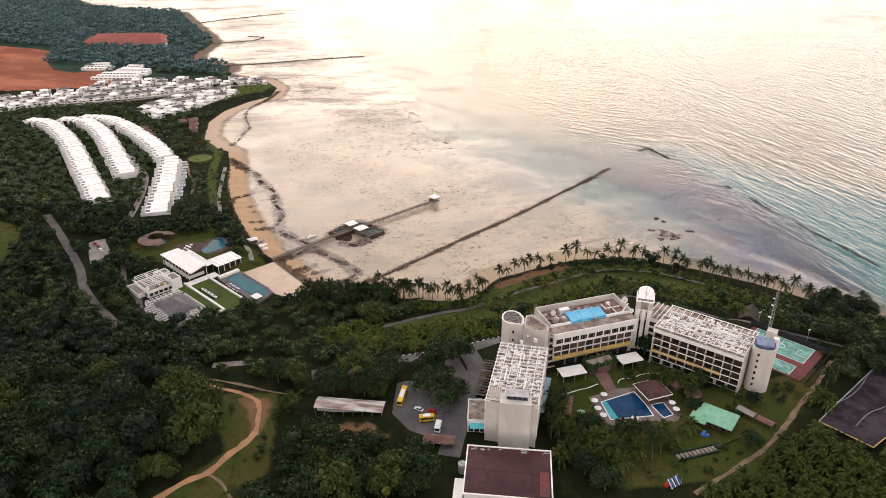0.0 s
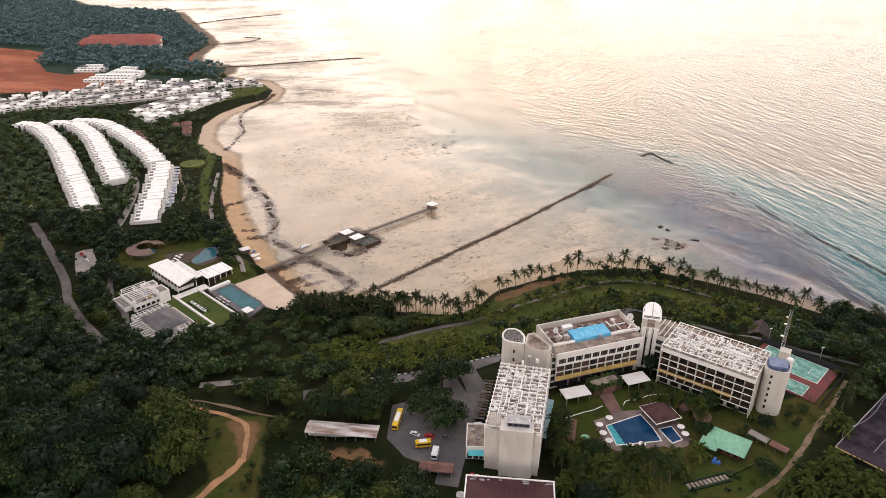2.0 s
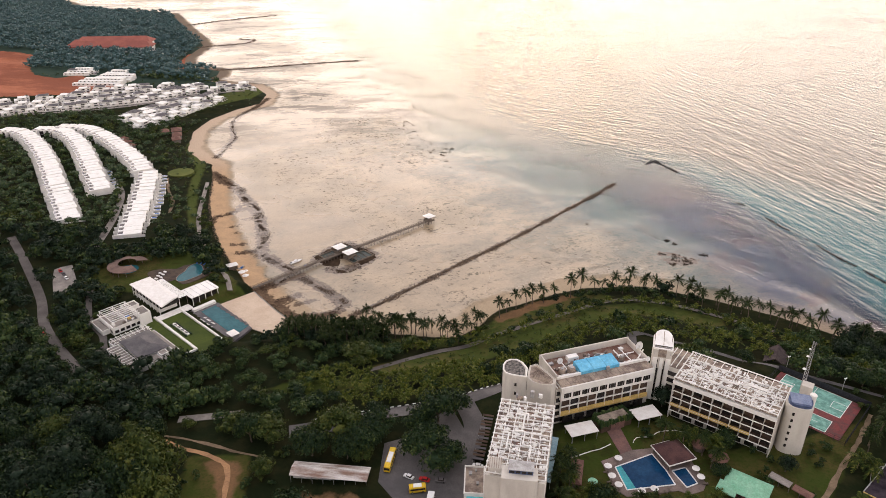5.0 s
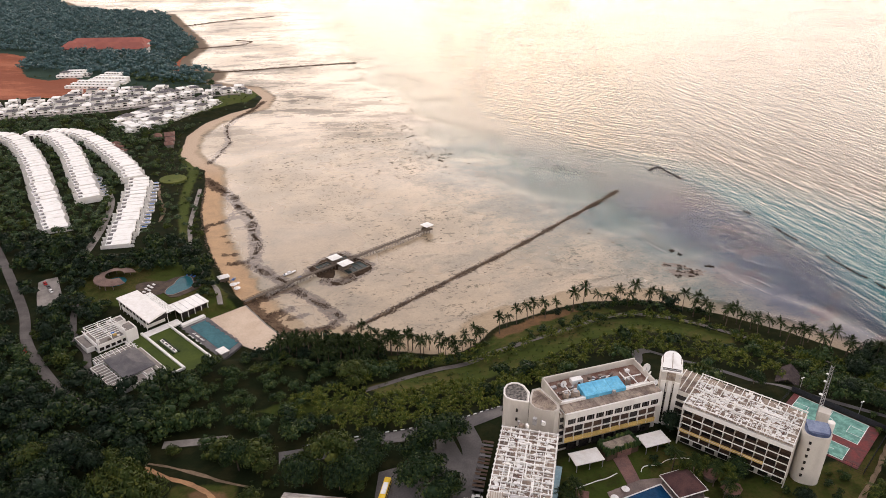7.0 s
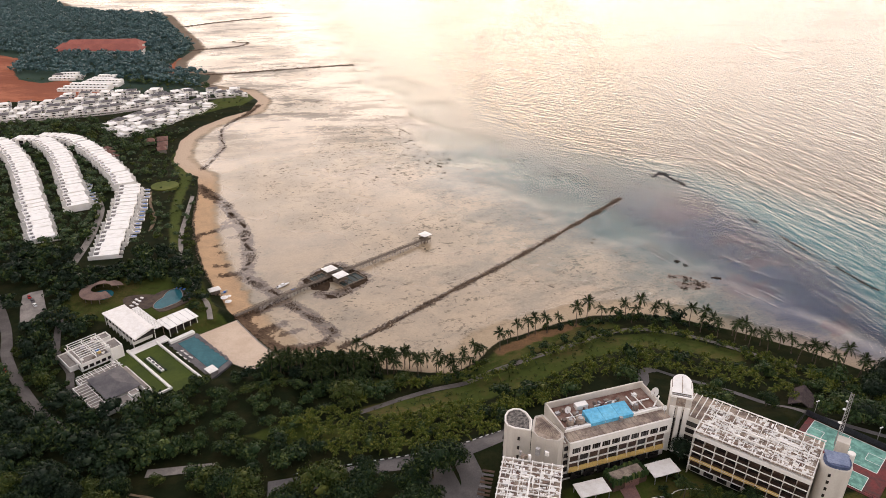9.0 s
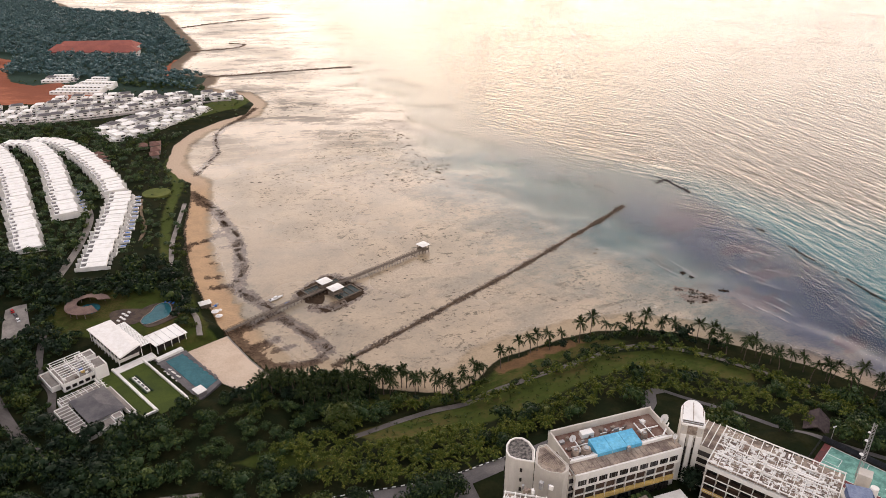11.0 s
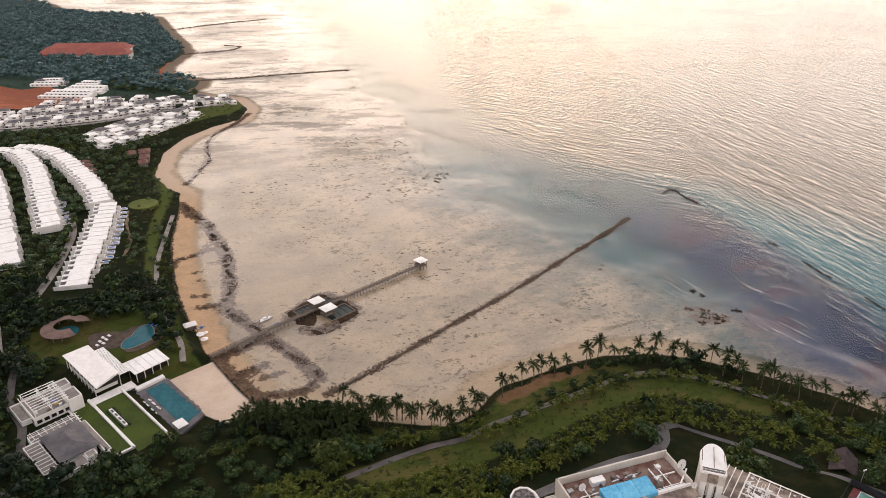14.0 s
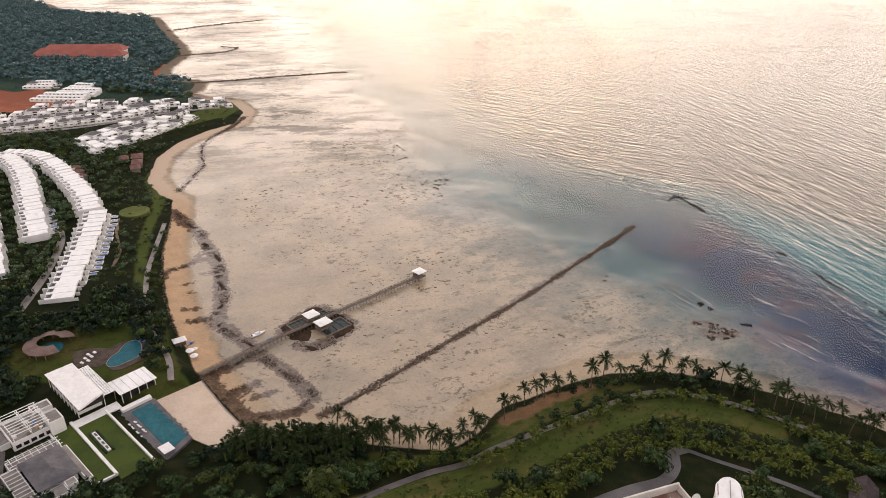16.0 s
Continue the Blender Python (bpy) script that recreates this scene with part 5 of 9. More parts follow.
def west_end():
    """The blank slabs that close the near end of the west wing."""
    e = base("stair_core", 30.2, 215.5, G, -8, "tall blank pale concrete stair core with a glazed blue-grey cap", "tower", "hotel towers")
    bm = B()
    out = [(-6.0, -3.2), (5.8, -3.2), (6.4, -2.6), (6.4, 3.0), (-6.0, 3.0)]
    prism(bm, out, -2, 22.2)
    part("front_slab", bm, CONCRETE, e)
    bm = B()
    box(bm, -8.3, 3.6, -2, 4.5, 5.2, 24.4)
    part("side_slab", bm, CONCRETE, e)
    bm = B()
    for k in range(6):
        box(bm, -10.2 + k * 0.78, 3.6, 22.4, 0.18, 5.0, 0.35)
    part("slab_ribs", bm, DECK, e)
    bm = B()
    box(bm, 0.6, 1.5, 22.204, 8.2, 4.2, 1.8)
    cap = part("cap", bm, NAVY, e, "blue-grey glazed cap")
    for k in range(4):
        bm = B()
        box(bm, -2.4 + k * 2.0, -0.62, 22.6, 1.5, 0.12, 0.9)
        part("cap_window", bm, GLASS, cap)
    bm = B()
    box(bm, 0.6, 1.4, 24.004, 8.8, 4.8, 0.2)
    part("cap_roof", bm, METAL, e)
    for k in range(4):
        bm = B()
        box(bm, 7.3, 4.2, 3.4 + k * 3.4, 1.6, 1.2, 1.7)
        part("end_balcony", bm, YELLOW, e)


west_end()


def annex():
    a = base("annex", 16.0, 228.8, G, -4, "low flat-roofed annex with a turquoise awning beside the drive", "building")
    bm = B()
    box(bm, 0, 0, -0.5, 7.4, 13.5, 6.3)
    part("wall", bm, PAINT, a)
    bm = B()
    box(bm, 0, 0, 5.804, 6.6, 12.7, 0.1)
    part("roof", bm, DECK, a)
    for sx, sy, x, y in ((7.6, 0.3, 0, 6.7), (7.6, 0.3, 0, -6.7), (0.3, 13.1, -3.65, 0), (0.3, 13.1, 3.65, 0)):
        bm = B()
        box(bm, x, y, 5.8, sx, sy, 0.6)
        part("parapet", bm, PAINT, a)
    bm = B()
    vs = [bm.verts.new(v) for v in ((-2.7, -6.86, 4.6), (3.3, -6.86, 4.6), (3.3, -9.0, 3.6), (-2.7, -9.0, 3.6), (-2.7, -6.86, 4.75), (3.3, -6.86, 4.75), (3.3, -9.0, 3.75), (-2.7, -9.0, 3.75))]
    for f in ((3, 2, 1, 0), (4, 5, 6, 7), (0, 1, 5, 4), (1, 2, 6, 5), (2, 3, 7, 6), (3, 0, 4, 7)):
        bm.faces.new([vs[i] for i in f])
    part("awning", bm, TURQ, a, "sloping turquoise awning")
    for k in range(3):
        bm = B()
        box(bm, -2.2 + k * 2.4, -6.8, 0.3, 1.9, 0.12, 2.8)
        part("window", bm, GLASS, a)
    for x, y, s in ((-1.5, 3.0, 1.2), (1.2, -2.0, 0.9), (0.5, 4.5, 0.7)):
        bm = B()
        box(bm, x, y, 5.9, s, s * 1.3, 0.8)
        part("roof_unit", bm, METAL, a)


annex()


def maroon_hall():
    h = base("function_hall", 25.6, 190.5, G, -6.5, "low hall with a dark maroon metal roof and white eaves", "building")
    L_, D, z = 31.5, 24.5, 8.5
    bm = B()
    box(bm, 0, 0, -1, L_ - 0.6, D - 0.6, z + 0.6)
    part("wall", bm, PAINT, h)
    for j in range(2):
        for i in range(2):
            bm = B()
            box(bm, -L_ / 4 + i * L_ / 2, -D / 4 + j * D / 2, z, L_ / 2 - 0.12, D / 2 - 0.12, 0.25)
            part("roof_panel", bm, MAROON, h)
    bm = B()
    for k in range(40):
        box(bm, -L_ / 2 + 0.5 + k * (L_ - 1) / 39, 0, z + 0.254, 0.07, D - 0.6, 0.07)
    part("roof_seams", bm, MAROON, h)
    for x, y, sx, sy in ((0, -D / 2, L_ + 0.6, 0.5), (0, D / 2, L_ + 0.6, 0.5), (-L_ / 2, 0, 0.5, D - 0.5), (L_ / 2, 0, 0.5, D - 0.5)):
        bm = B()
        box(bm, x, y, z - 0.3, sx, sy, 0.9)
        part("eave", bm, PAINT, h)
    bm = B()
    box(bm, L_ / 2 - 2.6, -5.0, z + 0.34, 3.4, 12.0, 0.12)
    part("worn_sheet", bm, COURTR, h, "faded red roof sheet")
    rnd = random.Random(3)
    for k in range(14):
        bm = B()
        box(bm, rnd.uniform(-L_ / 2 + 1, L_ / 2 - 1), D / 2 - rnd.uniform(0.8, 2.0), z + 0.3, rnd.uniform(0.4, 1.6), rnd.uniform(0.2, 0.6), 0.25, rnd.uniform(-10, 10))
        part("roof_scrap", bm, METAL, h)
    bm = B()
    box(bm, -L_ / 2 - 2.2, -6, -0.5, 3.4, 12, 4.2)
    part("side_lean_to", bm, PAINT, h)
    bm = B()
    tube(bm, -L_ / 2 - 1.8, 7.5, -0.5, 1.6, 4.6)
    part("water_tank", bm, METAL, h)


maroon_hall()


def roof_plant():
    z = G + 18.9
    t = base("roof_cover", 70.2, 280.2, z, 18.2, "bright blue ridged cover over the roof tank", "roof cover")
    L_, W = 18.5, 7.0
    for k in range(3):
        bm = B()
        x0 = -L_ / 2 + k * L_ / 3
        prism(bm, [(x0, -W / 2), (x0 + L_ / 3 - 0.12, -W / 2), (x0 + L_ / 3 - 0.12, W / 2), (x0, W / 2)], 0, 2.2, top=lambda x, y: 2.0 + 0.9 * (y + W / 2) / W)
        part("cover_sheet", bm, BLUEROOF, t)
    bm = B()
    box(bm, 3.0, -W / 2 - 0.8, 0, 1.2, 1.0, 2.6)
    part("ladder_box", bm, METAL, t)
    for x, y, s in ((54.8, 275.5, 1.5), (58.8, 276.3, 1.9), (81.9, 284.0, 1.3)):
        c = base("cooling_tower", x, y, z, 12, "round beige cooling tower on the hotel roof", "cooling tower", "cooling towers")
        bm = B()
        tube(bm, 0, 0, 0, s, 2.6, 16, s * 0.86)
        part("body", bm, DECK, c)
        bm = B()
        tube(bm, 0, 0, 2.6, s * 0.5, 0.5, 12)
        part("fan_ring", bm, METAL, c)
    for x, y, zz, s in ((91.3, 290.5, 20.8, 1.9), (92.6, 281.0, 20.5, 1.1), (55.2, 281.7, 19.2, 1.4)):
        d = base("satellite_dish", x, y, G + zz, 200, "white satellite dish on the hotel roof", "satellite dish", "dishes")
        bm = B()
        rings = []
        for j in range(4):
            r = s * j / 3
            rings.append([bm.verts.new((r * math.cos(6.2832 * k / 14), -0.9 + 0.25 * (r / s) ** 2 * s - 0.6 * r * math.sin(6.2832 * k / 14) * 0.5, 1.5 + r * math.sin(6.2832 * k / 14))) for k in range(14)] if j else [bm.verts.new((0, -0.9, 1.5))])
        for k in range(14):
            bm.faces.new((rings[0][0], rings[1][k], rings[1][(k + 1) % 14]))
            for j in (1, 2):
                bm.faces.new((rings[j][k], rings[j + 1][k], rings[j + 1][(k + 1) % 14], rings[j][(k + 1) % 14]))
        part("dish", bm, WHITEP, d)
        bm = B()
        bar(bm, (0, -0.3, -2.0), (0, -0.6, 1.5), 0.16)
        part("post", bm, METAL, d)
    p = base("roof_pipes", 70.5, 282.2, z, 18.2, "white pipes and ducts across the hotel roof", "pipes")
    for a, b, w in (((-20, -4.0, 0.8), (20, -4.0, 0.8), 0.5), ((-20, -3.0, 0.6), (20, -3.0, 0.6), 0.25), ((12, -4, 0.8), (12, 6, 0.8), 0.4), ((-14, -4, 0.8), (-14, 7, 0.8), 0.35), ((15, -4, 1.0), (15, 7, 1.0), 0.3),
                    ((-19, 2, 0.5), (-10, 2, 0.5), 0.4), ((12, 2, 0.6), (20, 2, 0.6), 0.4), ((18, -4, 1.6), (24, 1, 1.6), 0.5), ((-3, 5, 0.5), (8, 5.5, 0.5), 0.3)):
        bm = B()
        bar(bm, a, b, w)
        part("pipe", bm, ROOFWHITE, p)
    rnd = random.Random(8)
    for k in range(26):
        x = rnd.choice((rnd.uniform(-20, -11), rnd.uniform(11, 19), rnd.uniform(-9, 9)))
        y = rnd.uniform(4.5, 7.5) if abs(x) < 10 else rnd.uniform(-2, 7.5)
        bm = B()
        box(bm, x, y, 0, rnd.uniform(0.6, 2.2), rnd.uniform(0.5, 1.6), rnd.uniform(0.4, 1.5), rnd.uniform(0, 20))
        part("plant_unit", bm, rnd.choice((METAL, ROOFWHITE, REDPAVE, DECK)), p)
    bm = B()
    box(bm, -8, 6.5, 0, 5.0, 2.6, 1.9)
    part("plant_room", bm, PAINT, p)


roof_plant()


def lift_tower_top():
    """Ribs down the lift tower's face, its white lid and the open steelwork under it."""
    t = base("tower_frame", 100.4, 288.3, G, -18, "white lid and rusty steel frame on the lift tower", "frame")
    for x in (-2.7, 0.0, 2.7):
        bm = B()
        box(bm, x, -6.75, -1, 1.9 if x else 1.4, 0.6, 23.0)
        part("rib", bm, PAINT, t)
    for x in (-1.25, 1.25):
        bm = B()
        box(bm, x, -6.6, 1, 0.6, 0.3, 15.5)
        part("slot", bm, GLASS, t)
    lid = oval(7.4, 10.5)
    bm = B()
    prism(bm, [(x, y + 1.0) for x, y in lid], 26.75, 27, top=lambda x, y: 27.3 + 0.10 * (y + 6) - 0.045 * x * x)
    lid_ = part("lid", bm, ROOFWHITE, t)
    for x in (-3.6, 0.1, 3.6):
        bm = B()
        bar(bm, (x, -4.3, 27.2 - 0.045 * x * x), (x, 5.0 - abs(x) * 0.5, 28.3 - 0.045 * x * x), 0.22)
        part("lid_seam", bm, DECK, lid_)
    bm = B()
    box(bm, 0, -5.5, 22.5, 3.4, 2.4, 3.8)
    part("hoist_box", bm, DECK, t, "stained hoist box")
    for k in range(5):
        bm = B()
        bar(bm, (-3.9, -6.6 + 0.5 * k, 26.3 + 0.25 * (k % 2)), (3.9, -6.4 + 0.5 * k, 26.5 - 0.2 * (k % 3)), 0.2)
        part("frame_bar", bm, METAL if k % 2 else ROOFWHITE, t)
    for x in (-3.2, -1.0, 1.4, 3.3):
        bm = B()
        bar(bm, (x, -6.9, 24.0), (x + 0.3, -5.0, 27.4), 0.2)
        part("frame_post", bm, METAL, t)


lift_tower_top()


def link_block():
    """The recessed links between the hotel's blocks."""
    for x, y, rz, sx, sy, h in ((107.5, 285.5, -37, 9, 15, 19.0), (51.5, 272.5, 18.2, 5, 12, 18.0), (136.5, 254.8, -37, 3.0, 10, 18.5)):
        b = base("hotel_link", x, y, G, rz, "recessed pale link between hotel blocks with dark openings", "building", "hotel links")
        bm = B()
        box(bm, 0, 0, -1, sx, sy, h + 1)
        part("wall", bm, CONCRETE, b)
        for k in range(5):
            bm = B()
            box(bm, 0, -sy / 2 - 0.01, 1.0 + 3.4 * k, sx * 0.86, 0.2, 2.1)
            part("opening", bm, GLASS, b)
        for k in range(4):
            bm = B()
            box(bm, -sx / 2 + (k + 0.5) * sx / 4, 0, h + 0.3, 0.3, sy, 0.4)
            part("roof_beam", bm, ROOFWHITE, b)
        bm = B()
        box(bm, 0, 0, h + 0.004, sx, sy, 0.2)
        part("roof", bm, DECK, b)


link_block()


def mast():
    m = base("lattice_mast", 150.6, 264.5, G + 22, -30, "tall thin grey lattice radio mast on the stair tower", "mast")
    h, r = 20.0, 0.9
    legs = [(r, 0), (-r / 2, r * 0.87), (-r / 2, -r * 0.87)]
    for k, (x, y) in enumerate(legs):
        bm = B()
        bar(bm, (x, y, -4), (x * 0.7, y * 0.7, h), 0.16)
        part("leg", bm, METAL, m)
    bm = B()
    for j in range(14):
        z = j * h / 14
        for k in range(3):
            a, b = legs[k], legs[(k + 1) % 3]
            f = 1 - 0.3 * j / 14
            bar(bm, (a[0] * f, a[1] * f, z), (b[0] * f, b[1] * f, z + h / 14), 0.1)
    part("bracing", bm, METAL, m)
    for z, s in ((7, 0.8), (13, 0.6), (16.5, 0.5)):
        bm = B()
        tube(bm, -0.9, -0.6, z, s, 0.35, 12, s * 0.6)
        part("antenna", bm, WHITEP, m)
    b = base("mast_house", 150.5, 261.0, G, -36, "pale concrete shaft under the radio mast", "tower")
    bm = B()
    box(bm, 0, 0, -1, 4.2, 4.0, 25.0)
    part("wall", bm, CONCRETE, b)


mast()


SHADENET = surface("dark_shade_net", (0.030, 0.032, 0.040), (0.050, 0.050, 0.058), 0.4, 3.0, 0.9, 0.02)


def court():
    c = base("sports_court", 166.0, 280.0, 18.35, 44.8, "worn mint and red sports court with white lines", "sports court")
    for name, x, y, sx, sy, z, h, mt in (("apron", -2.4, -0.2, 31.0, 35, -0.5, 0.5, COURTR), ("play_area", 4.9, 0.7, 15.6, 28.0, 0.004, 0.03, COURTG), ("play_area", -12.2, -1.4, 9.4, 21.0, 0.004, 0.03, COURTG)):
        bm = B()
        box(bm, -y * 0 + x, y, z, sx, sy, h)
        part(name, bm, mt, c)
    for x, y, sx, sy in ((4.9, 14.7, 15.8, 0.25), (4.9, -13.3, 15.8, 0.25), (-2.9, 0.7, 0.25, 28), (12.7, 0.7, 0.25, 28), (4.9, 0.7, 15.5, 0.2), (4.9, 9.0, 5, 0.2), (4.9, -7.6, 5, 0.2), (2.4, 11.8, 0.2, 5.6), (7.4, 11.8, 0.2, 5.6),
                       (2.4, -10.4, 0.2, 5.6), (7.4, -10.4, 0.2, 5.6), (-16.8, -1.4, 0.2, 21), (-7.6, -1.4, 0.2, 21), (-12.2, 9.0, 9.2, 0.2), (-12.2, -11.8, 9.2, 0.2), (-12.2, -1.4, 9.2, 0.15), (-12.2, -1.4, 0.15, 12)):
        bm = B()
        box(bm, x, y, 0.038, sx, sy, 0.02)
        part("line", bm, WHITEP, c)
    bm = B()
    for k in range(20):
        a0, a1 = 6.2832 * k / 20, 6.2832 * (k + 1) / 20
        bar(bm, (4.9 + 2.2 * math.cos(a0), 0.7 + 2.2 * math.sin(a0), 0.06), (4.9 + 2.2 * math.cos(a1), 0.7 + 2.2 * math.sin(a1), 0.06), 0.18)
    part("centre_ring", bm, WHITEP, c)
    f = base("court_fence", 166.0, 280.0, 18.0, 44.8, "dark wire fence round the sports court", "fence")
    for s, o in (("x", -20.2), ("x", 18.8), ("y", -19.6), ("y", 14.0)):
        n = 9
        for k in range(n + 1):
            bm = B()
            t = -19.6 + 33.6 * k / n if s == "x" else -20.2 + 39 * k / n
            x, y = (t, o) if s == "x" else (o, t)
            bar(bm, (x, y, 0), (x, y, 3.2), 0.14)
            part("post", bm, BLACK, f)
        for z in (0.6, 1.4, 2.2, 3.1):
            bm = B()
            a, b = ((-19.6, o, z), (14.0, o, z)) if s == "x" else ((o, -20.2, z), (o, 18.8, z))
            bar(bm, a, b, 0.07)
            part("rail", bm, BLACK, f)
    for a, b in (((-19.6, -20.2), (14.0, -20.2)), ((14.0, -20.2), (14.0, 18.8))):
        bm = B()
        prism(bm, [a, b, (b[0] + 0.06, b[1] + 0.06), (a[0] + 0.06, a[1] + 0.06)], 0.2, 3.0)
        part("net", bm, SHADENET, f, "dark shade net")
    for x, y in ((-12.0, 20), (15, 16), (15.5, -8)):
        w = pose(166.0, 280.0, 18.0, 0, 0, 44.8) @ Vector((x, y, 0))
        l = base("flood_lamp", w.x, w.y, 18.0, 20, "thin grey lamp post with twin floodlights", "lamp post", "lamp posts")
        bm = B()
        bar(bm, (0, 0, 0), (0, 0, 8.5), 0.16)
        part("pole", bm, METAL, l)
        for s in (-0.5, 0.5):
            bm = B()
            box(bm, s, 0, 8.3, 0.6, 0.35, 0.4)
            part("lamp", bm, WHITEP, l)


court()


def pool_garden():
    P = [(71.2, 240.7), (72.9, 229.0), (91.7, 231.5), (90.4, 239.0), (87.5, 247.8)]
    K = [(92.6, 238.6), (95.6, 230.1), (100.3, 232.1), (98.4, 240.3)]
    d = base("pool_deck", 0, 0, G, 0, "brown paved terrace round the hotel pool", "terrace")
    bm = B()
    prism(bm, [(66.5, 244.1), (68.5, 229.5), (72.1, 225.8), (79.6, 226.4), (91.9, 228.6), (95.7, 226.7), (101.4, 228.6), (103.6, 232.1), (102.0, 244.0), (100, 252), (88.3, 251.2), (80.2, 250.2)], -0.5, 0.22)
    part("paving", bm, DECKPAVE, d)
    bm = B()
    prism(bm, [(72.0, 265), (75.1, 247.9), (80.4, 249.6), (78.4, 266)], -0.5, 0.2)
    part("garden_walk", bm, REDPAVE, d)

    def pool(name, out, deep, label):
        o = base(name, 0, 0, G, 0, label, "pool")
        bm = B()
        prism(bm, out, 0.0, 0.27)
        part("water", bm, deep, o)
        n = len(out)
        for i in range(n):
            (x0, y0), (x1, y1) = out[i], out[(i + 1) % n]
            bm = B()
            bar(bm, (x0, y0, 0.25), (x1, y1, 0.25), 0.42)
            part("coping", bm, WHITEP, o)
        return o
    o = pool("swimming_pool", P, POOLW, "deep blue swimming pool with a pale edge")
    bm = B()
    prism(bm, [(71.2, 240.7), (72.9, 229.0), (76.5, 229.6), (73.6, 241.8)], 0.26, 0.285)
    part("shallow_end", bm, POOLS, o, "turquoise shallow end")
    pool("wading_pool", K, POOLW, "small dark blue wading pool with a white edge")
    v = base("pool_pavilion", 94.7, 245.2, G, 19, "square pavilion with a dark red-brown hipped roof and white eaves", "pavilion")
    bm = B()
    hip(bm, 0, 0, 3.6, 12.2, 11.8, 4.8, 0, 0, mat=0)
    part("roof", bm, PAVROOF, v)
    for x, y, sx, sy in ((0, -5.9, 12.6, 0.35), (0, 5.9, 12.6, 0.35), (-6.1, 0, 0.35, 11.4), (6.1, 0, 0.35, 11.4)):
        bm = B()
        box(bm, x, y, 3.42, sx, sy, 0.45)
        part("eave_board", bm, CANVAS, v)
    for x in (-5, 5):
        for y in (-5, 5):
            bm = B()
            box(bm, x, y, 0, 0.4, 0.4, 3.6)
            part("post", bm, WOOD, v)
    bm = B()
    box(bm, 0, 1, 0.2, 6, 3, 1.1)
    part("bar_counter", bm, WOOD, v)

    um = None
    for k, (x, y) in enumerate(((73.0, 243.8), (68.0, 239.6), (68.4, 234.5), (69.8, 230.0), (77.6, 226.9), (82.6, 227.9), (101.4, 238.0), (101.8, 233.7))):
        if um is None:
            um = base("parasol", x, y, G + 0.2, 0, "round cream canvas parasol beside the pool", "parasol", "parasols")
            bm = B()
            tube(bm, 0, 0, 2.0, 1.55, 0.7, 12, 0.1)
            part("canopy", bm, CANVAS, um)
            bm = B()
            bar(bm, (0, 0, 0), (0, 0, 2.7), 0.09)
            part("pole", bm, WOOD, um)
        else:
            copy_thing(um, pose(x, y, G + 0.2, 0, 0, 30 * k))
    lo = None
    for k, (x, y, r) in enumerate(((72.2, 245.4, 20), (74.4, 246.2, 20), (66.9, 238.0, 100), (67.2, 233.0, 100), (68.2, 231.4, 100), (69.0, 228.4, 120), (76.0, 225.9, 5), (79.2, 226.5, 5), (81.0, 226.6, 5), (84.4, 227.3, 5), (86.8, 228.0, 5), (88.6, 228.6, 5), (102.3, 236.2, 75), (102.8, 234.6, 75), (102.9, 231.6, 75))):
        if lo is None:
            lo = base("sun_lounger", x, y, G + 0.22, r, "dark wooden sun lounger on the pool terrace", "sun lounger", "sun loungers")
            bm = B()
            box(bm, 0, 0.3, 0.3, 0.7, 1.3, 0.12)
            part("seat", bm, WOOD, lo)
            bm = B()
            bar(bm, (0, -0.3, 0.36), (0, -1.0, 0.8), 0.6)
            part("backrest", bm, WOOD, lo)
            bm = B()
            for i in (-0.3, 0.3):
                for j in (-0.2, 0.8):
                    bar(bm, (i, j, 0), (i, j, 0.3), 0.08)
            part("legs", bm, WOOD, lo)
        else:
            copy_thing(lo, pose(x, y, G + 0.22, 0, 0, r))
    for pts in ([(55, 246), (58.7, 247.5), (63.8, 249.7), (67.6, 250.9), (72.5, 253.7)], [(81.8, 254.3), (83.7, 257.2), (89.5, 258.0), (94.3, 260.8), (101.1, 261.6), (104.6, 260.1)]):
        w = base("garden_kerb", 0, 0, G, 0, "low winding cream kerb in the lawn", "kerb", "garden kerbs")
        bm = B()
        line = spline(pts, 1.2)
        for a, b in zip(line[:-1], line[1:]):
            bar(bm, (a.x, a.y, 0.2), (b.x, b.y, 0.2), 0.28)
        part("kerb", bm, CANVAS, w)
    h = base("pool_house", 116.0, 227.6, G, -37, "small red house with a wide mint green roof", "house")
    bm = B()
    box(bm, 0.5, 0.3, -0.3, 12, 8, 3.3)
    part("wall", bm, COURTR, h)
    bm = B()
    hip(bm, 0.5, 0.6, 3.0, 15.5, 11.5, 4.2, 7.5, 0.2, mat=0)
    part("roof", bm, GREENROOF, h)
    bm = B()
    hip(bm, -5.2, -4.6, 2.9, 6.6, 6.0, 2.6, 2.5, 0.2, mat=0)
    part("porch_roof", bm, GREENROOF, h)
    for i in range(4):
        bm = B()
        box(bm, -3.5 + i * 2.8, -3.75, 0.4, 1.4, 0.2, 1.8)
        part("window", bm, GLASS, h)
    for k, (x, y) in enumerate(((108.6, 219.6), (110.2, 219.0), (109.5, 220.9))):
        t = base("blue_tarp", x, y, G, 25 * k, "bright blue covered stack beside the red house", "tarp", "blue tarps")
        bm = B()
        box(bm, 0, 0, 0, 1.6, 1.2, 1.0, taper=0.8)
        part("cover", bm, BLUE, t)
    s = base("garden_shelter", 133.5, 228.6, G, -48, "long low shelter with a brown sheet roof", "shelter")
    for k in range(2):
        bm = B()
        hip(bm, -4.0 + k * 8.4, 0, 2.4, 8.0 - k, 3.6, 0.7, 7.0, 0, mat=0)
        part("roof", bm, BRICKR if k else PAVING, s)
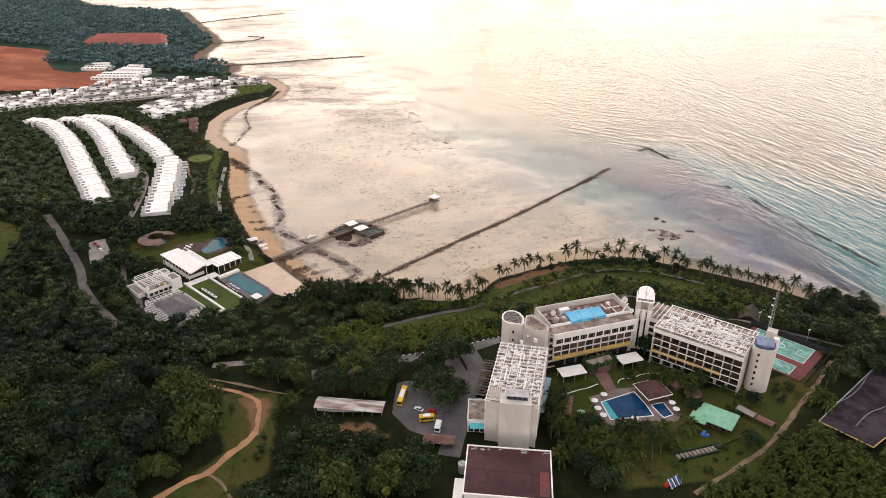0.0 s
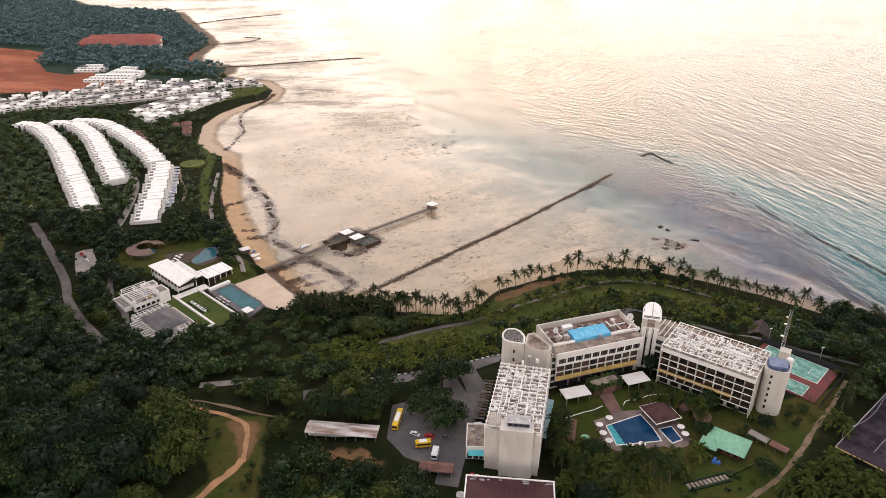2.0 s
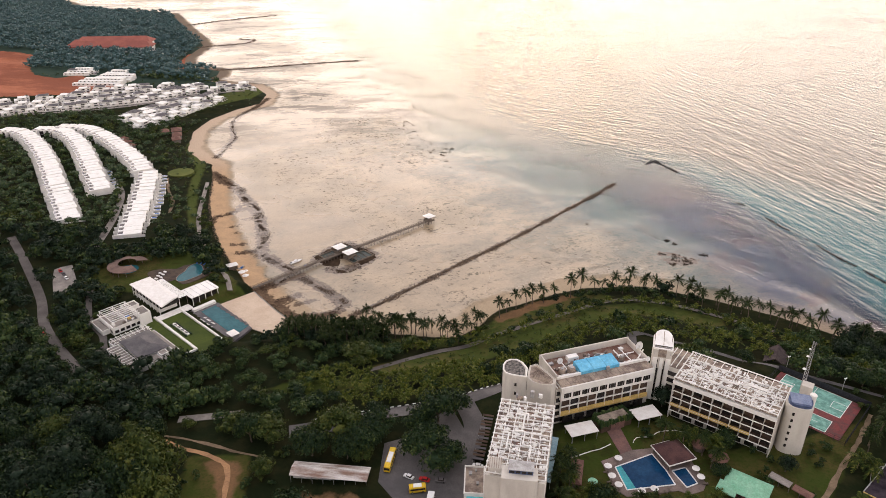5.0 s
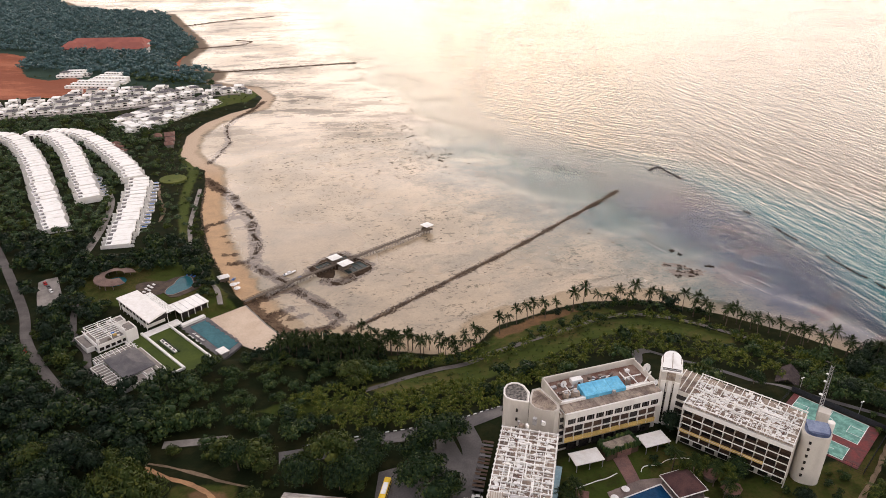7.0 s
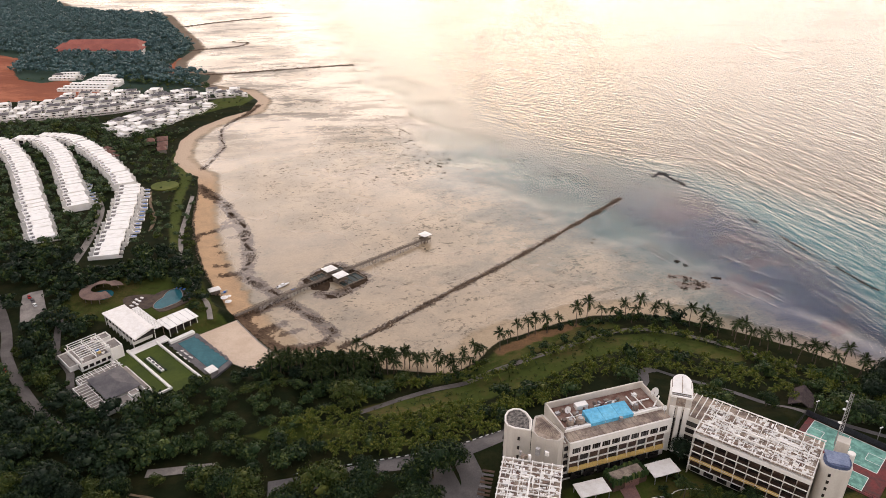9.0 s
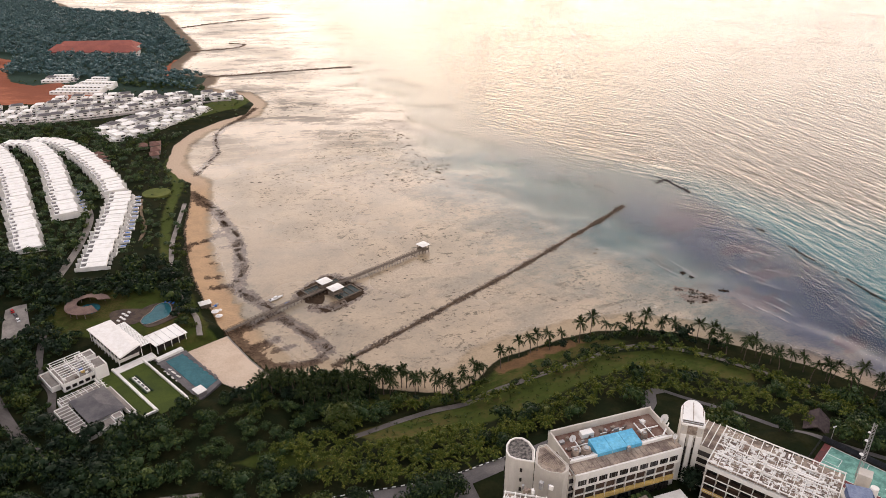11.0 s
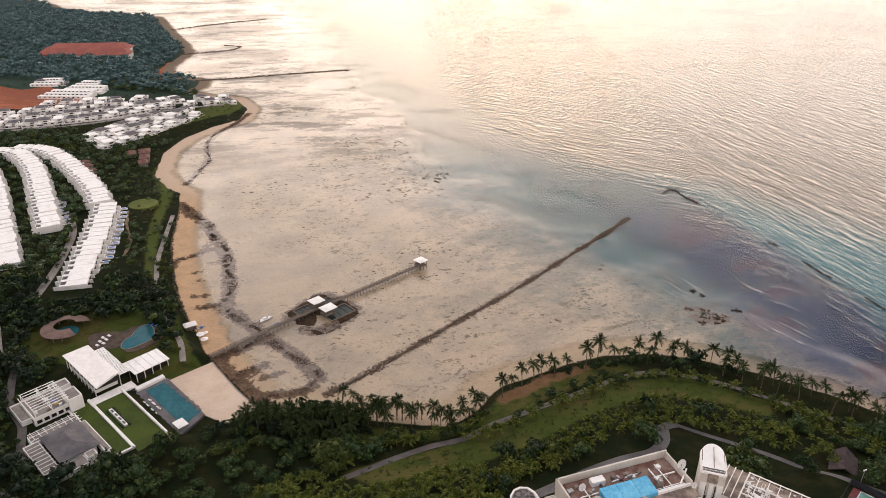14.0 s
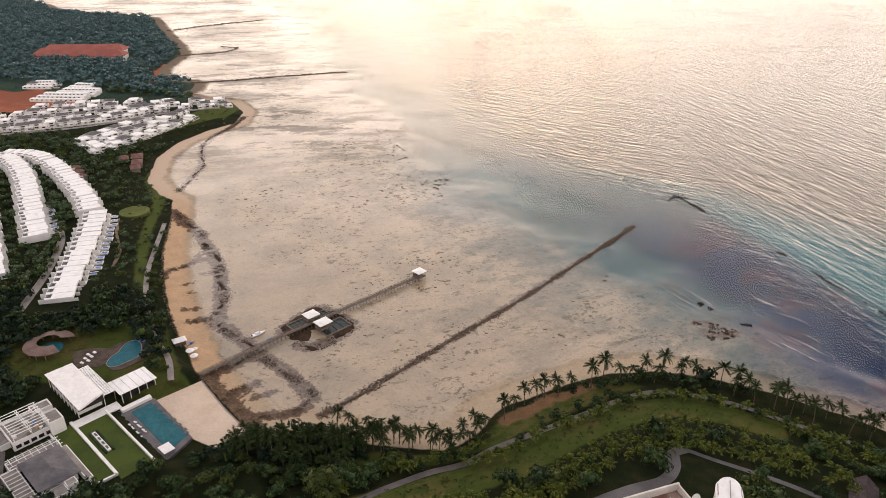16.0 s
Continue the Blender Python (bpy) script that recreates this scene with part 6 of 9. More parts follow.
    for i in range(5):
        for j in (-1, 1):
            bm = B()
            box(bm, -7.6 + i * 3.8, j * 1.4, 0, 0.2, 0.2, 2.4)
            part("post", bm, WOOD, s)
    for x, y, r in ((107.2, 251.0, 3.4), (112.3, 244.0, 4.0)):
        c = base("thatched_kiosk", x, y, G, 20, "round kiosk with a weathered pink-brown roof", "kiosk", "kiosks")
        bm = B()
        tube(bm, 0, 0, 2.5, r, 1.5, 9, 0.3)
        part("roof", bm, BRICKR, c)
        bm = B()
        tube(bm, 0, 0, 0, r * 0.7, 2.5, 9)
        part("wall", bm, WOOD, c)
    for x, y, s in ((60.6, 231.8, 1.9),):
        g = base("green_parasol", x, y, G, 0, "round mint green parasol on the lawn", "parasol")
        bm = B()
        tube(bm, 0, 0, 2.0, s, 0.6, 12, 0.1)
        part("canopy", bm, GREENROOF, g)
        bm = B()
        bar(bm, (0, 0, 0), (0, 0, 2.4), 0.1)
        part("pole", bm, WOOD, g)
    k = base("garden_hut", 55.5, 236.0, G, 75, "long low pink-brown roofed garden hut", "hut")
    bm = B()
    hip(bm, 0, 0, 2.5, 13, 3.6, 1.4, 10, 0.2, mat=0)
    part("roof", bm, BRICKR, k)
    bm = B()
    box(bm, 0, 0, -0.2, 12, 2.8, 2.7)
    part("wall", bm, WOOD, k)
    # entrance: flat white canopies and a planted porch
    for x, y, rz, sx, sy in ((61.3, 258.8, 16, 12.3, 7.0), (90.2, 268.6, 18, 11.5, 7.2)):
        c = base("entrance_canopy", x, y, G, rz, "flat white canopy on posts at the hotel entrance", "canopy", "canopies")
        bm = B()
        box(bm, 0, 0, 3.7, sx, sy, 0.3)
        part("roof", bm, CANVAS, c)
        for i in (-1, 0, 1):
            for j in (-1, 1):
                bm = B()
                box(bm, i * sx * 0.45, j * sy * 0.45, 0, 0.25, 0.25, 3.7)
                part("post", bm, METAL, c)
    q = base("planted_porch", 75.6, 265.9, G, 22, "porch roof planted with a green hedge round bare soil", "porch")
    bm = B()
    box(bm, 0, 0, 0, 15.0, 6.2, 4.4)
    part("wall", bm, ROOM, q)
    bm = B()
    box(bm, 0.5, -3.2, 0, 6.5, 0.5, 3.4)
    part("entrance_front", bm, REDPAVE, q)
    bm = B()
    box(bm, 0, 0, 4.404, 13.2, 4.6, 0.12)
    part("soil", bm, DECK, q)
    for x, y, sx, sy in ((0, -2.9, 15.8, 1.1), (0, 2.9, 15.8, 1.1), (-7.3, 0, 1.1, 4.6), (7.3, 0, 1.1, 4.6)):
        bm = B()
        n = int(max(sx, sy) / 0.6)
        rnd = random.Random(int(x * 3 + y))
        for i in range(n):
            t = (i + 0.5) / n - 0.5
            box(bm, x + (t * sx if sx > sy else 0), y + (t * sy if sy >= sx else 0), 4.35 - rnd.uniform(0.4, 1.8), 0.85, 1.2, rnd.uniform(1.6, 2.6), rnd.uniform(0, 90), taper=0.7)
        part("hedge", bm, LEAFM, q)
    # words cut in the lawn, too worn to read
    w = base("lawn_sign", 102.5, 209.2, G, 16.5, "low hedge lettering on the lawn, too worn to read", "sign")
    for k in range(10):
        bm = B()
        box(bm, -8.1 + k * 1.8, 0, 0, 1.15, 2.4, 0.5)
        part("letter_bar", bm, DECK if k % 2 else PAVING, w)
    for y in (-2.0, 2.0):
        bm = B()
        box(bm, 0, y, 0, 20, 0.7, 0.7, taper=0.85)
        part("hedge", bm, LEAF, w)
    bm = B()
    tube(bm, 10.6, 1.0, 0, 1.7, 0.6, 10)
    part("round_hedge", bm, LEAF, w)
    e = base("hedge_row", 117.5, 215.0, G, 27, "trimmed dark red-green hedge on the lawn", "hedge")
    bm = B()
    for k in range(16):
        box(bm, -6.5 + k * 0.85, 0, 0, 1.0, 0.9, 0.9, k * 17, taper=0.7)
    part("hedge", bm, LEAFB, e)


pool_garden()


def sheet_court():
    c = base("covered_yard", 190.0, 240.0, 18.2, 0, "large yard roofed with stained purple-grey sheeting", "yard roof")
    out = [(160 - 190, 227 - 240), (174 - 190, 211 - 240), (240 - 190, 257 - 240), (225 - 190, 280 - 240), (203 - 190, 263 - 240)]
    bm = B()
    prism(bm, out, -1.2, 0.5)
    part("sheet", bm, SHEET, c)
    for i in range(len(out)):
        (x0, y0), (x1, y1) = out[i], out[(i + 1) % len(out)]
        bm = B()
        bar(bm, (x0, y0, 0.6), (x1, y1, 0.6), 0.35)
        part("edge_wall", bm, YELLOW if i in (0, 1) else METAL, c)
    for pts in ([(-26, -10), (-20, -2), (-12, 1), (-2, 8), (8, 18), (14, 23)], [(-16, -16), (-6, -8), (6, -2), (20, 12)]):
        bm = B()
        line = spline(pts, 1.5)
        for a, b in zip(line[:-1], line[1:]):
            bar(bm, (a.x, a.y, 0.56), (b.x, b.y, 0.56), 0.16)
        part("cable", bm, METAL, c)
    rnd = random.Random(14)
    a, b = Vector((163.5, 224.0)), Vector((174.0, 212.5))
    for k in range(9):
        q = a.lerp(b, k / 8) + Vector((-1.6, -1.2))
        t = base("column_shrub", q.x, q.y, height(q.x, q.y), 0, "slim dark column shrub beside the yard wall", "shrub", "column shrubs")
        v, f = crown(np.random.default_rng(200 + k), 6, 90, 0.16, 0.35, 0.9, 1.9)
        ob = new("crown", mesh_of("crown", v * np.array([0.9, 0.9, 1.5 * rnd.uniform(0.8, 1.2)]), f, LEAFD))
        ob.parent = t


SHEET = surface("stained_purple_grey_sheet", (0.016, 0.012, 0.018), (0.052, 0.042, 0.050), 0.13, 1.0, 0.7, 0.01, spec=0.06)
sheet_court()

f_ = base("play_frame", 88.5, 193.0, G, 30, "blue and red climbing frame with slides on the grass", "playground")
for k in range(6):
    bm = B()
    bar(bm, (-2.4 + k * 0.95, -1.6, 0), (-2.0 + k * 0.95, 1.4, 2.2 - 0.25 * (k % 3)), 0.3)
    part("slide", bm, BLUE if k % 2 else WHITEP, f_)
bm = B()
box(bm, -3.4, 0.6, 0, 1.6, 1.4, 1.4, taper=0.7)
part("play_house", bm, REDP, f_)
for x in (-2.6, 2.6):
    for y in (-1.2, 1.2):
        bm = B()
        bar(bm, (x, y, 0), (x, y, 2.6), 0.18)
        part("post", bm, METAL, f_)

# ---- parking and vehicles ----


def shed(name, x, y, rz, sx, sy, z, mt, label):
    s = base(name, x, y, height(x, y), rz, label, "shed", "sheds")
    for j in (-1, 1):
        bm = B()
        prism(bm, [(-sx / 2, min(0, j * sy / 2)), (sx / 2, min(0, j * sy / 2)), (sx / 2, max(0, j * sy / 2)), (-sx / 2, max(0, j * sy / 2))], z - 0.1, z, top=lambda x_, y_: z + 1.1 - 2.0 * abs(y_) / sy)
        part("roof", bm, mt, s)
    bm = B()
    box(bm, 0, 0.8, -0.6, sx - 1.2, sy - 3.6, z + 0.3)
    part("wall", bm, PAINT, s)
    n = int(sx / 4)
    for i in range(n + 1):
        bm = B()
        box(bm, -sx / 2 + 0.4 + i * (sx - 0.8) / n, -sy / 2 + 0.3, -0.3, 0.18, 0.18, z + 0.1)
        part("post", bm, METAL, s)
    for i in range(n):
        bm = B()
        box(bm, -sx / 2 + 2.2 + i * (sx - 1.5) / n, -sy / 2 + 2.58, 0.8, 2.2, 0.12, 1.3)
        part("window", bm, GLASS, s)
    return s


RUSTY = surface("rust_streaked_white_sheet", (0.70, 0.67, 0.62), (0.24, 0.15, 0.11), 0.16, 2.0, 0.7, 0.02, stretch=(0.4, 2.0, 1, -8))
shed("staff_shed", -38.4, 237.6, -7, 30, 7.6, 3.2, RUSTY, "long low shed with a rust-streaked white sheet roof")
shed("brick_shed", 0.4, 215.0, -9, 13.0, 5.2, 2.8, BRICKR, "low shed with a brown shingle roof beside the yard")
p_ = base("carport", 21.0, 256.0, G, -13, "narrow open carport roofed with brown battens", "carport")
for k in range(14):
    bm = B()
    box(bm, 0, -13 + k * 2.0, 2.6, 4.6, 1.1, 0.12)
    part("roof_batten", bm, ROOM if k % 3 else GREYROOF, p_)
for k in range(5):
    bm = B()
    box(bm, -2.0, -12.5 + k * 6.2, 0, 0.15, 0.15, 2.6)
    part("post", bm, METAL, p_)


def bus(name, x, y, rz, L_, col, label, roof):
    z = height(x, y) + 0.12
    b = base(name, x, y, max(z, G + 0.1) if y < 265 and x > -26 else z, rz, label, "bus", "buses")
    bm = B()
    box(bm, 0, 0, 0.45, 2.5, L_, 2.5, taper=0.97)
    bmesh.ops.bevel(bm, geom=[e for e in bm.edges], offset=0.15, segments=2, affect="EDGES")
    part("body", bm, col, b)
    bm = B()
    box(bm, 0, 0, 2.955, 1.9, L_ * 0.5, 0.18, taper=0.9)
    part("roof_unit", bm, roof, b)
    for s in (-1, 1):
        bm = B()
        box(bm, s * 1.24, 0, 1.6, 0.06, L_ * 0.86, 0.8)
        part("side_window", bm, GLASS, b)
        bm = B()
        box(bm, 0, s * (L_ / 2 - 0.01), 1.5, 2.1, 0.08, 1.0)
        part("windscreen", bm, GLASS, b)
        for y_ in (-L_ * 0.3, L_ * 0.32):
            bm = B()
            tube(bm, 0, 0, 0, 0.48, 0.28, 12)
            bmesh.ops.transform(bm, matrix=pose(s * 1.12 - 0.14, y_, 0.48, 0, 90, 0), verts=bm.verts)
            wheel = part("wheel", bm, BLACK, b)
            bm = B()
            tube(bm, 0, 0, 0, 0.22, 0.30, 10)
            bmesh.ops.transform(bm, matrix=pose(s * 1.13 - 0.15, y_, 0.48, 0, 90, 0), verts=bm.verts)
            part("hub", bm, METAL, wheel)


bus("coach", -16.0, 244.0, -10, 11.6, BUSY, "yellow coach with a white roof panel, parked", WHITEP)
bus("minibus", -5.0, 229.2, 98, 6.4, BUSY, "yellow and white minibus parked under palms", WHITEP)
bus("van", -0.2, 223.8, -10, 5.6, WHITEP, "white van parked in the yard", WHITEP)


def car(x, y, rz, col, label):
    z = max(height(x, y), 0) + 0.14
    c = base("car", x, y, z, rz, label, "car", "cars")
    bm = B()
    box(bm, 0, 0, 0.3, 1.75, 4.3, 0.65, taper=0.95)
    bmesh.ops.bevel(bm, geom=[e for e in bm.edges], offset=0.12, segments=2, affect="EDGES")
    part("body", bm, col, c)
    bm = B()
    box(bm, 0, -0.2, 0.94, 1.55, 2.3, 0.5, taper=0.8)
    part("cabin", bm, GLASS, c)
    bm = B()
    box(bm, 0, -0.2, 1.44, 1.25, 1.7, 0.06, taper=0.95)
    part("roof", bm, col, c)
    for s in (-1, 1):
        for y_ in (-1.3, 1.35):
            bm = B()
            tube(bm, 0, 0, 0, 0.32, 0.22, 10)
            bmesh.ops.transform(bm, matrix=pose(s * 0.82 - 0.11, y_, 0.32, 0, 90, 0), verts=bm.verts)
            wheel = part("wheel", bm, BLACK, c)
            bm = B()
            tube(bm, 0, 0, 0, 0.17, 0.24, 8)
            bmesh.ops.transform(bm, matrix=pose(s * 0.83 - 0.12, y_, 0.32, 0, 90, 0), verts=bm.verts)
            part("hub", bm, METAL, wheel)


for x, y, rz, col, lab in ((18.2, 245.0, 78, BLACK, "dark parked car under the carport edge"), (18.0, 241.5, 78, WHITEP, "white parked car beside the carport"), (19.2, 248.5, 78, GREYROOF, "grey parked car beside the carport"),
                           (-8.5, 236.0, 60, WHITEP, "white parked car under the trees"), (-2.5, 234.5, 70, REDP, "red parked car under the trees"), (3.5, 234.0, 80, GREYROOF, "grey parked car under the trees"),
                           (-232, 420, 40, REDP, "red parked car in the club car park"), (-228, 416, 40, GREYROOF, "dark parked car in the club car park"), (-224, 411, 40, WHITEP, "white parked car in the club car park"), (-205, 347, 40, REDP, "red car parked by the road"), (-193, 332, 42, GREYROOF, "grey car parked by the road")):
    car(x, y, rz, col, lab)
k_ = base("striped_kerb", 0, 0, 0, 0, "black and white striped kerb along the road", "kerb")
line = spline([(-52, 274), (-33, 278), (-20, 280.3), (-8.5, 282), (6, 285), (19, 290), (30, 297.5), (42, 306)], 1.5)
zs = heights([tuple(q) for q in line])
for i in range(len(line) - 1):
    bm = B()
    a, b = line[i], line[i + 1]
    bar(bm, (a.x, a.y, zs[i] + 0.2), (b.x, b.y, zs[i + 1] + 0.2), 0.34)
    part("kerb_stone", bm, WHITEP if i % 2 else BLACK, k_)
for x, y, r, mt, lab in ((13.9, 211.6, 1.1, REDP, "round red parasol by the annex"), (15.6, 210.8, 1.2, CANVAS, "round white parasol by the annex"), (17.3, 210.0, 1.1, REDP, "round red parasol by the hall")):
    u = base("parasol", x, y, G, 0, lab, "parasol", "parasols")
    bm = B()
    tube(bm, 0, 0, 2.0, r, 0.6, 12, 0.1)
    part("canopy", bm, mt, u)
    bm = B()
    bar(bm, (0, 0, 0), (0, 0, 2.4), 0.1)
    part("pole", bm, WOOD, u)
s_ = base("side_canopy", 46.4, 241.8, G, -16, "long narrow pale blue canopy along the hotel wing", "canopy")
bm = B()
box(bm, 0, 0, 3.6, 2.6, 25, 0.2)
part("roof", bm, surface("pale_blue_sheet", (0.22, 0.36, 0.42), (0.30, 0.42, 0.46), 0.3, 1.5, 0.5, 0.0), s_)
for k in range(6):
    bm = B()
    box(bm, 1.1, -12 + k * 4.8, 0, 0.15, 0.15, 3.6)
    part("post", bm, METAL, s_)
OLDTHATCH = surface("dark_old_thatch", (0.045, 0.034, 0.036), (0.075, 0.058, 0.055), 0.6, 4.0, 0.95, 0.05)
for x0, y0, rz0 in ((167.5, 316.0, 60), (213.0, 307.0, 20), (249.5, 347.0, 35)):
    h_ = base("peaked_shelter", x0, y0, height(x0, y0), rz0, "dark thatched shelter with an upswept peaked roof", "shelter", "peaked shelters")
    for s in (-1, 1):
        bm = B()
        vs = [bm.verts.new(v) for v in ((-7, 0, 5.8), (0, 0, 4.8), (7, 0, 5.8), (6, s * 5, 2.2), (-6, s * 5, 2.2), (-7, 0, 5.4), (0, 0, 4.4), (7, 0, 5.4), (6, s * 5, 1.8), (-6, s * 5, 1.8))]
        for f in ((0, 1, 4), (1, 3, 4), (1, 2, 3), (5, 9, 6), (6, 9, 8), (6, 8, 7), (3, 8, 9, 4), (2, 7, 8, 3), (0, 4, 9, 5)):
            bm.faces.new([vs[i] for i in f])
        part("roof", bm, OLDTHATCH, h_)
    for x in (-4.5, 4.5):
        for y in (-3.5, 3.5):
            bm = B()
            box(bm, x, y, -0.5, 0.3, 0.3, 3.8)
            part("post", bm, WOOD, h_)

# ---- beach club ----
CLUB = pose(-140, 365, 0, 0, 0, -43)


def at(lx, ly):
    v = CLUB @ Vector((lx, ly, 0))
    return v.x, v.y


def club_thing(name, lx, ly, z, label, category, group=""):
    x, y = at(lx, ly)
    return base(name, x, y, z, -43, label, category, group)


def beach_club():
    C = 8.0
    h = club_thing("club_hall", -28, 1.6, C, "white club hall with a broad pale sheet roof over open sides", "building")
    bm = B()
    prism(bm, [(-19.5, -6.3), (19, -6.3), (16, 2), (14.5, 6.3), (-19.5, 6.3)], 6.2, 6.6, top=lambda x, y: 6.7 + 0.9 * (6.3 - abs(y)) / 6.3)
    part("roof", bm, CANVAS, h)
    bm = B()
    box(bm, -2, 0, -0.5, 30, 10.5, 4.0)
    part("wall", bm, PAINT, h)
    bm = B()
    box(bm, -1, 0, 3.504, 33, 11.4, 2.4)
    part("glazing", bm, GLASS, h)
    for i in range(9):
        for j in (-1, 1):
            bm = B()
            box(bm, -17 + i * 4.0, j * 5.9, -0.5, 0.3, 0.3, 7.0)
            part("column", bm, PAINT, h)
    p = club_thing("pergola", -27.5, 10.3, C, "white slatted pergola roof beside the club hall", "pergola")
    for i in range(27):
        bm = B()
        box(bm, -14 + i * 1.08, 0, 5.4, 0.75, 5.0, 0.14)
        part("slat", bm, ROOFWHITE, p)
    for j in (-2.2, 0, 2.2):
        bm = B()
        box(bm, 0, j, 5.1, 29, 0.2, 0.28)
        part("beam", bm, WOOD, p)
    for i in range(5):
        bm = B()
        box(bm, -14 + i * 7, 2.2, -0.3, 0.3, 0.3, 5.4)
        part("post", bm, WOOD, p)
    f = club_thing("club_bar", -16.8, 22.5, 7.0, "flat pale-roofed open bar building over the pool", "building")
    bm = B()
    box(bm, 0, 0, 4.6, 13.0, 17.8, 0.35)
    part("roof", bm, ROOFWHITE, f)
    bm = B()
    box(bm, 0, 0, -1, 10.5, 15, 5.6)
    part("wall", bm, GLASS, f)
    for i in (-1, 1):
        for j in range(5):
            bm = B()
            box(bm, i * 5.9, -8 + j * 4, -1, 0.3, 0.3, 5.6)
            part("column", bm, PAINT, f)
    for k in range(5):
        bm = B()
        box(bm, 0, -7 + k * 3.5, 4.95, 12.6, 0.12, 0.1)
        part("roof_seam", bm, METAL, f)
    w = club_thing("club_wing", -19.5, -20.5, C, "white two-storey club wing with roof terraces and pergolas", "building")
    for x, y, sx, sy, z, n in ((0, -3, 17, 16, 4.4, "wall"), (6, 6.5, 9, 6, 7.2, "wall"), (-7.5, 6, 6, 8, 5.4, "wall"), (-3, -12.5, 15, 5, 2.8, "wall")):
        bm = B()
        box(bm, x, y, -0.6, sx, sy, z)
        part(n, bm, PAINT, w)
        bm = B()
        box(bm, x, y, z - 0.596, sx - 0.9, sy - 0.9, 0.08)
        part("roof", bm, PAVING, w)
        for s in (-1, 1):
            bm = B()
            box(bm, x, y + s * (sy / 2 - 0.15), z - 0.6, sx, 0.3, 0.7)
            part("parapet", bm, PAINT, w)
            bm = B()
            box(bm, x + s * (sx / 2 - 0.15), y, z - 0.6, 0.3, sy - 0.6, 0.7)
            part("parapet", bm, PAINT, w)
    for i in range(9):
        bm = B()
        box(bm, -8.3 + i * 2.1, -3, 7.6, 0.22, 15, 0.3)
        part("pergola_beam", bm, ROOFWHITE, w)
    for i in range(3):
        bm = B()
        box(bm, 0, -10 + i * 7, 7.35, 17.4, 0.24, 0.25)
        part("pergola_beam", bm, ROOFWHITE, w)
        for j in (-1, 1):
            bm = B()
            box(bm, j * 8.4, -10 + i * 7, 3.8, 0.3, 0.3, 3.6)
            part("pergola_post", bm, ROOFWHITE, w)
    for x, y, mt in ((2, 0, BLUE), (4.2, 0, YELLOW), (-2, 1, METAL), (-5, 3, METAL), (-6, -4, METAL), (1, -7, METAL)):
        bm = B()
        box(bm, x, y, 3.9, 1.7, 1.5, 0.9)
        part("terrace_unit", bm, mt, w)
    rnd = random.Random(12)
    for k in range(14):   # tables, beds and screens under the frames
        bm = B()
        box(bm, rnd.uniform(-7.5, 7.5), rnd.uniform(-10, 4), 3.88, rnd.uniform(0.8, 2.2), rnd.uniform(0.6, 1.6), rnd.uniform(0.3, 1.2), rnd.choice((0, 90)))
        part("roof_furniture", bm, rnd.choice((CANVAS, WOOD, GREYROOF, METAL)), w)
    for y_, z_ in ((-11.0, 5.6), (3.6, 5.6), (-3.5, 6.4)):
        bm = B()
        bar(bm, (-9.5, y_, z_), (9.5, y_, z_), 0.3)
        part("frame_rail", bm, ROOFWHITE, w)
    for i in range(5):
        bm = B()
        box(bm, -6.5 + i * 3.2, -11.05, 1.0, 2.3, 0.14, 1.6)
        part("window", bm, GLASS, w)
        bm = B()
        box(bm, 8.55, -9 + i * 3.0, 1.0, 0.14, 2.1, 1.6)
        part("window", bm, GLASS, w)
    g = club_thing("club_house", 14.0, -26.5, C, "club house with a slate grey hipped roof among white terraces", "building")
    bm = B()
    box(bm, 0, 0, -0.8, 20, 13.5, 4.6)
    part("wall", bm, PAINT, g)
    bm = B()
    hip(bm, 0, 0, 3.8, 21.5, 15, 3.0, 8, 0.5, mat=0)
    part("roof", bm, GREYROOF, g)
    for x, y, sx, sy, z in ((-14, -1, 6, 20, 3.6), (1, -11.5, 26, 6, 3.2), (14, -6, 6, 14, 3.4), (3, 9.2, 26, 2.6, 3.8), (14.0, 3.0, 4, 4, 4.8)):
        bm = B()
        box(bm, x, y, -0.8, sx, sy, z)
        part("terrace", bm, PAINT, g)
        bm = B()
        box(bm, x, y, z - 0.796, sx - 0.7, sy - 0.7, 0.06)
        part("terrace_floor", bm, PAVING, g)
    for i in range(8):
        bm = B()
        box(bm, -14, -9.5 + i * 2.6, 3.9, 6.4, 0.2, 0.24)
        part("pergola_beam", bm, ROOFWHITE, g)
    for i in range(3):
        bm = B()
        box(bm, -16.6 + i * 2.6, -0.5, 3.65, 0.2, 20.5, 0.24)
        part("pergola_beam", bm, ROOFWHITE, g)
    for i in range(10):
        bm = B()
        box(bm, -10 + i * 2.5, -11.5, 3.2, 0.18, 6.4, 0.22)
        part("pergola_beam", bm, ROOFWHITE, g)
    for x, y in ((-12.9, 8), (-15, -10.4), (-11.2, -10.4), (-17, 8)):
        bm = B()
        box(bm, x, y, -0.5, 0.25, 0.25, 4.4)
        part("pergola_post", bm, ROOFWHITE, g)
    slab("lawn", [at(-12.5, -17), at(32, -17.5), at(32.5, -9.2), at(-11, -9.2)], C - 0.6, C + 0.25, LAWN, "narrow mown lawn beside the club house", "lawn")
    slab("lawn", [at(-6.5, -7.3), at(37, -8.5), at(37, 4.8), at(-8, 5.0)], C - 0.6, C + 0.25, LAWN, "mown club lawn inside white walls", "lawn")
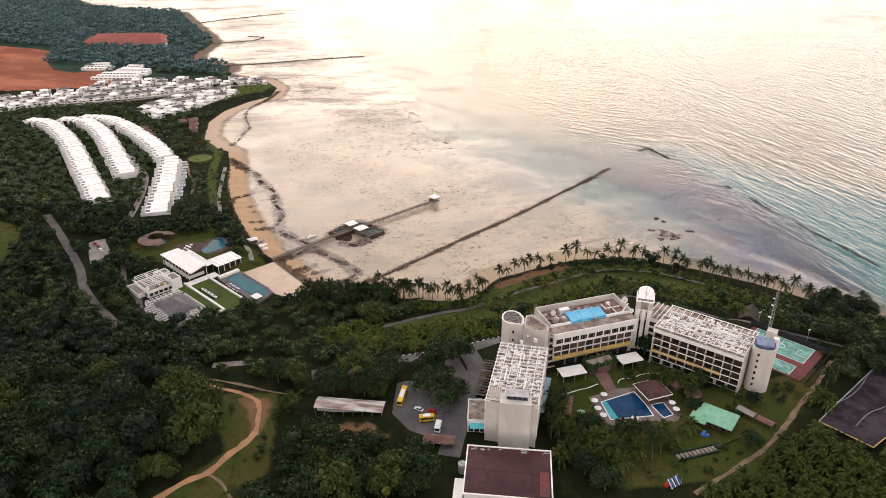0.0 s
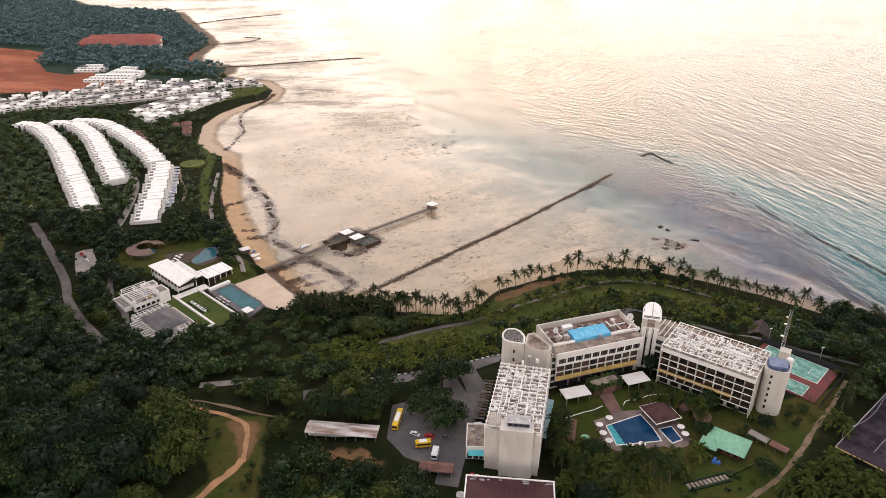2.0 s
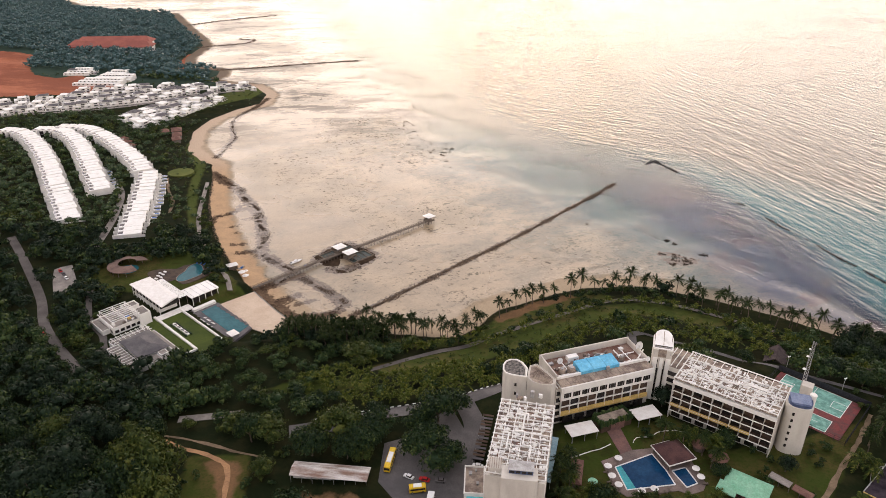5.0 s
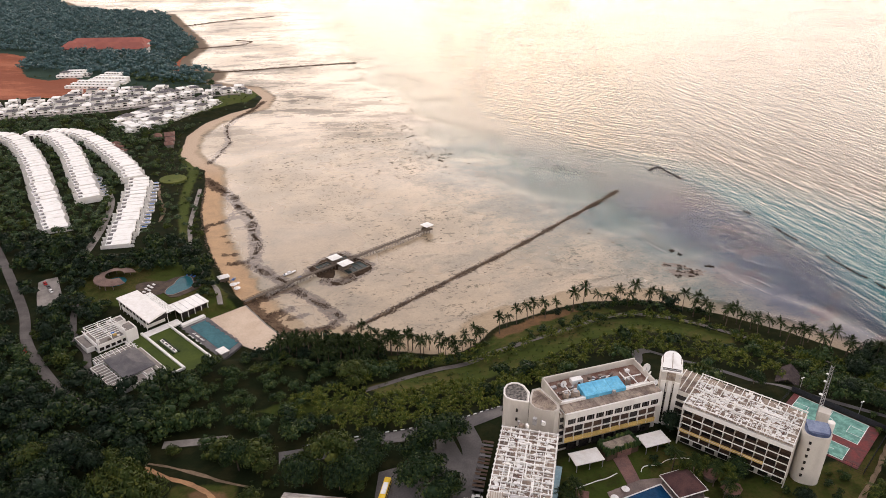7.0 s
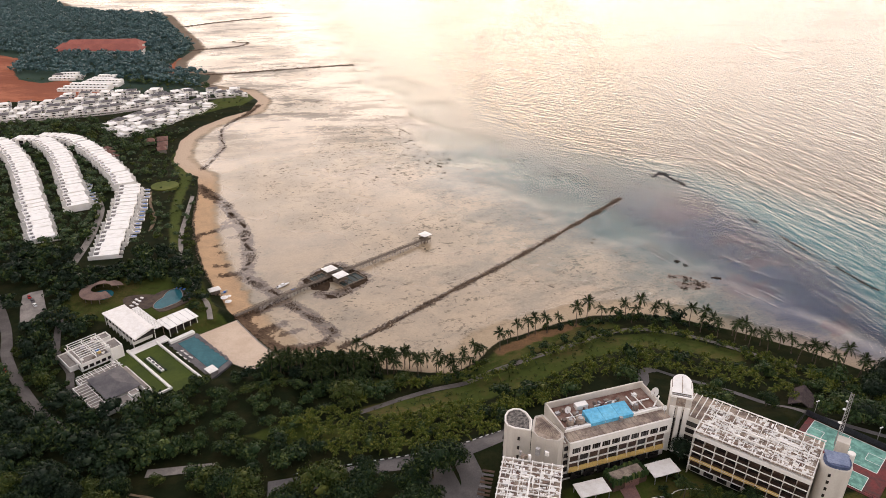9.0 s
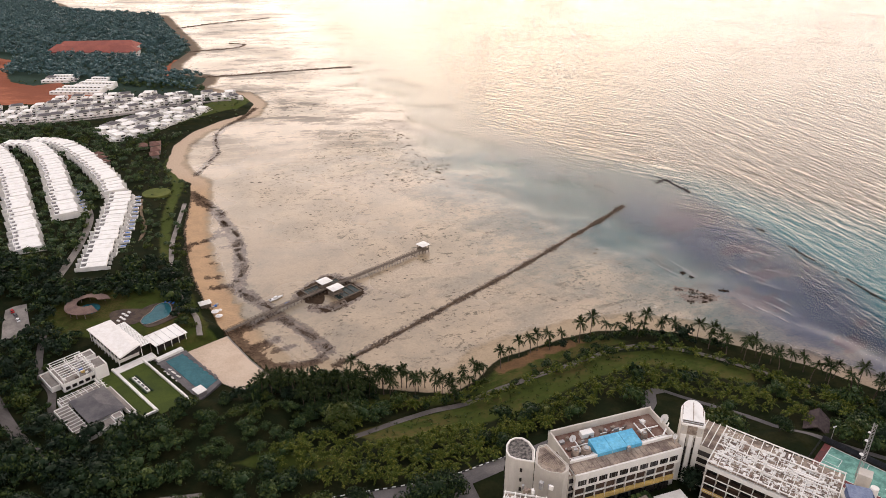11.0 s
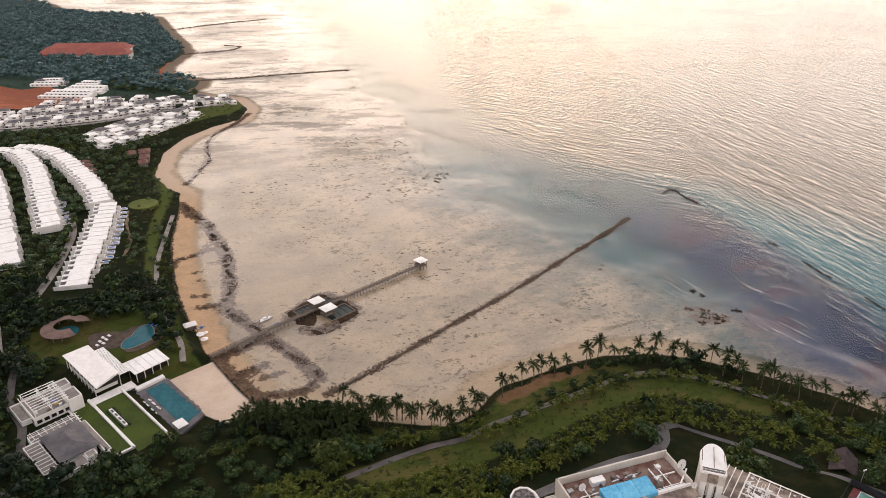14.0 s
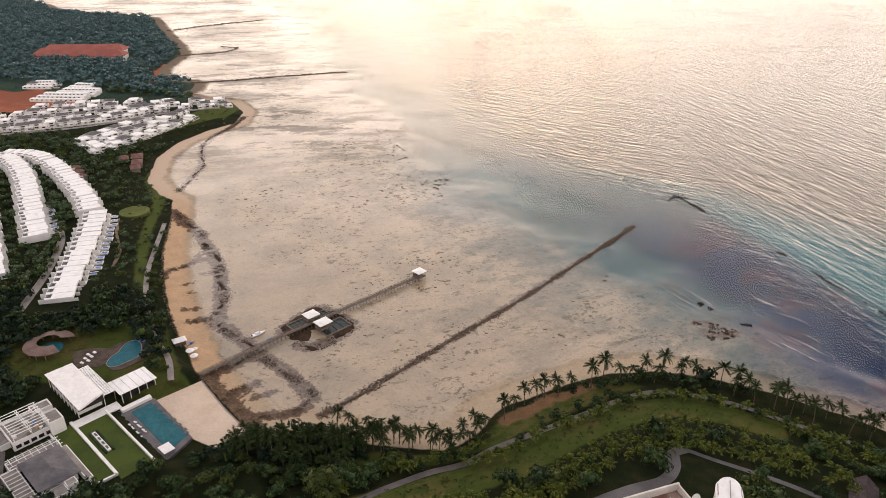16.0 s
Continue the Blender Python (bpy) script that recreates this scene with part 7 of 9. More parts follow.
    for x0, y0, x1, y1, wd, hh in ((-12, -8.3, 34, -8.6, 1.2, 1.0), (-9, 5.6, 38, 5.3, 0.8, 1.3), (-13, -17.6, 32, -18.1, 0.7, 1.0), (32.8, -18, 33.4, -8.6, 0.9, 1.0)):
        a, b = at(x0, y0), at(x1, y1)
        m = club_thing("garden_wall", 0, 0, 0, "low white garden wall along the lawn", "wall", "garden walls")
        m.matrix_world = pose(0, 0, 0)
        n = 8
        for k in range(n):
            bm = B()
            p0 = Vector(a).lerp(Vector(b), k / n); p1 = Vector(a).lerp(Vector(b), (k + 1) / n - 0.004)
            d = (p1 - p0)
            box(bm, (p0.x + p1.x) / 2, (p0.y + p1.y) / 2, C - 0.3, d.length, wd, hh + 0.3, math.degrees(math.atan2(d.y, d.x)))
            part("wall_panel", bm, PAINT, m)
    s = club_thing("planter_bench", 10, -4.5, C + 0.25, "long pale planter with a dark hedge round it on the lawn", "planter")
    bm = B()
    for k in range(26):
        for j in (-1.5, 1.5):
            box(bm, -8 + k * 0.64, j, 0, 0.9, 0.8, 0.8, k * 23, taper=0.7)
    part("hedge", bm, LEAF, s)
    bm = B()
    box(bm, 0, 0, 0, 15.5, 1.5, 0.8)
    part("bench", bm, PAINT, s)
    for k in range(4):
        bm = B()
        box(bm, -5.5 + k * 3.7, 0, 0.804, 2.4, 0.9, 0.1)
        part("bed", bm, GREYROOF, s)
    slab("terrace_walk", [at(-12, -9), at(-6.5, -9), at(-6.5, 12), at(-12, 12)], C - 0.6, C + 0.3, CANVAS, "pale stone walk between hall and lawn", "paving")
    # pool, deck, sand terrace
    slab("pool_deck", [at(-8, 6.1), at(39, 5.9), at(37, 14.2), at(33.5, 24), at(-4, 26)], 4.0, 6.3, GREYROOF, "dark timber pool deck", "deck")
    po = club_thing("club_pool", 0, 0, 0, "long teal swimming pool beside the sand terrace", "pool")
    po.matrix_world = pose(0, 0, 0)
    bm = B()
    prism(bm, [at(-2, 14), at(34, 13.2), at(30.5, 23.6), at(-2, 23.4)], 5.5, 6.42)
    part("water", bm, POOLT, po)
    for k in range(13):
        bm = B()
        x, y = at(0 + k * 2.4, 24.4 if k % 2 else 23.8)
        box(bm, x, y, 6.2, 1.7, 1.7, 0.35, -43)
        part("stepping_pad", bm, GREYROOF, po)
    wb = club_thing("pool_wall", -5.4, 18, 6, "broad low white wall at the head of the pool", "wall")
    bm = B()
    box(bm, 0, 0, -0.5, 2.6, 14, 2.2)
    part("wall", bm, PAINT, wb)
    ht = club_thing("pool_hut", 34.5, 12.0, 6.3, "small white canopy hut beside the pool", "hut")
    bm = B()
    hip(bm, 0, 0, 2.6, 5.6, 4.6, 0.5, 2, 0.1)
    part("roof", bm, CANVAS, ht)
    for i in (-1, 1):
        for j in (-1, 1):
            bm = B()
            box(bm, i * 2.3, j * 1.9, 0, 0.2, 0.2, 2.6)
            part("post", bm, WOOD, ht)
    slab("sand_terrace", [at(-3, 26.2), at(33.5, 24.2), at(45.5, 27.5), at(46, 43.0), at(25, 44.6), at(-1, 48.4)], 1.0, 5.35, SAND, "raised terrace of pale raked sand", "terrace")
    tw = club_thing("terrace_edge", 0, 0, 0, "low stone edge of the sand terrace", "kerb")
    tw.matrix_world = pose(0, 0, 0)
    bm = B()
    for a, b in ((at(-1, 48.4), at(25, 44.6)), (at(25, 44.6), at(46, 43.0)), (at(46, 43), at(45.5, 27.5))):
        bar(bm, (a[0], a[1], 5.3), (b[0], b[1], 5.3), 0.6)
    part("edge", bm, PAVING, tw)
    lo = None
    for k in range(16):
        x, y = at(6 + (k % 8) * 1.5, 9.2 + (k // 8) * 2.6)
        if lo is None:
            lo = base("pool_lounger", x, y, 6.3, 47, "white cushioned sun lounger on the deck", "sun lounger", "pool loungers")
            bm = B()
            box(bm, 0, 0.2, 0.25, 0.7, 1.4, 0.15)
            part("cushion", bm, CANVAS, lo)
            bm = B()
            bar(bm, (0, -0.5, 0.33), (0, -1.1, 0.75), 0.6)
            part("backrest", bm, CANVAS, lo)
            bm = B()
            box(bm, 0, 0.1, 0, 0.55, 1.2, 0.25)
            part("frame", bm, WOOD, lo)
        elif k % 3:
            copy_thing(lo, pose(x, y, 6.3, 0, 0, 47 + 4 * (k % 3)))
    # the heart-shaped pool and the round pavilion behind the hall
    slab("paving", [(-166 + (11 + 2.2 * math.sin(3 * q)) * math.cos(q), 417 + (10 + 1.6 * math.cos(2 * q)) * math.sin(q)) for q in [6.2832 * k / 26 for k in range(26)]], 7.0, 8.15, THATCH, "dark round paved terrace beside the curved pool", "paving")
    slab("paving", [(-151 + (10.5 + 1.6 * math.cos(2 * q)) * math.cos(q), 420 + (13 + 1.2 * math.sin(3 * q)) * math.sin(q)) for q in [6.2832 * k / 26 for k in range(26)]], 7.0, 8.2, THATCH, "dark paved rim of the curved pool", "paving")
    hp = base("heart_pool", 0, 0, 8.0, 0, "curved teal pool with loungers round it", "pool")
    bm = B()
    out = []
    for k in range(36):
        a = 6.2832 * k / 36
        r = 9.0 + 1.6 * math.cos(2 * (a - 1.2)) + 1.3 * math.cos(3 * a + 0.6)
        out.append((-151 + r * math.cos(a) * 0.80, 420 + r * math.sin(a) * 1.10))
    prism(bm, out, -0.5, 0.26)
    part("water", bm, POOLT, hp)
    for i in range(36):
        bm = B()
        a, b = out[i], out[(i + 1) % 36]
        bar(bm, (a[0], a[1], 0.26), (b[0], b[1], 0.26), 0.35)
        part("coping", bm, PAVING, hp)
    for k in range(7):
        a = 0.1 + k * 0.25
        c = base("blue_lounger", -151 + 10.4 * math.cos(a), 420 + 12.6 * math.sin(a), 8.2, math.degrees(a) + 90, "blue cushioned lounger by the curved pool", "sun lounger", "blue loungers")
        bm = B()
        box(bm, 0, 0, 0, 0.8, 1.9, 0.4)
        part("cushion", bm, BLUE, c)
    for k in range(6):
        c = base("white_lounger", -170 + 1.2 * (k % 2) * 2, 412 + k * 1.8, 8.15, 60, "white daybed on the dark terrace", "daybed", "daybeds")
        bm = B()
        box(bm, 0, 0, 0, 1.2, 2.0, 0.5)
        part("mattress", bm, CANVAS, c)
    r = base("ring_pavilion", -192, 425, 8.0, 0, "curved pavilion with a broad pink-brown ring roof", "pavilion")
    n = 22
    for k in range(n):
        a0, a1 = radians(30 + 290 * k / n), radians(30 + 290 * (k + 1) / n - 0.3)
        bm = B()
        ring = [(12.0, 3.4), (12.0, 3.7), (5.4, 5.0), (5.4, 4.7)]
        vs = [[bm.verts.new((q * math.cos(a), q * math.sin(a), z)) for q, z in ring] for a in (a0, a1)]
        for i in range(4):
            bm.faces.new((vs[0][i], vs[1][i], vs[1][(i + 1) % 4], vs[0][(i + 1) % 4]))
        bm.faces.new(list(reversed(vs[0]))); bm.faces.new(vs[1])
        part("roof_sheet", bm, RINGROOF, r)
    for k in range(10):
        a = radians(60 + 25 * k)
        bm = B()
        tube(bm, 10.5 * math.cos(a), 10.5 * math.sin(a), -0.5, 0.25, 4.3, 8)
        part("column", bm, WOOD, r)
    bm = B()
    tube(bm, 0, 0, -0.5, 6.0, 0.8, 24)
    part("floor", bm, POOLT, r)
    t = base("beach_hut", -131, 438.5, height(-131, 438.5), 32, "small beach hut with a white sheet roof and dark sides", "hut")
    bm = B()
    hip(bm, 0, 0, 2.6, 6.4, 4.6, 1.3, 4.0, 0.3)
    part("roof", bm, CANVAS, t)
    bm = B()
    box(bm, 0, 0, -0.5, 5.6, 3.8, 3.1)
    part("wall", bm, WOOD, t)
    for k in range(3):
        bm = B()
        box(bm, 3.6 + 1.3 * k, -3.2 + 0.5 * k, -0.3, 1.6, 1.0, 1.1 + 0.2 * k, 20 * k)
        part("crate", bm, BLUE if k == 1 else METAL, t)
    for x, y, r_ in ((-122.5, 429.5, 2.3), (-119.0, 425.0, 2.1), (-120.5, 431.5, 1.5)):
        u = base("beach_parasol", x, y, height(x, y), 0, "round white parasol on the beach sand", "parasol", "beach parasols")
        bm = B()
        tube(bm, 0, 0, 2.2, r_, 0.8, 12, 0.1)
        part("canopy", bm, CANVAS, u)
        bm = B()
        bar(bm, (0, 0, -0.3), (0, 0, 2.9), 0.1)
        part("pole", bm, METAL, u)
    for x, y, rz, L_, mt, lab in ((-91.5, 449, -48, 9.0, WHITEP, "white motor boat lying on the wet sand"), (-83, 443.5, -60, 5.0, BLUE, "small blue boat beside the pier")):
        b = base("boat", x, y, 0.25, rz, lab, "boat", "boats")
        bm = B()
        n = 9
        rings = []
        for k in range(n):
            s = k / (n - 1)
            wd = 0.14 * L_ * (1 - max(0, (s - 0.45) / 0.55) ** 2) * (0.92 if s == 0 else 1) + 0.02
            y_ = (s - 0.5) * L_
            rings.append([bm.verts.new((sx * wd * q, y_, z_ + 0.25 * s * s)) for sx, q, z_ in ((-1, 1.0, 0.95), (-1, 0.75, 0.3), (0, 0, 0.0), (1, 0.75, 0.3), (1, 1.0, 0.95))])
        for a, c in zip(rings[:-1], rings[1:]):
            for i in range(4):
                bm.faces.new((a[i], a[i + 1], c[i + 1], c[i]))
            bm.faces.new((a[4], a[0], c[0], c[4]))
        bm.faces.new(rings[0]); bm.faces.new(list(reversed(rings[-1])))
        part("hull", bm, mt, b)
        if L_ > 6:
            bm = B()
            box(bm, 0, -0.4, 1.0, 1.7, 2.6, 1.0, taper=0.8)
            part("cabin", bm, WHITEP, b)
            bm = B()
            box(bm, 0, 0.75, 1.35, 1.35, 0.5, 0.5)
            part("windscreen", bm, GLASS, b)
            bm = B()
            box(bm, 0, -3.9, 0.9, 1.0, 0.6, 0.7)
            part("motor", bm, BLACK, b)


RINGROOF = surface("pink_brown_ring_roof", (0.20, 0.135, 0.11), (0.14, 0.095, 0.08), 0.2, 2.0, 0.85, 0.02)
beach_club()

# ---- white terraces ----


def terrace_house(with_pool):
    """One house of a row: open to the sea on its -y side, fins and tall glass on the other."""
    u = base("terrace_house", 0, 0, 0, 0, "white flat-roofed terrace house with dark windows and a blue plunge pool" if with_pool else "white flat-roofed terrace house with tall fin walls and dark glass", "house", "terraces")
    W, D, h = 6.8, 15.5, 7.2
    bm = B()
    box(bm, 0, 0, -4, W - 0.04, D, h + 4)
    part("wall", bm, PAINT, u)
    bm = B()
    box(bm, 0, 0.1, h + 0.004, W - 0.06, D - 0.3, 0.22)
    part("roof", bm, ROOFWHITE, u)
    bm = B()
    box(bm, -W / 2 + 0.14, 0, h + 0.22, 0.16, D + 0.2, 0.05)
    part("fire_wall", bm, ROOFWHITE, u)
    bm = B()   # fin wall on the landward side
    box(bm, -W / 2 + 0.3, D / 2 + 1.5, -4, 0.4, 3.0, h + 4.25)
    part("fin_wall", bm, PAINT, u)
    bm = B()
    box(bm, 0.25, D / 2 + 0.02, 0.2, W - 0.9, 0.2, h - 1.0)
    part("landward_glazing", bm, GLASS, u)
    bm = B()
    box(bm, 0.3, D / 2 + 1.2, 3.4, W - 0.7, 2.2, 0.25)
    part("landing", bm, GREYROOF, u)
    bm = B()
    box(bm, 0.5, D / 2 - 1.9, h + 0.228, 4.0, 3.0, 0.12)
    light = part("roof_light", bm, GREYROOF if with_pool else PALEROOF, u)
    bm = B()
    box(bm, 0.5, D / 2 - 2.3, h + 0.352, 2.6, 1.6, 0.08)
    part("roof_glass", bm, GLASS, light)
    for k in range(2):
        bm = B()
        box(bm, 0.1, -D / 2 - 0.01, 0.6 + 3.3 * k, 5.4, 0.16, 2.4)
        part("window", bm, GLASS, u)
    bm = B()
    box(bm, 0, -D / 2 - 1.1, 3.1, W - 0.5, 2.2, 0.3)
    part("balcony", bm, PAINT, u)
    bm = B()
    box(bm, -W / 2 + 0.3, -D / 2 - 1.2, -4, 0.35, 2.4, h + 3.2)
    part("side_wall", bm, PAINT, u)
    if with_pool:
        bm = B()
        box(bm, -0.3, -D / 2 - 4.6, -3, W - 1.6, 5.0, 5.4)
        deck = part("terrace", bm, PAINT, u)
        bm = B()
        box(bm, -0.3, -D / 2 - 4.9, 2.404, 3.4, 3.4, 0.06)
        part("plunge_pool", bm, BLUE, deck, "bright blue plunge pool")
        bm = B()
        box(bm, -W / 2 + 0.65, -D / 2 - 4.6, 1.5, 0.3, 5.0, 1.9)
        part("pool_wall", bm, PAINT, u)
    return u


PALEROOF = surface("pale_grey_roof", (0.42, 0.41, 0.41), (0.30, 0.295, 0.30), 0.2, 2.0, 0.8, 0.01)
PALEPAVE = surface("pale_concrete", (0.50, 0.47, 0.43), (0.38, 0.355, 0.32), 0.15, 1.5, 0.9, 0.01)
HOUSES = [terrace_house(False), terrace_house(True)]
first = [True, True]


def terrace_row(pts, pools, flip, seed):
    rnd = random.Random(seed)
    line = spline(pts, 6.9)
    nor = normals(line)
    for i, (q, n) in enumerate(zip(line, nor)):
        a = math.degrees(math.atan2(n.y, n.x)) + (90 if flip else -90)
        k = 1 if i > len(line) * pools else 0
        z = 3.5 + 0.22 * ((i // 3) % 2)
        stagger = 0.55 * (i % 3) - 0.55 + rnd.uniform(-0.2, 0.2)
        m = pose(q.x + n.x * stagger, q.y + n.y * stagger, z, 0, 0, a)
        if first[k]:
            first[k] = False
            HOUSES[k].matrix_world = m
        else:
            copy_thing(HOUSES[k], m)


terrace_row([(-437, 726), (-414, 716), (-379, 676), (-344, 626), (-309, 570), (-284, 531), (-266, 501)], 2.0, True, 1)
terrace_row([(-404, 729), (-380, 724), (-346, 687), (-311, 632), (-284, 586), (-268, 560)], 0.66, True, 2)
terrace_row([(-385, 738), (-360, 733), (-335, 713), (-299, 672), (-269, 633), (-252, 606)], 2.0, True, 3)
terrace_row([(-243, 597), (-232, 558), (-221, 515), (-211, 474)], -1.0, True, 4)
ribbon("road", [(-270, 590), (-252, 560), (-240, 520), (-230, 478), (-226, 455)], 5.0, PAVING, "narrow grey lane between the terraces")

# ---- villas on the point ----


def villa(kind):
    v = base("villa", 0, 0, 0, 0, "white two-storey villa with a dark grey roof" if kind else "white cubic villa with flat roofs and dark glass", "house", "villas")
    rnd = random.Random(40 + kind)
    blocks = ((0, 0, 9, 9, 5.6), (5.5, -2.5, 6, 8, 3.2), (-4.5, 3.5, 5, 7, 4.4)) if kind else ((0, 0, 8, 9.5, 5.4), (-5.0, -2.0, 5, 9, 3.0), (3.5, 4.5, 6, 5, 4.4))
    for i, (x, y, sx, sy, h) in enumerate(blocks):
        bm = B()
        box(bm, x, y, -2, sx, sy, h + 2)
        part("wall", bm, PAINT, v)
        bm = B()
        if kind and i == 0:
            hip(bm, x, y, h, sx, sy, 1.6, 2.5, 0.4)
            part("roof", bm, PALEROOF if i else GREYROOF, v)
        else:
            box(bm, x, y, h + 0.004, sx - 0.6, sy - 0.6, 0.15)
            part("roof", bm, PALEROOF if i == 2 else ROOFWHITE, v)
        for k in range(1 if h < 5 else 2):
            bm = B()
            box(bm, x + 0.12 * sx, y - sy / 2 - 0.02, 0.9 + 2.5 * k, sx * 0.36, 0.2, 1.2)
            part("window", bm, GLASS, v)
            bm = B()
            box(bm, x + sx / 2 + 0.02, y, 0.8 + 2.5 * k, 0.2, sy * 0.35, 1.3)
            part("window", bm, GLASS, v)
    bm = B()
    box(bm, 0, -7.6, -2, 13, 0.25, 2.7)
    part("garden_wall", bm, PAINT, v)
    bm = B()
    box(bm, -7.2, -1.0, -2, 0.3, 13.4, 4.6)
    part("side_wall", bm, PAINT, v)
    bm = B()
    box(bm, 0, -2.0, -2.5, 14.0, 15.5, 2.62)
    part("paved_plot", bm, PALEPAVE, v)
    bm = B()
    box(bm, 1.0, -5.8, -1.6, 10, 2.6, 1.75)
    part("terrace", bm, BRICKR if kind else PAVING, v)
    bm = B()
    box(bm, -4.2 if kind else 4.6, -5.0, 2.4, 4.4, 3.2, 0.2)
    part("car_port_roof", bm, ROOFWHITE if kind else PALEROOF, v)
    bm = B()
    box(bm, -4.2 if kind else 4.6, -3.4, -0.5, 4.0, 0.2, 3.0)
    part("car_port_wall", bm, GREYROOF, v)
    return v


VILLAS = [villa(0), villa(1)]
placed = [False, False]


def villas(pts, step, seed, turn=0):
    rnd = random.Random(seed)
    line = spline(pts, step)
    nor = normals(line)
    for q, n in zip(line, nor):
        k = rnd.randrange(2)
        s = rnd.uniform(1.05, 1.3)
        m = pose(q.x + rnd.uniform(-1.5, 1.5), q.y + rnd.uniform(-1.5, 1.5), height(q.x, q.y) - 0.2, 0, 0, math.degrees(math.atan2(n.y, n.x)) - 90 + turn + rnd.uniform(-4, 4)) @ Matrix.Diagonal((s, s, s * 0.78, 1))
        if not placed[k]:
            placed[k] = True
            VILLAS[k].matrix_world = m
        else:
            copy_thing(VILLAS[k], m).matrix_basis = m


villas([(-540, 770), (-503, 786), (-467, 815), (-421, 829), (-374, 850), (-340, 872), (-318, 890)], 12.5, 1)
villas([(-530, 792), (-480, 835), (-430, 850), (-380, 871), (-345, 893), (-318, 908)], 14.0, 2)
villas([(-336, 783), (-312, 760)], 11.5, 3, 90)
villas([(-322, 800), (-300, 772)], 12.0, 4, 90)
villas([(-300, 785), (-283, 815), (-268, 848), (-262, 868)], 12.5, 5)
villas([(-318, 806), (-300, 828), (-284, 860), (-276, 884)], 12.5, 6)
villas([(-334, 800), (-318, 838), (-302, 866)], 13.0, 7)
villas([(-302, 905), (-280, 912), (-258, 918), (-240, 930)], 13.0, 8)
villas([(-300, 925), (-275, 936), (-250, 943)], 14.0, 9)
villas([(-440, 905), (-400, 915), (-370, 925), (-345, 930)], 14.0, 10)
villas([(-500, 1005), (-475, 1008)], 14.0, 11)
villas([(-540, 815), (-490, 858), (-450, 872), (-400, 890), (-360, 908)], 17.0, 12)
villas([(-330, 912), (-305, 930)], 14.0, 13)


def apartment(x, y, rz, L_):
    a = base("apartment_block", x, y, height(x, y), rz, "long white stepped apartment block on bare earth", "building", "apartment blocks")
    for k, (d, h) in enumerate(((0, 3.4), (7, 5.2), (14, 7.0))):
        bm = B()
        box(bm, 2.5 * k, d, -2, L_ - 5 * k, 7.0, h + 2)
        part("wall", bm, PAINT, a)
        bm = B()
        box(bm, 2.5 * k, d, h + 0.004, L_ - 5 * k - 0.5, 6.4, 0.15)
        part("roof", bm, ROOFWHITE, a)
        n = int(L_ / 6)
        for i in range(n):
            bm = B()
            box(bm, 2.5 * k - L_ / 2 + 2.5 * k + 3.4 + i * (L_ - 5 * k - 5) / n, d - 3.52, h - 1.5, 2.2, 0.2, 1.0)
            part("window", bm, GLASS, a)


apartment(-436, 935, -2, 62)
apartment(-428, 958, -2, 54)
apartment(-436, 984, -3, 34)
apartment(-490, 996, 4, 34)
ribbon("road", [(-545, 785), (-495, 820), (-450, 840), (-400, 858), (-360, 878), (-330, 898)], 12.0, PALEPAVE, "pale paved street between white villas")
ribbon("road", [(-330, 790), (-308, 812), (-292, 845), (-284, 875)], 10.0, PALEPAVE, "pale paved lane between white villas")
ribbon("road", [(-520, 770), (-470, 798), (-420, 812), (-370, 832), (-336, 856), (-310, 880), (-280, 898), (-240, 912)], 6.0, PAVING, "grey estate road between the villas")
w_ = base("estate_wall", 0, 0, 0, 0, "white boundary wall round the villa estate", "wall")
ep = [(-351, 795), (-334, 773), (-316, 750), (-300, 772), (-283, 800), (-272, 826), (-262, 850)]
for a, b in zip(ep[:-1], ep[1:]):
    bm = B()
    bar(bm, (a[0], a[1], height(*a) + 0.6), (b[0], b[1], height(*b) + 0.6), 1.8)
    part("wall_panel", bm, PAINT, w_)


def red_building():
    r = base("tile_roofed_hall", -522, 1197, height(-522, 1197), 6, "large complex with broad red tiled roofs among trees", "building")
    for x, y, sx, sy, z, rg in ((0, 8, 118, 34, 11, 100), (-6, -18, 104, 24, 8, 90), (-52, -8, 26, 44, 9, 8), (46, -20, 40, 30, 8, 22)):
        bm = B()
        box(bm, x, y, -4, sx - 4, sy - 4, z + 4)
        part("wall", bm, PAINT, r)
        bm = B()
        hip(bm, x, y, z, sx, sy, 8.5, rg, 1.0, thick=0.4)
        part("roof", bm, REDTILE, r)
    for k in range(16):
        bm = B()
        box(bm, -50 + k * 6.4, -28.1, 2.5, 3.6, 0.3, 2.6)
        part("window", bm, GLASS, r)


red_building()
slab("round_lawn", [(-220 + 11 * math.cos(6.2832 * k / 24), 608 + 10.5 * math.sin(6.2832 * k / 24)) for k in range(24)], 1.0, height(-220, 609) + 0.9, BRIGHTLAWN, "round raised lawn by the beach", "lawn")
for x, y, s, rz in ((-262, 722, 9, 20), (-268, 738, 10, 20), (-258, 708, 8, 25), (-276, 728, 8, 20), (-300, 690, 7, -30), (-306, 700, 7, -30), (-292, 678, 7, -30)):
    c = base("brown_cottage", x, y, height(x, y), rz, "small cottage with a brown shingle roof in the trees", "house", "cottages")
    bm = B()
    hip(bm, 0, 0, 3.0, s, s * 1.4, 2.6, 1.5, 0.4)
    part("roof", bm, BRICKR, c)
    bm = B()
    box(bm, 0, 0, -1.5, s - 1, s * 1.4 - 1, 4.6)
    part("wall", bm, PAVING, c)

# ---- trees ----


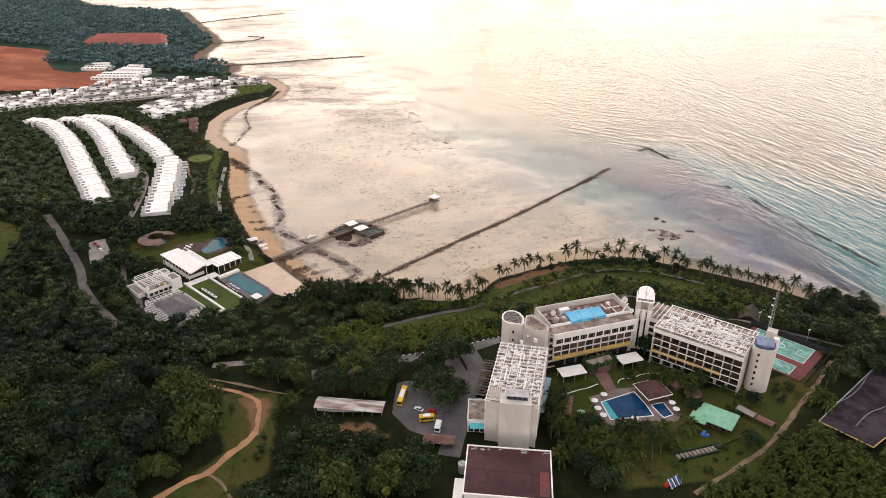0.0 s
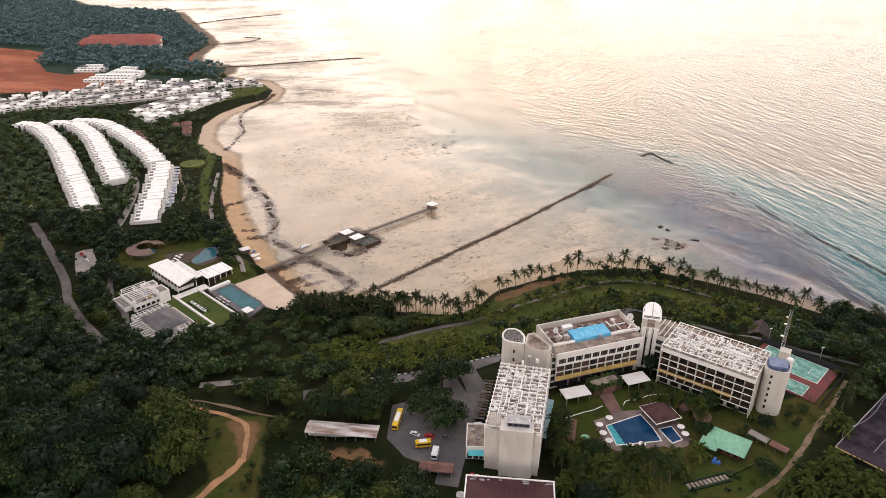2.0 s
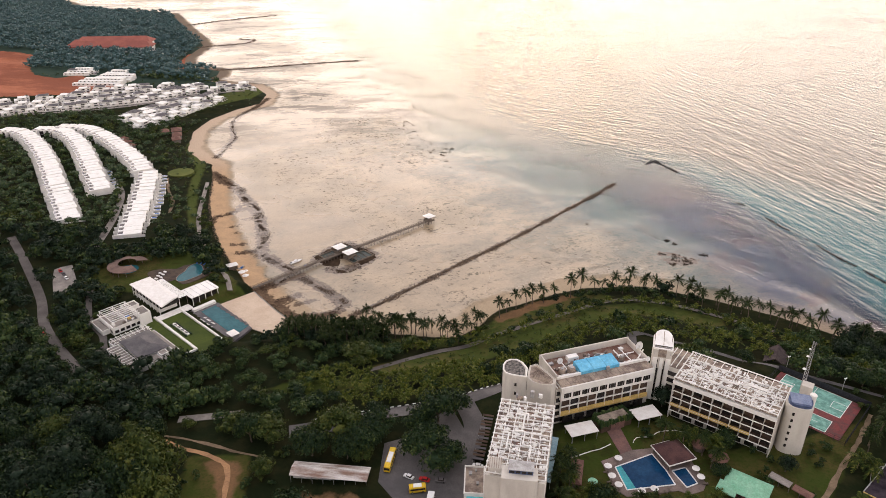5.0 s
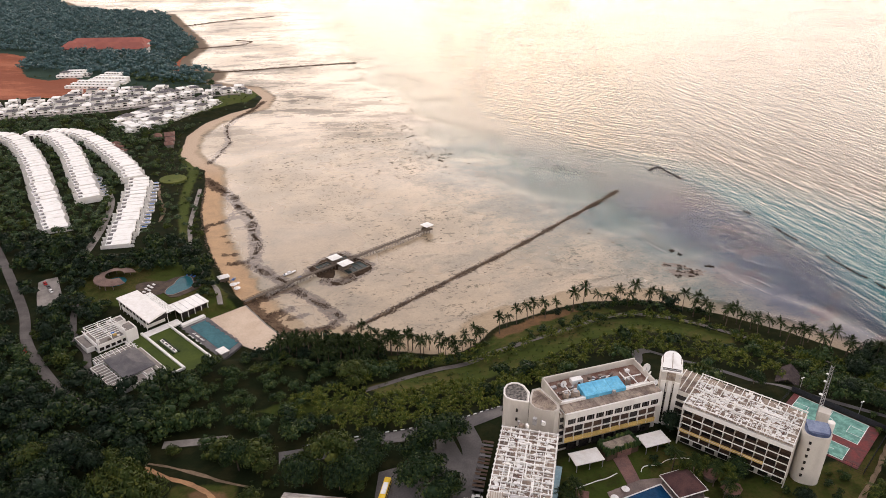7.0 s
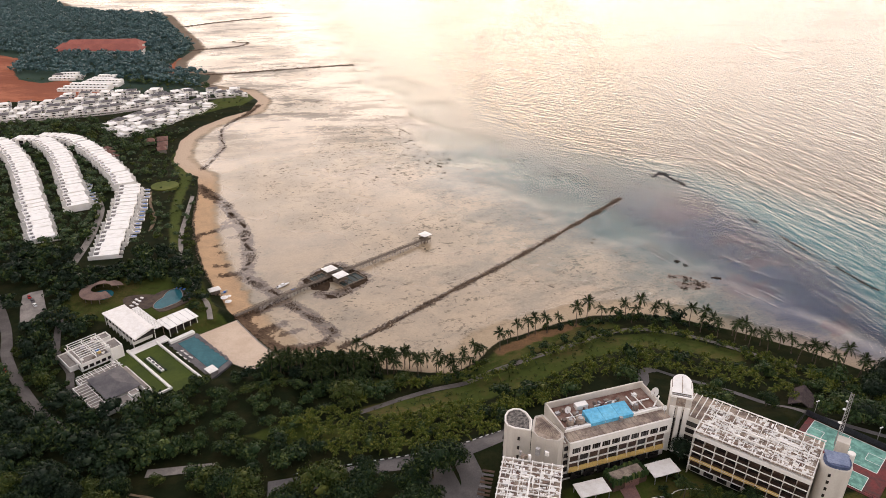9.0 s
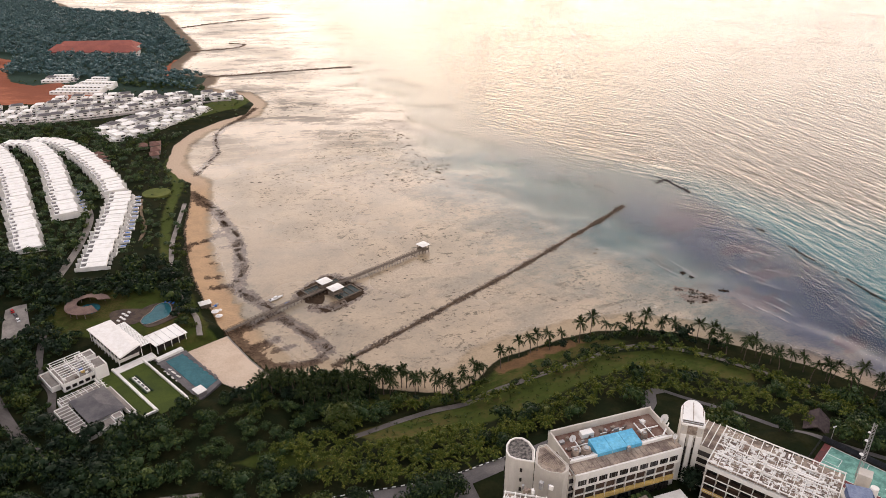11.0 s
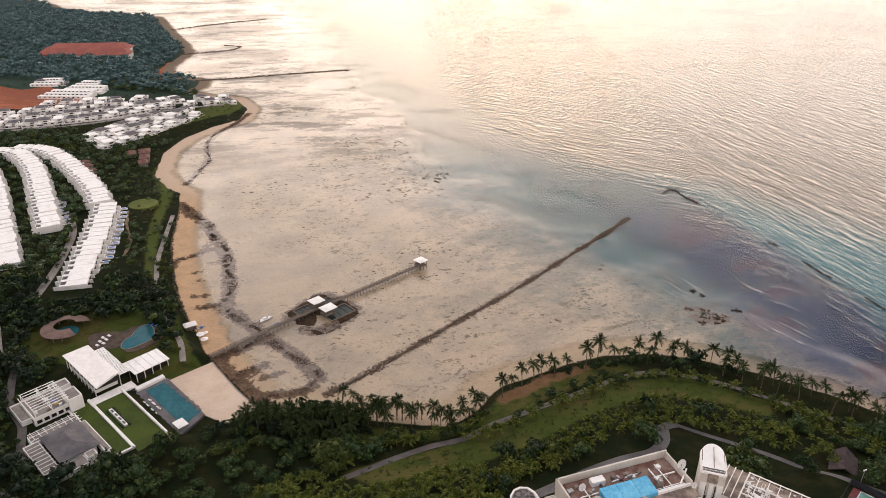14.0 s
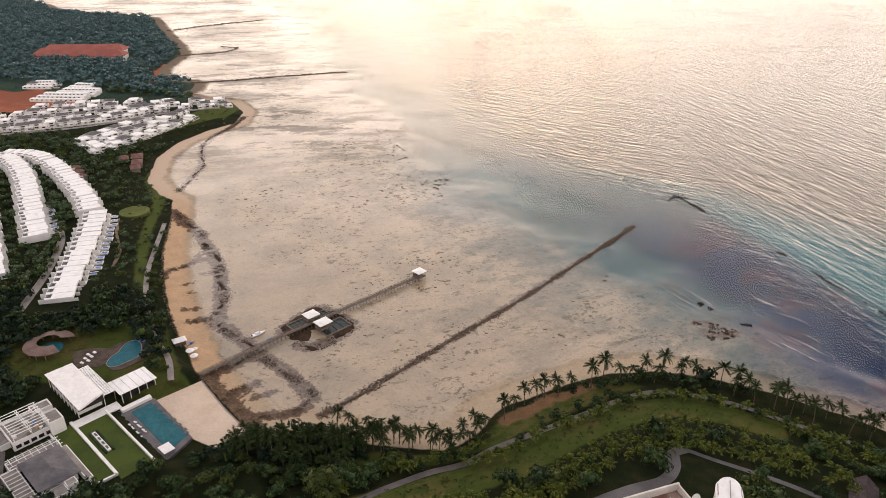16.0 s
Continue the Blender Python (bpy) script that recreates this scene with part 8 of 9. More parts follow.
def trunk_mesh(rng, h, r, limbs):
    bm = B()

    def limb(a, b, r0, r1, n=6):
        a, b = Vector(a), Vector(b)
        d = (b - a).normalized()
        u = d.orthogonal().normalized()
        v = d.cross(u)
        lo = [bm.verts.new(a + (u * math.cos(6.2832 * k / n) + v * math.sin(6.2832 * k / n)) * r0) for k in range(n)]
        hi = [bm.verts.new(b + (u * math.cos(6.2832 * k / n) + v * math.sin(6.2832 * k / n)) * r1) for k in range(n)]
        for k in range(n):
            bm.faces.new((lo[k], lo[(k + 1) % n], hi[(k + 1) % n], hi[k]))
    top = Vector((rng.uniform(-0.08, 0.08), rng.uniform(-0.08, 0.08), h))
    limb((0, 0, -0.3), top, r, r * 0.6)
    for k in range(limbs):
        a = 6.2832 * k / limbs + rng.uniform(-0.4, 0.4)
        limb(top - Vector((0, 0, 0.12)), top + Vector((math.cos(a) * 0.55, math.sin(a) * 0.55, rng.uniform(0.3, 0.55))), r * 0.5, r * 0.15, 5)
    me = bpy.data.meshes.new("trunk")
    bm.to_mesh(me)
    bm.free()
    me.materials.append(BARK)
    return me


def palm_crown(rng, fronds, length, droop, rise, leaflets=11):
    V, T, n = [], [], 0
    for k in range(fronds):
        a = 2.39996 * k + rng.uniform(-0.25, 0.25)
        el = rng.uniform(*rise)
        L_ = length * rng.uniform(0.8, 1.1)
        d = np.array([math.cos(a), math.sin(a)])
        s = np.array([-d[1], d[0], 0.0])
        rib = []
        for j in range(leaflets + 1):
            t = j / leaflets
            r = L_ * t * (math.cos(el) * (1 - 0.25 * t))
            z = L_ * (t * math.sin(el) - droop * t * t)
            rib.append(np.array([d[0] * r, d[1] * r, z]))
        for j in range(leaflets):
            wid = L_ * 0.18 * math.sin(math.pi * (0.12 + 0.80 * (j + 0.5) / leaflets)) * rng.uniform(0.8, 1.15)
            for side in (-1, 1):
                tip = (rib[j] + rib[j + 1]) / 2 + s * side * wid + np.array([d[0], d[1], 0]) * wid * 0.6 - np.array([0, 0, wid * 0.5])
                V.append(np.array([rib[j], rib[j + 1], tip]))
                T.append(np.array([[0, 1, 2]]) + n); n += 3
    return np.concatenate(V), np.concatenate(T)


def tree_kind(name, seed, label, leafmat, lobes=14, leaves=1900, spread=0.78, lift=0.75, flat=0.75, h=0.6, leaf=0.056):
    rng = np.random.default_rng(seed)
    t = new(name)
    tagged(t, label, "tree", "trees")
    v, f = crown(rng, lobes, leaves, leaf, spread, lift, flat)
    c = new("crown", mesh_of("crown", v, f, leafmat)); c.parent = t
    k = new("trunk", trunk_mesh(rng, h, 0.055, 4)); k.parent = t
    return t


def palm_kind(name, seed, label, h, lean, length, fronds=17, droop=0.55, leafmat=None):
    rng = np.random.default_rng(seed)
    t = new(name)
    tagged(t, label, "palm tree", "palms")
    v, f = palm_crown(rng, fronds, length, droop, (-0.45, 1.2), 12)
    v = v + np.array([lean, 0, h])
    c = new("crown", mesh_of("crown", v, f, leafmat or FROND)); c.parent = t
    bm = B()
    n, m = 6, 5
    rings = []
    for j in range(m + 1):
        s = j / m
        r = 0.22 * (1 - 0.45 * s) + (0.12 if j == 0 else 0)
        rings.append([bm.verts.new((lean * s * s + r * math.cos(6.2832 * k / n), r * math.sin(6.2832 * k / n), -0.5 + (h + 0.5) * s)) for k in range(n)])
    for lo, hi in zip(rings[:-1], rings[1:]):
        for k in range(n):
            bm.faces.new((lo[k], lo[(k + 1) % n], hi[(k + 1) % n], hi[k]))
    part("trunk", bm, BARK, t)
    return t


TREES = [tree_kind("broadleaf_tree", 1, "dense dark green broadleaf tree with a lumpy crown", LEAF),
         tree_kind("broadleaf_tree", 2, "wide dark green broadleaf tree with a flat crown", LEAF, 18, 2100, 0.88, 0.7, 0.62),
         tree_kind("broadleaf_tree", 3, "tall blue-green broadleaf tree with dense leaves", LEAFD, 13, 1600, 0.62, 0.9, 0.95, 0.75),
         tree_kind("broadleaf_tree", 4, "yellow-green broadleaf tree with light leaves", LEAFB, 14, 1600, 0.74, 0.75, 0.8)]
PALMS = [palm_kind("coconut_palm", 5, "tall coconut palm with drooping green fronds", 10.0, 0.9, 5.0, 22, 0.36, FRONDD),
         palm_kind("coconut_palm", 6, "slender leaning coconut palm with green fronds", 8.6, -1.2, 4.7, 20, 0.34, FRONDD),
         palm_kind("oil_palm", 7, "stout dark palm with a dense fan of fronds", 4.2, 0.2, 5.6, 26, 0.5, FRONDG)]
spare = list(TREES + PALMS)   # the first of each kind is set in its place below
used = set()


def plant(kind, x, y, s, turn, sz=None, z=None):
    zz = height(x, y) if z is None else z
    m = Matrix.Translation((x, y, zz)) @ Matrix.Rotation(turn, 4, "Z") @ Matrix.Diagonal((s, s, s if sz is None else sz, 1))
    if kind.name not in used:
        used.add(kind.name)
        kind.matrix_basis = m
        return kind
    made = copy_thing(kind, m)
    made.matrix_basis = m
    return made


BARE = [  # where no wood grows
    [(-18, 258), (-8, 282), (8, 286), (30, 294), (46, 300), (90, 306), (118, 304), (165, 306), (200, 285), (190, 262), (150, 222), (122, 196), (70, 186), (52, 165), (-4, 165), (-6, 212), (-21, 230)],
    [(213, 275), (160, 230), (155, 225), (172, 206), (235, 250)],
    [(-112, 268), (-70, 256), (-66, 232), (-64, 205), (-70, 165), (-126, 165), (-94, 215), (-99, 245)],
    [(-56, 246), (-20, 242), (-18, 214), (-50, 214)],
    [(-182, 398), (-170, 406), (-150, 420), (-138, 406), (-112, 404), (-75, 366), (-90, 348), (-108, 338), (-116, 326), (-142, 316), (-166, 330), (-178, 352), (-186, 362)],
    [(-208, 412), (-206, 430), (-194, 438), (-182, 432), (-160, 442), (-144, 428), (-140, 408), (-160, 402), (-176, 404), (-196, 404)],
    [(-152, 468), (-146, 468), (-112, 412), (-120, 404)],
    [(-560, 860), (-500, 765), (-440, 800), (-355, 800), (-310, 738), (-280, 780), (-245, 800), (-205, 905), (-240, 958), (-345, 962), (-395, 980), (-450, 1008), (-505, 1014), (-580, 1030), (-620, 1150), (-780, 1170), (-780, 880)],
    [(-590, 1160), (-455, 1172), (-450, 1232), (-530, 1256), (-596, 1208)],
    [(-240, 426), (-228, 432), (-212, 405), (-209, 389), (-224, 389)],
    [(-235, 622), (-195, 622), (-192, 580), (-222, 575)],
] + [LAWNS["strip"], LAWNS["shore"], LAWNS["far"]]
ROWS = [[(-437, 726), (-414, 716), (-379, 676), (-344, 626), (-309, 570), (-284, 531), (-266, 501)], [(-404, 729), (-380, 724), (-346, 687), (-311, 632), (-284, 586), (-268, 560)],
        [(-385, 738), (-360, 733), (-335, 713), (-299, 672), (-269, 633), (-252, 606)], [(-243, 597), (-232, 558), (-221, 515), (-209, 468)]]
LINES = [(r, 17.0 if r is ROWS[3] else 12.0) for r in ROWS] + [(ROAD_BACK, 4.0), (ROAD_HILL, 7.5), (ROAD_CLUB, 4.4), ([(-204, 398), (-196, 378), (-188, 363), (-176, 350), (-170, 338), (-160, 322)], 2.6), (TRACK, 5.0), (EAST_LANE, 3.0), ([(-134, 218), (-128, 230)], 4.0), ([(-110, 276), (-84, 280)], 5.0)]


def free(p, margin=0.0):
    ok = signed(p, LAND) > 2.5 + margin
    for poly in BARE:
        ok &= signed(p, poly) < -0.5 - margin
    for line, w in LINES:
        ok &= polyline_distance(p, line) > w + margin
    return ok


def scatter(x0, x1, y0, y1, step, seed, jitter=0.42):
    rng = np.random.default_rng(seed)
    X, Y = np.meshgrid(np.arange(x0, x1, step), np.arange(y0, y1, step))
    p = np.stack([X.ravel(), Y.ravel()], 1) + rng.uniform(-jitter, jitter, (X.size, 2)) * step
    p = p[np.abs(p[:, 0] - 3) < 0.72 * (p[:, 1] + 20) + 45]
    return p, rng


def woods(name, p, rng, kinds, size, mats, label, tall=(0.75, 1.25)):
    """Many trees as one mesh."""
    z = heights(p)
    V, T, I, n = [], [], [], 0
    for (x, y), h in zip(p, z):
        k = rng.integers(len(kinds))
        v, f = kinds[k]
        s = rng.uniform(*size)
        a = rng.uniform(0, 6.283)
        c, sn = math.cos(a), math.sin(a)
        w = np.column_stack([(v[:, 0] * c - v[:, 1] * sn) * s + x, (v[:, 0] * sn + v[:, 1] * c) * s + y, v[:, 2] * s * rng.uniform(*tall) + h])
        V.append(w); T.append(f + n); n += len(v)
        I.append(np.full(len(f), rng.choice(len(mats), p=[0.62, 0.24, 0.14][:len(mats)] if len(mats) == 3 else None)))
    me = mesh_of(name, np.concatenate(V), np.concatenate(T), mats, np.concatenate(I))
    return tagged(new(name, me), label, "trees", kind="stuff")


SLOPE = [(-40, 292), (-10, 300), (16, 314), (48, 330), (80, 348), (112, 358), (137, 353), (160, 340)]
# the wood that the camera passes nearest: every tree a thing
p, rng = scatter(-190, 20, 172, 330, 9.6, 11)
p = p[free(p, 1.0)]
near = p[((p[:, 1] < 262) | (p[:, 0] > -40)) & ~((polyline_distance(p, SLOPE) < 30) & (p[:, 1] > 283) & (p[:, 0] > -40))]
for x, y in near:
    # west of -118 the wood's shade is put in as more dark-leaved trees
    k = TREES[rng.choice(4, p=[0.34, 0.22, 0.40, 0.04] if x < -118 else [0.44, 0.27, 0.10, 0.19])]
    s = rng.uniform(4.6, 7.2) if rng.uniform() < 0.62 else rng.uniform(7.5, 11.0)
    plant(k, x, y, s, rng.uniform(0, 6.28), s * rng.uniform(0.85, 1.5))
MID = [crown(np.random.default_rng(40 + k), 11, 330, 0.105, 0.78, 0.72, 0.78) for k in range(6)]
LIGHT = [crown(np.random.default_rng(60 + k), 6, 120, 0.16, 0.72, 0.66, 0.8) for k in range(4)]
SPARE = [crown(np.random.default_rng(70 + k), 5, 22, 0.20, 0.70, 0.6, 0.8) for k in range(5)]
FAR = [crown(np.random.default_rng(50 + k), 7, 44, 0.17, 0.72, 0.6, 0.8) for k in range(5)]
p, rng = scatter(-400, 330, 160, 480, 7.6, 12)
thin = (p[:, 0] > -105) & (p[:, 0] < -35) & (p[:, 1] > 288) & (p[:, 1] < 345)
ok = free(p, 0.5) & ~((p[:, 0] > -190) & (p[:, 0] < 20) & (p[:, 1] < 330) & ((p[:, 1] < 262) | (p[:, 0] > -40)))
ok &= ~((p[:, 0] > -45) & (p[:, 1] > 278) & (polyline_distance(p, SLOPE) < 34) & (rng.uniform(0, 1, len(p)) < 0.86))
ok &= ~((p[:, 0] > 140) & (p[:, 1] > 290) & (signed(p, LAND) < 17))
ok &= ~((p[:, 0] > 60) & (p[:, 1] > 280) & (rng.uniform(0, 1, len(p)) < 0.25)) & ~((p[:, 0] > 60) & (p[:, 1] < 225))
p_far = p[:, 1] > 345
woods("woods", p[ok & ~thin & p_far], rng, LIGHT, (3.8, 6.4), [LEAF, LEAFD], "dense dark green woodland canopy behind the beach club")
# this part's shade is painted by giving it the darker leaf colours
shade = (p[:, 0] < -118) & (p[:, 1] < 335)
woods("woods", p[ok & ~thin & ~p_far & shade], rng, MID, (3.8, 7.0), [LEAFD, LEAF], "dense woodland canopy below the club road, shade in its dark leaves")
woods("woods", p[ok & ~thin & ~p_far & ~shade], rng, MID, (3.4, 6.6), [LEAFM, LEAF, LEAFB], "mixed green woodland canopy around the club and hotel")
q = p[ok & thin]
woods("woods", q + rng.normal(0, 2.5, q.shape), rng, MID, (2.2, 4.6), [LEAFM, LEAF, LEAFB], "mixed bright and dark green trees behind the beach")
p, rng = scatter(-620, -100, 480, 1000, 8.5, 13)
ok = free(p, 0.0)
strip = (signed(p, LAND) < 62) & (p[:, 0] > -275)
woods("woods", p[ok & ~strip], rng, LIGHT + FAR, (3.0, 5.6), [LEAFT, LEAFM, LEAFB], "green trees and scrub between the white terraces")
q = p[ok & strip & (rng.uniform(0, 1, len(p)) < np.where(signed(p, LAWNS["bay"]) > 0, 0.60, 0.72))]
woods("woods", q + rng.normal(0, 2.0, q.shape), rng, LIGHT, (1.6, 4.2), [LEAFT, LEAFB, LEAFM], "light green garden trees and bushes behind the beach")
p, rng = scatter(-560, -190, 480, 1000, 6.5, 16)
ok = (signed(p, LAND) > 3) & (signed(p, EARTHS["orange"]) < 0) & (rng.uniform(0, 1, len(p)) < np.where(signed(p, BARE[7]) > 0, 0.34, 0.60))
for r in ROWS:
    ok &= polyline_distance(p, r) > (16.5 if r is ROWS[3] else 10.5)
woods("scrub", p[ok], rng, SPARE, (1.3, 2.4), [LEAFT, LEAFB], "low green bushes and garden trees between the houses")
p, rng = scatter(-215, -100, 320, 470, 4.5, 17)
ok = (signed(p, LAND) > 2) & (rng.uniform(0, 1, len(p)) < 0.6)
for poly in BARE[4:7]:
    ok &= signed(p, poly) < -0.5
for line, w in LINES:
    ok &= polyline_distance(p, line) > w - 1.5
woods("scrub", p[ok], rng, LIGHT, (1.4, 2.6), [LEAFM, LEAFB], "low green garden bushes round the beach club")
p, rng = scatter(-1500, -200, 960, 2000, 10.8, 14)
woods("woods", p[free(p, 2.0)], rng, SPARE, (5.2, 9.0), [LEAFH], "distant woodland on the far headland, leaves tinted for haze")

# palms along the shore and in the grounds
rng = np.random.default_rng(77)
for x, y in ((38, 379), (43, 383), (48, 388), (54, 390), (60, 394), (67, 396), (75, 399), (82, 402), (90, 405), (98, 408), (104, 407), (112, 409), (121, 411), (130, 408), (138, 405),
             (146, 401), (153, 396), (160, 396), (167, 391), (173, 385), (180, 382), (186, 376), (193, 374), (200, 368), (206, 366), (213, 360), (220, 354), (228, 348), (150, 392), (157, 388), (164, 384), (171, 378), (178, 373), (190, 366), (197, 360), (205, 354), (213, 349), (236, 342), (244, 338), (116, 404), (126, 404)):
    plant(PALMS[rng.integers(2)], x + rng.uniform(-1.5, 1.5), y + rng.uniform(-2.5, 1.5) - 1, rng.uniform(0.95, 1.35), rng.uniform(0, 6.28))
for x, y in [(-74 + 3.1 * k + rng.uniform(-1, 1), 359 - 0.05 * k + 4 * math.sin(k * 1.9) + rng.uniform(-2, 2)) for k in range(26)] + [(-78 + 3.2 * k, 353 + rng.uniform(-4, 5)) for k in range(20)] + [(-76 + 5 * k, 345 + rng.uniform(-4, 4)) for k in range(10)]:
    plant(PALMS[rng.integers(2)], x, y, rng.uniform(0.9, 1.2), rng.uniform(0, 6.28))
for x, y in ((-38, 371), (-32, 372), (-25, 369), (-19, 368), (-12, 364), (-6, 362), (5, 354), (8, 357), (13, 356), (19, 364), (25, 370), (29, 371), (11, 353), (17, 357), (21, 360), (24, 364), (27, 367), (14, 350)):
    plant(PALMS[rng.integers(2)], x, y, rng.uniform(0.8, 1.05), rng.uniform(0, 6.28))
for x, y in ((66, 216), (73, 219), (78, 218), (83, 213), (92, 219), (50, 208), (46, 218), (52, 232), (58, 224), (54, 240), (62, 202), (70, 200), (47, 204), (100, 250), (104, 254), (94, 255), (70, 214), (75, 216), (80, 214), (85, 217), (90, 216), (68, 208), (103, 221), (112, 244), (107, 247), (108, 240), (49, 222), (51, 228), (55, 212), (57, 218), (49, 236), (97, 252), (72, 205), (78, 207), (84, 206), (88, 209), (93, 212), (52, 206), (58, 205), (48, 214), (63, 214), (46, 228), (112, 249), (165, 240), (172, 246), (176, 252), (182, 256), (187, 262), (168, 236)):
    plant(PALMS[rng.integers(3)], x, y, rng.uniform(0.95, 1.3), rng.uniform(0, 6.28))
# the palm grove below the footpath, and the palm hedges on the slope
p, rng = scatter(60, 240, 165, 235, 6.2, 15)
p = p[(signed(p, [(94, 160), (94, 184), (112, 193), (132, 205), (148, 219), (158, 223), (172, 204), (240, 250), (270, 160)]) > 0) & (signed(p, BARE[1]) < -2)]
for x, y in p:
    plant(PALMS[2], x, y, rng.uniform(0.8, 1.15), rng.uniform(0, 6.28), rng.uniform(0.9, 1.3))


def palm_hedge():
    """Rows of low feather palms on the grassy slope, one mesh."""
    rng = np.random.default_rng(31)
    kinds = []
    for k in range(4):
        v, f = palm_crown(rng, 13, 4.2, 0.42, (0.05, 1.3), 9)
        kinds.append((v + np.array([0, 0, 3.0]), f))
    rows = [[(-30, 302), (-10, 305), (14, 316), (46, 331), (80, 350), (112, 362), (137, 357), (154, 344), (168, 326)],
            [(-34, 296), (-10, 299), (16, 311), (48, 326), (80, 343), (112, 353), (134, 349), (150, 337), (166, 318)],
            [(-40, 289), (-18, 290), (4, 296), (24, 306), (50, 320), (80, 336), (110, 344), (130, 341), (148, 328)],
            [(-36, 284), (-12, 285), (10, 289), (30, 301)], [(-62, 306), (-44, 306), (-30, 310)], [(-60, 298), (-44, 297), (-28, 302), (-8, 309), (14, 322)], [(-56, 312), (-40, 317), (-30, 326)], [(-16, 296), (6, 301), (28, 312), (50, 324)], [(-30, 338), (-12, 341), (6, 348), (24, 356)],
            [(20, 344), (54, 361), (76, 372), (94, 382), (114, 388), (132, 386), (150, 378)],
            [(150, 378), (168, 364), (200, 343), (225, 325)], [(160, 360), (185, 342), (215, 322)], [(165, 345), (190, 325), (220, 300)]]
    V, T, n = [], [], 0
    for row in rows:
        for q in spline(row, 3.0):
            if rng.uniform() < 0.08:
                continue
            v, f = kinds[rng.integers(4)]
            s, a = rng.uniform(0.75, 1.3), rng.uniform(0, 6.283)
            x, y = q.x + rng.normal(0, 0.9), q.y + rng.normal(0, 0.9)
            c, sn = math.cos(a), math.sin(a)
            V.append(np.column_stack([(v[:, 0] * c - v[:, 1] * sn) * s + x, (v[:, 0] * sn + v[:, 1] * c) * s + y, v[:, 2] * s + height(x, y)]))
            T.append(f + n); n += len(v)
    tagged(new("palm_hedge", mesh_of("palm_hedge", np.concatenate(V), np.concatenate(T), FROND)), "rows of low feathery palms on the grassy slope", "palms", kind="stuff")


palm_hedge()
rng = np.random.default_rng(90)
p = np.array([(q.x + rng.normal(0, 2.0), q.y - 4 + rng.normal(0, 1.5)) for row in ([(-78, 360), (-47, 362), (-21, 355), (0, 351)], [(-78, 352), (-47, 352), (-24, 347)], [(6, 351), (20, 358), (27, 368)], [(-82, 348), (-60, 346), (-30, 344)], [(-78, 340), (-50, 338)], [(66, 399), (95, 406), (119, 409), (143, 404), (158, 396)]) for q in spline(row, 3.2)])
woods("shore_scrub", p, rng, LIGHT, (1.7, 3.6), [LEAF, LEAFD, LEAFB], "dark bushes under the shore palms")
# dark round trees and bushes among the palm hedges and along the path
rng = np.random.default_rng(93)
p = np.array([(q.x + rng.normal(0, 2.2), q.y + rng.normal(0, 2.0)) for row, gap in (([(0, 297), (24, 310), (50, 325), (80, 342), (112, 350), (134, 346)], 13.0), ([(-38, 292), (-14, 296), (10, 304)], 12.0), ([(30, 352), (54, 366), (80, 380), (110, 389), (140, 385), (165, 366)], 13.0),
              ([(150, 350), (175, 335), (205, 315), (235, 292)], 4.5), ([(165, 362), (195, 345), (225, 322), (250, 305)], 4.5), ([(50, 372), (70, 378), (95, 391)], 7.0)) for q in spline(row, gap)])
woods("slope_trees", p, rng, MID, (1.8, 3.9), [LEAF, LEAFM, LEAFB], "dark round trees and bushes among the palm hedges")
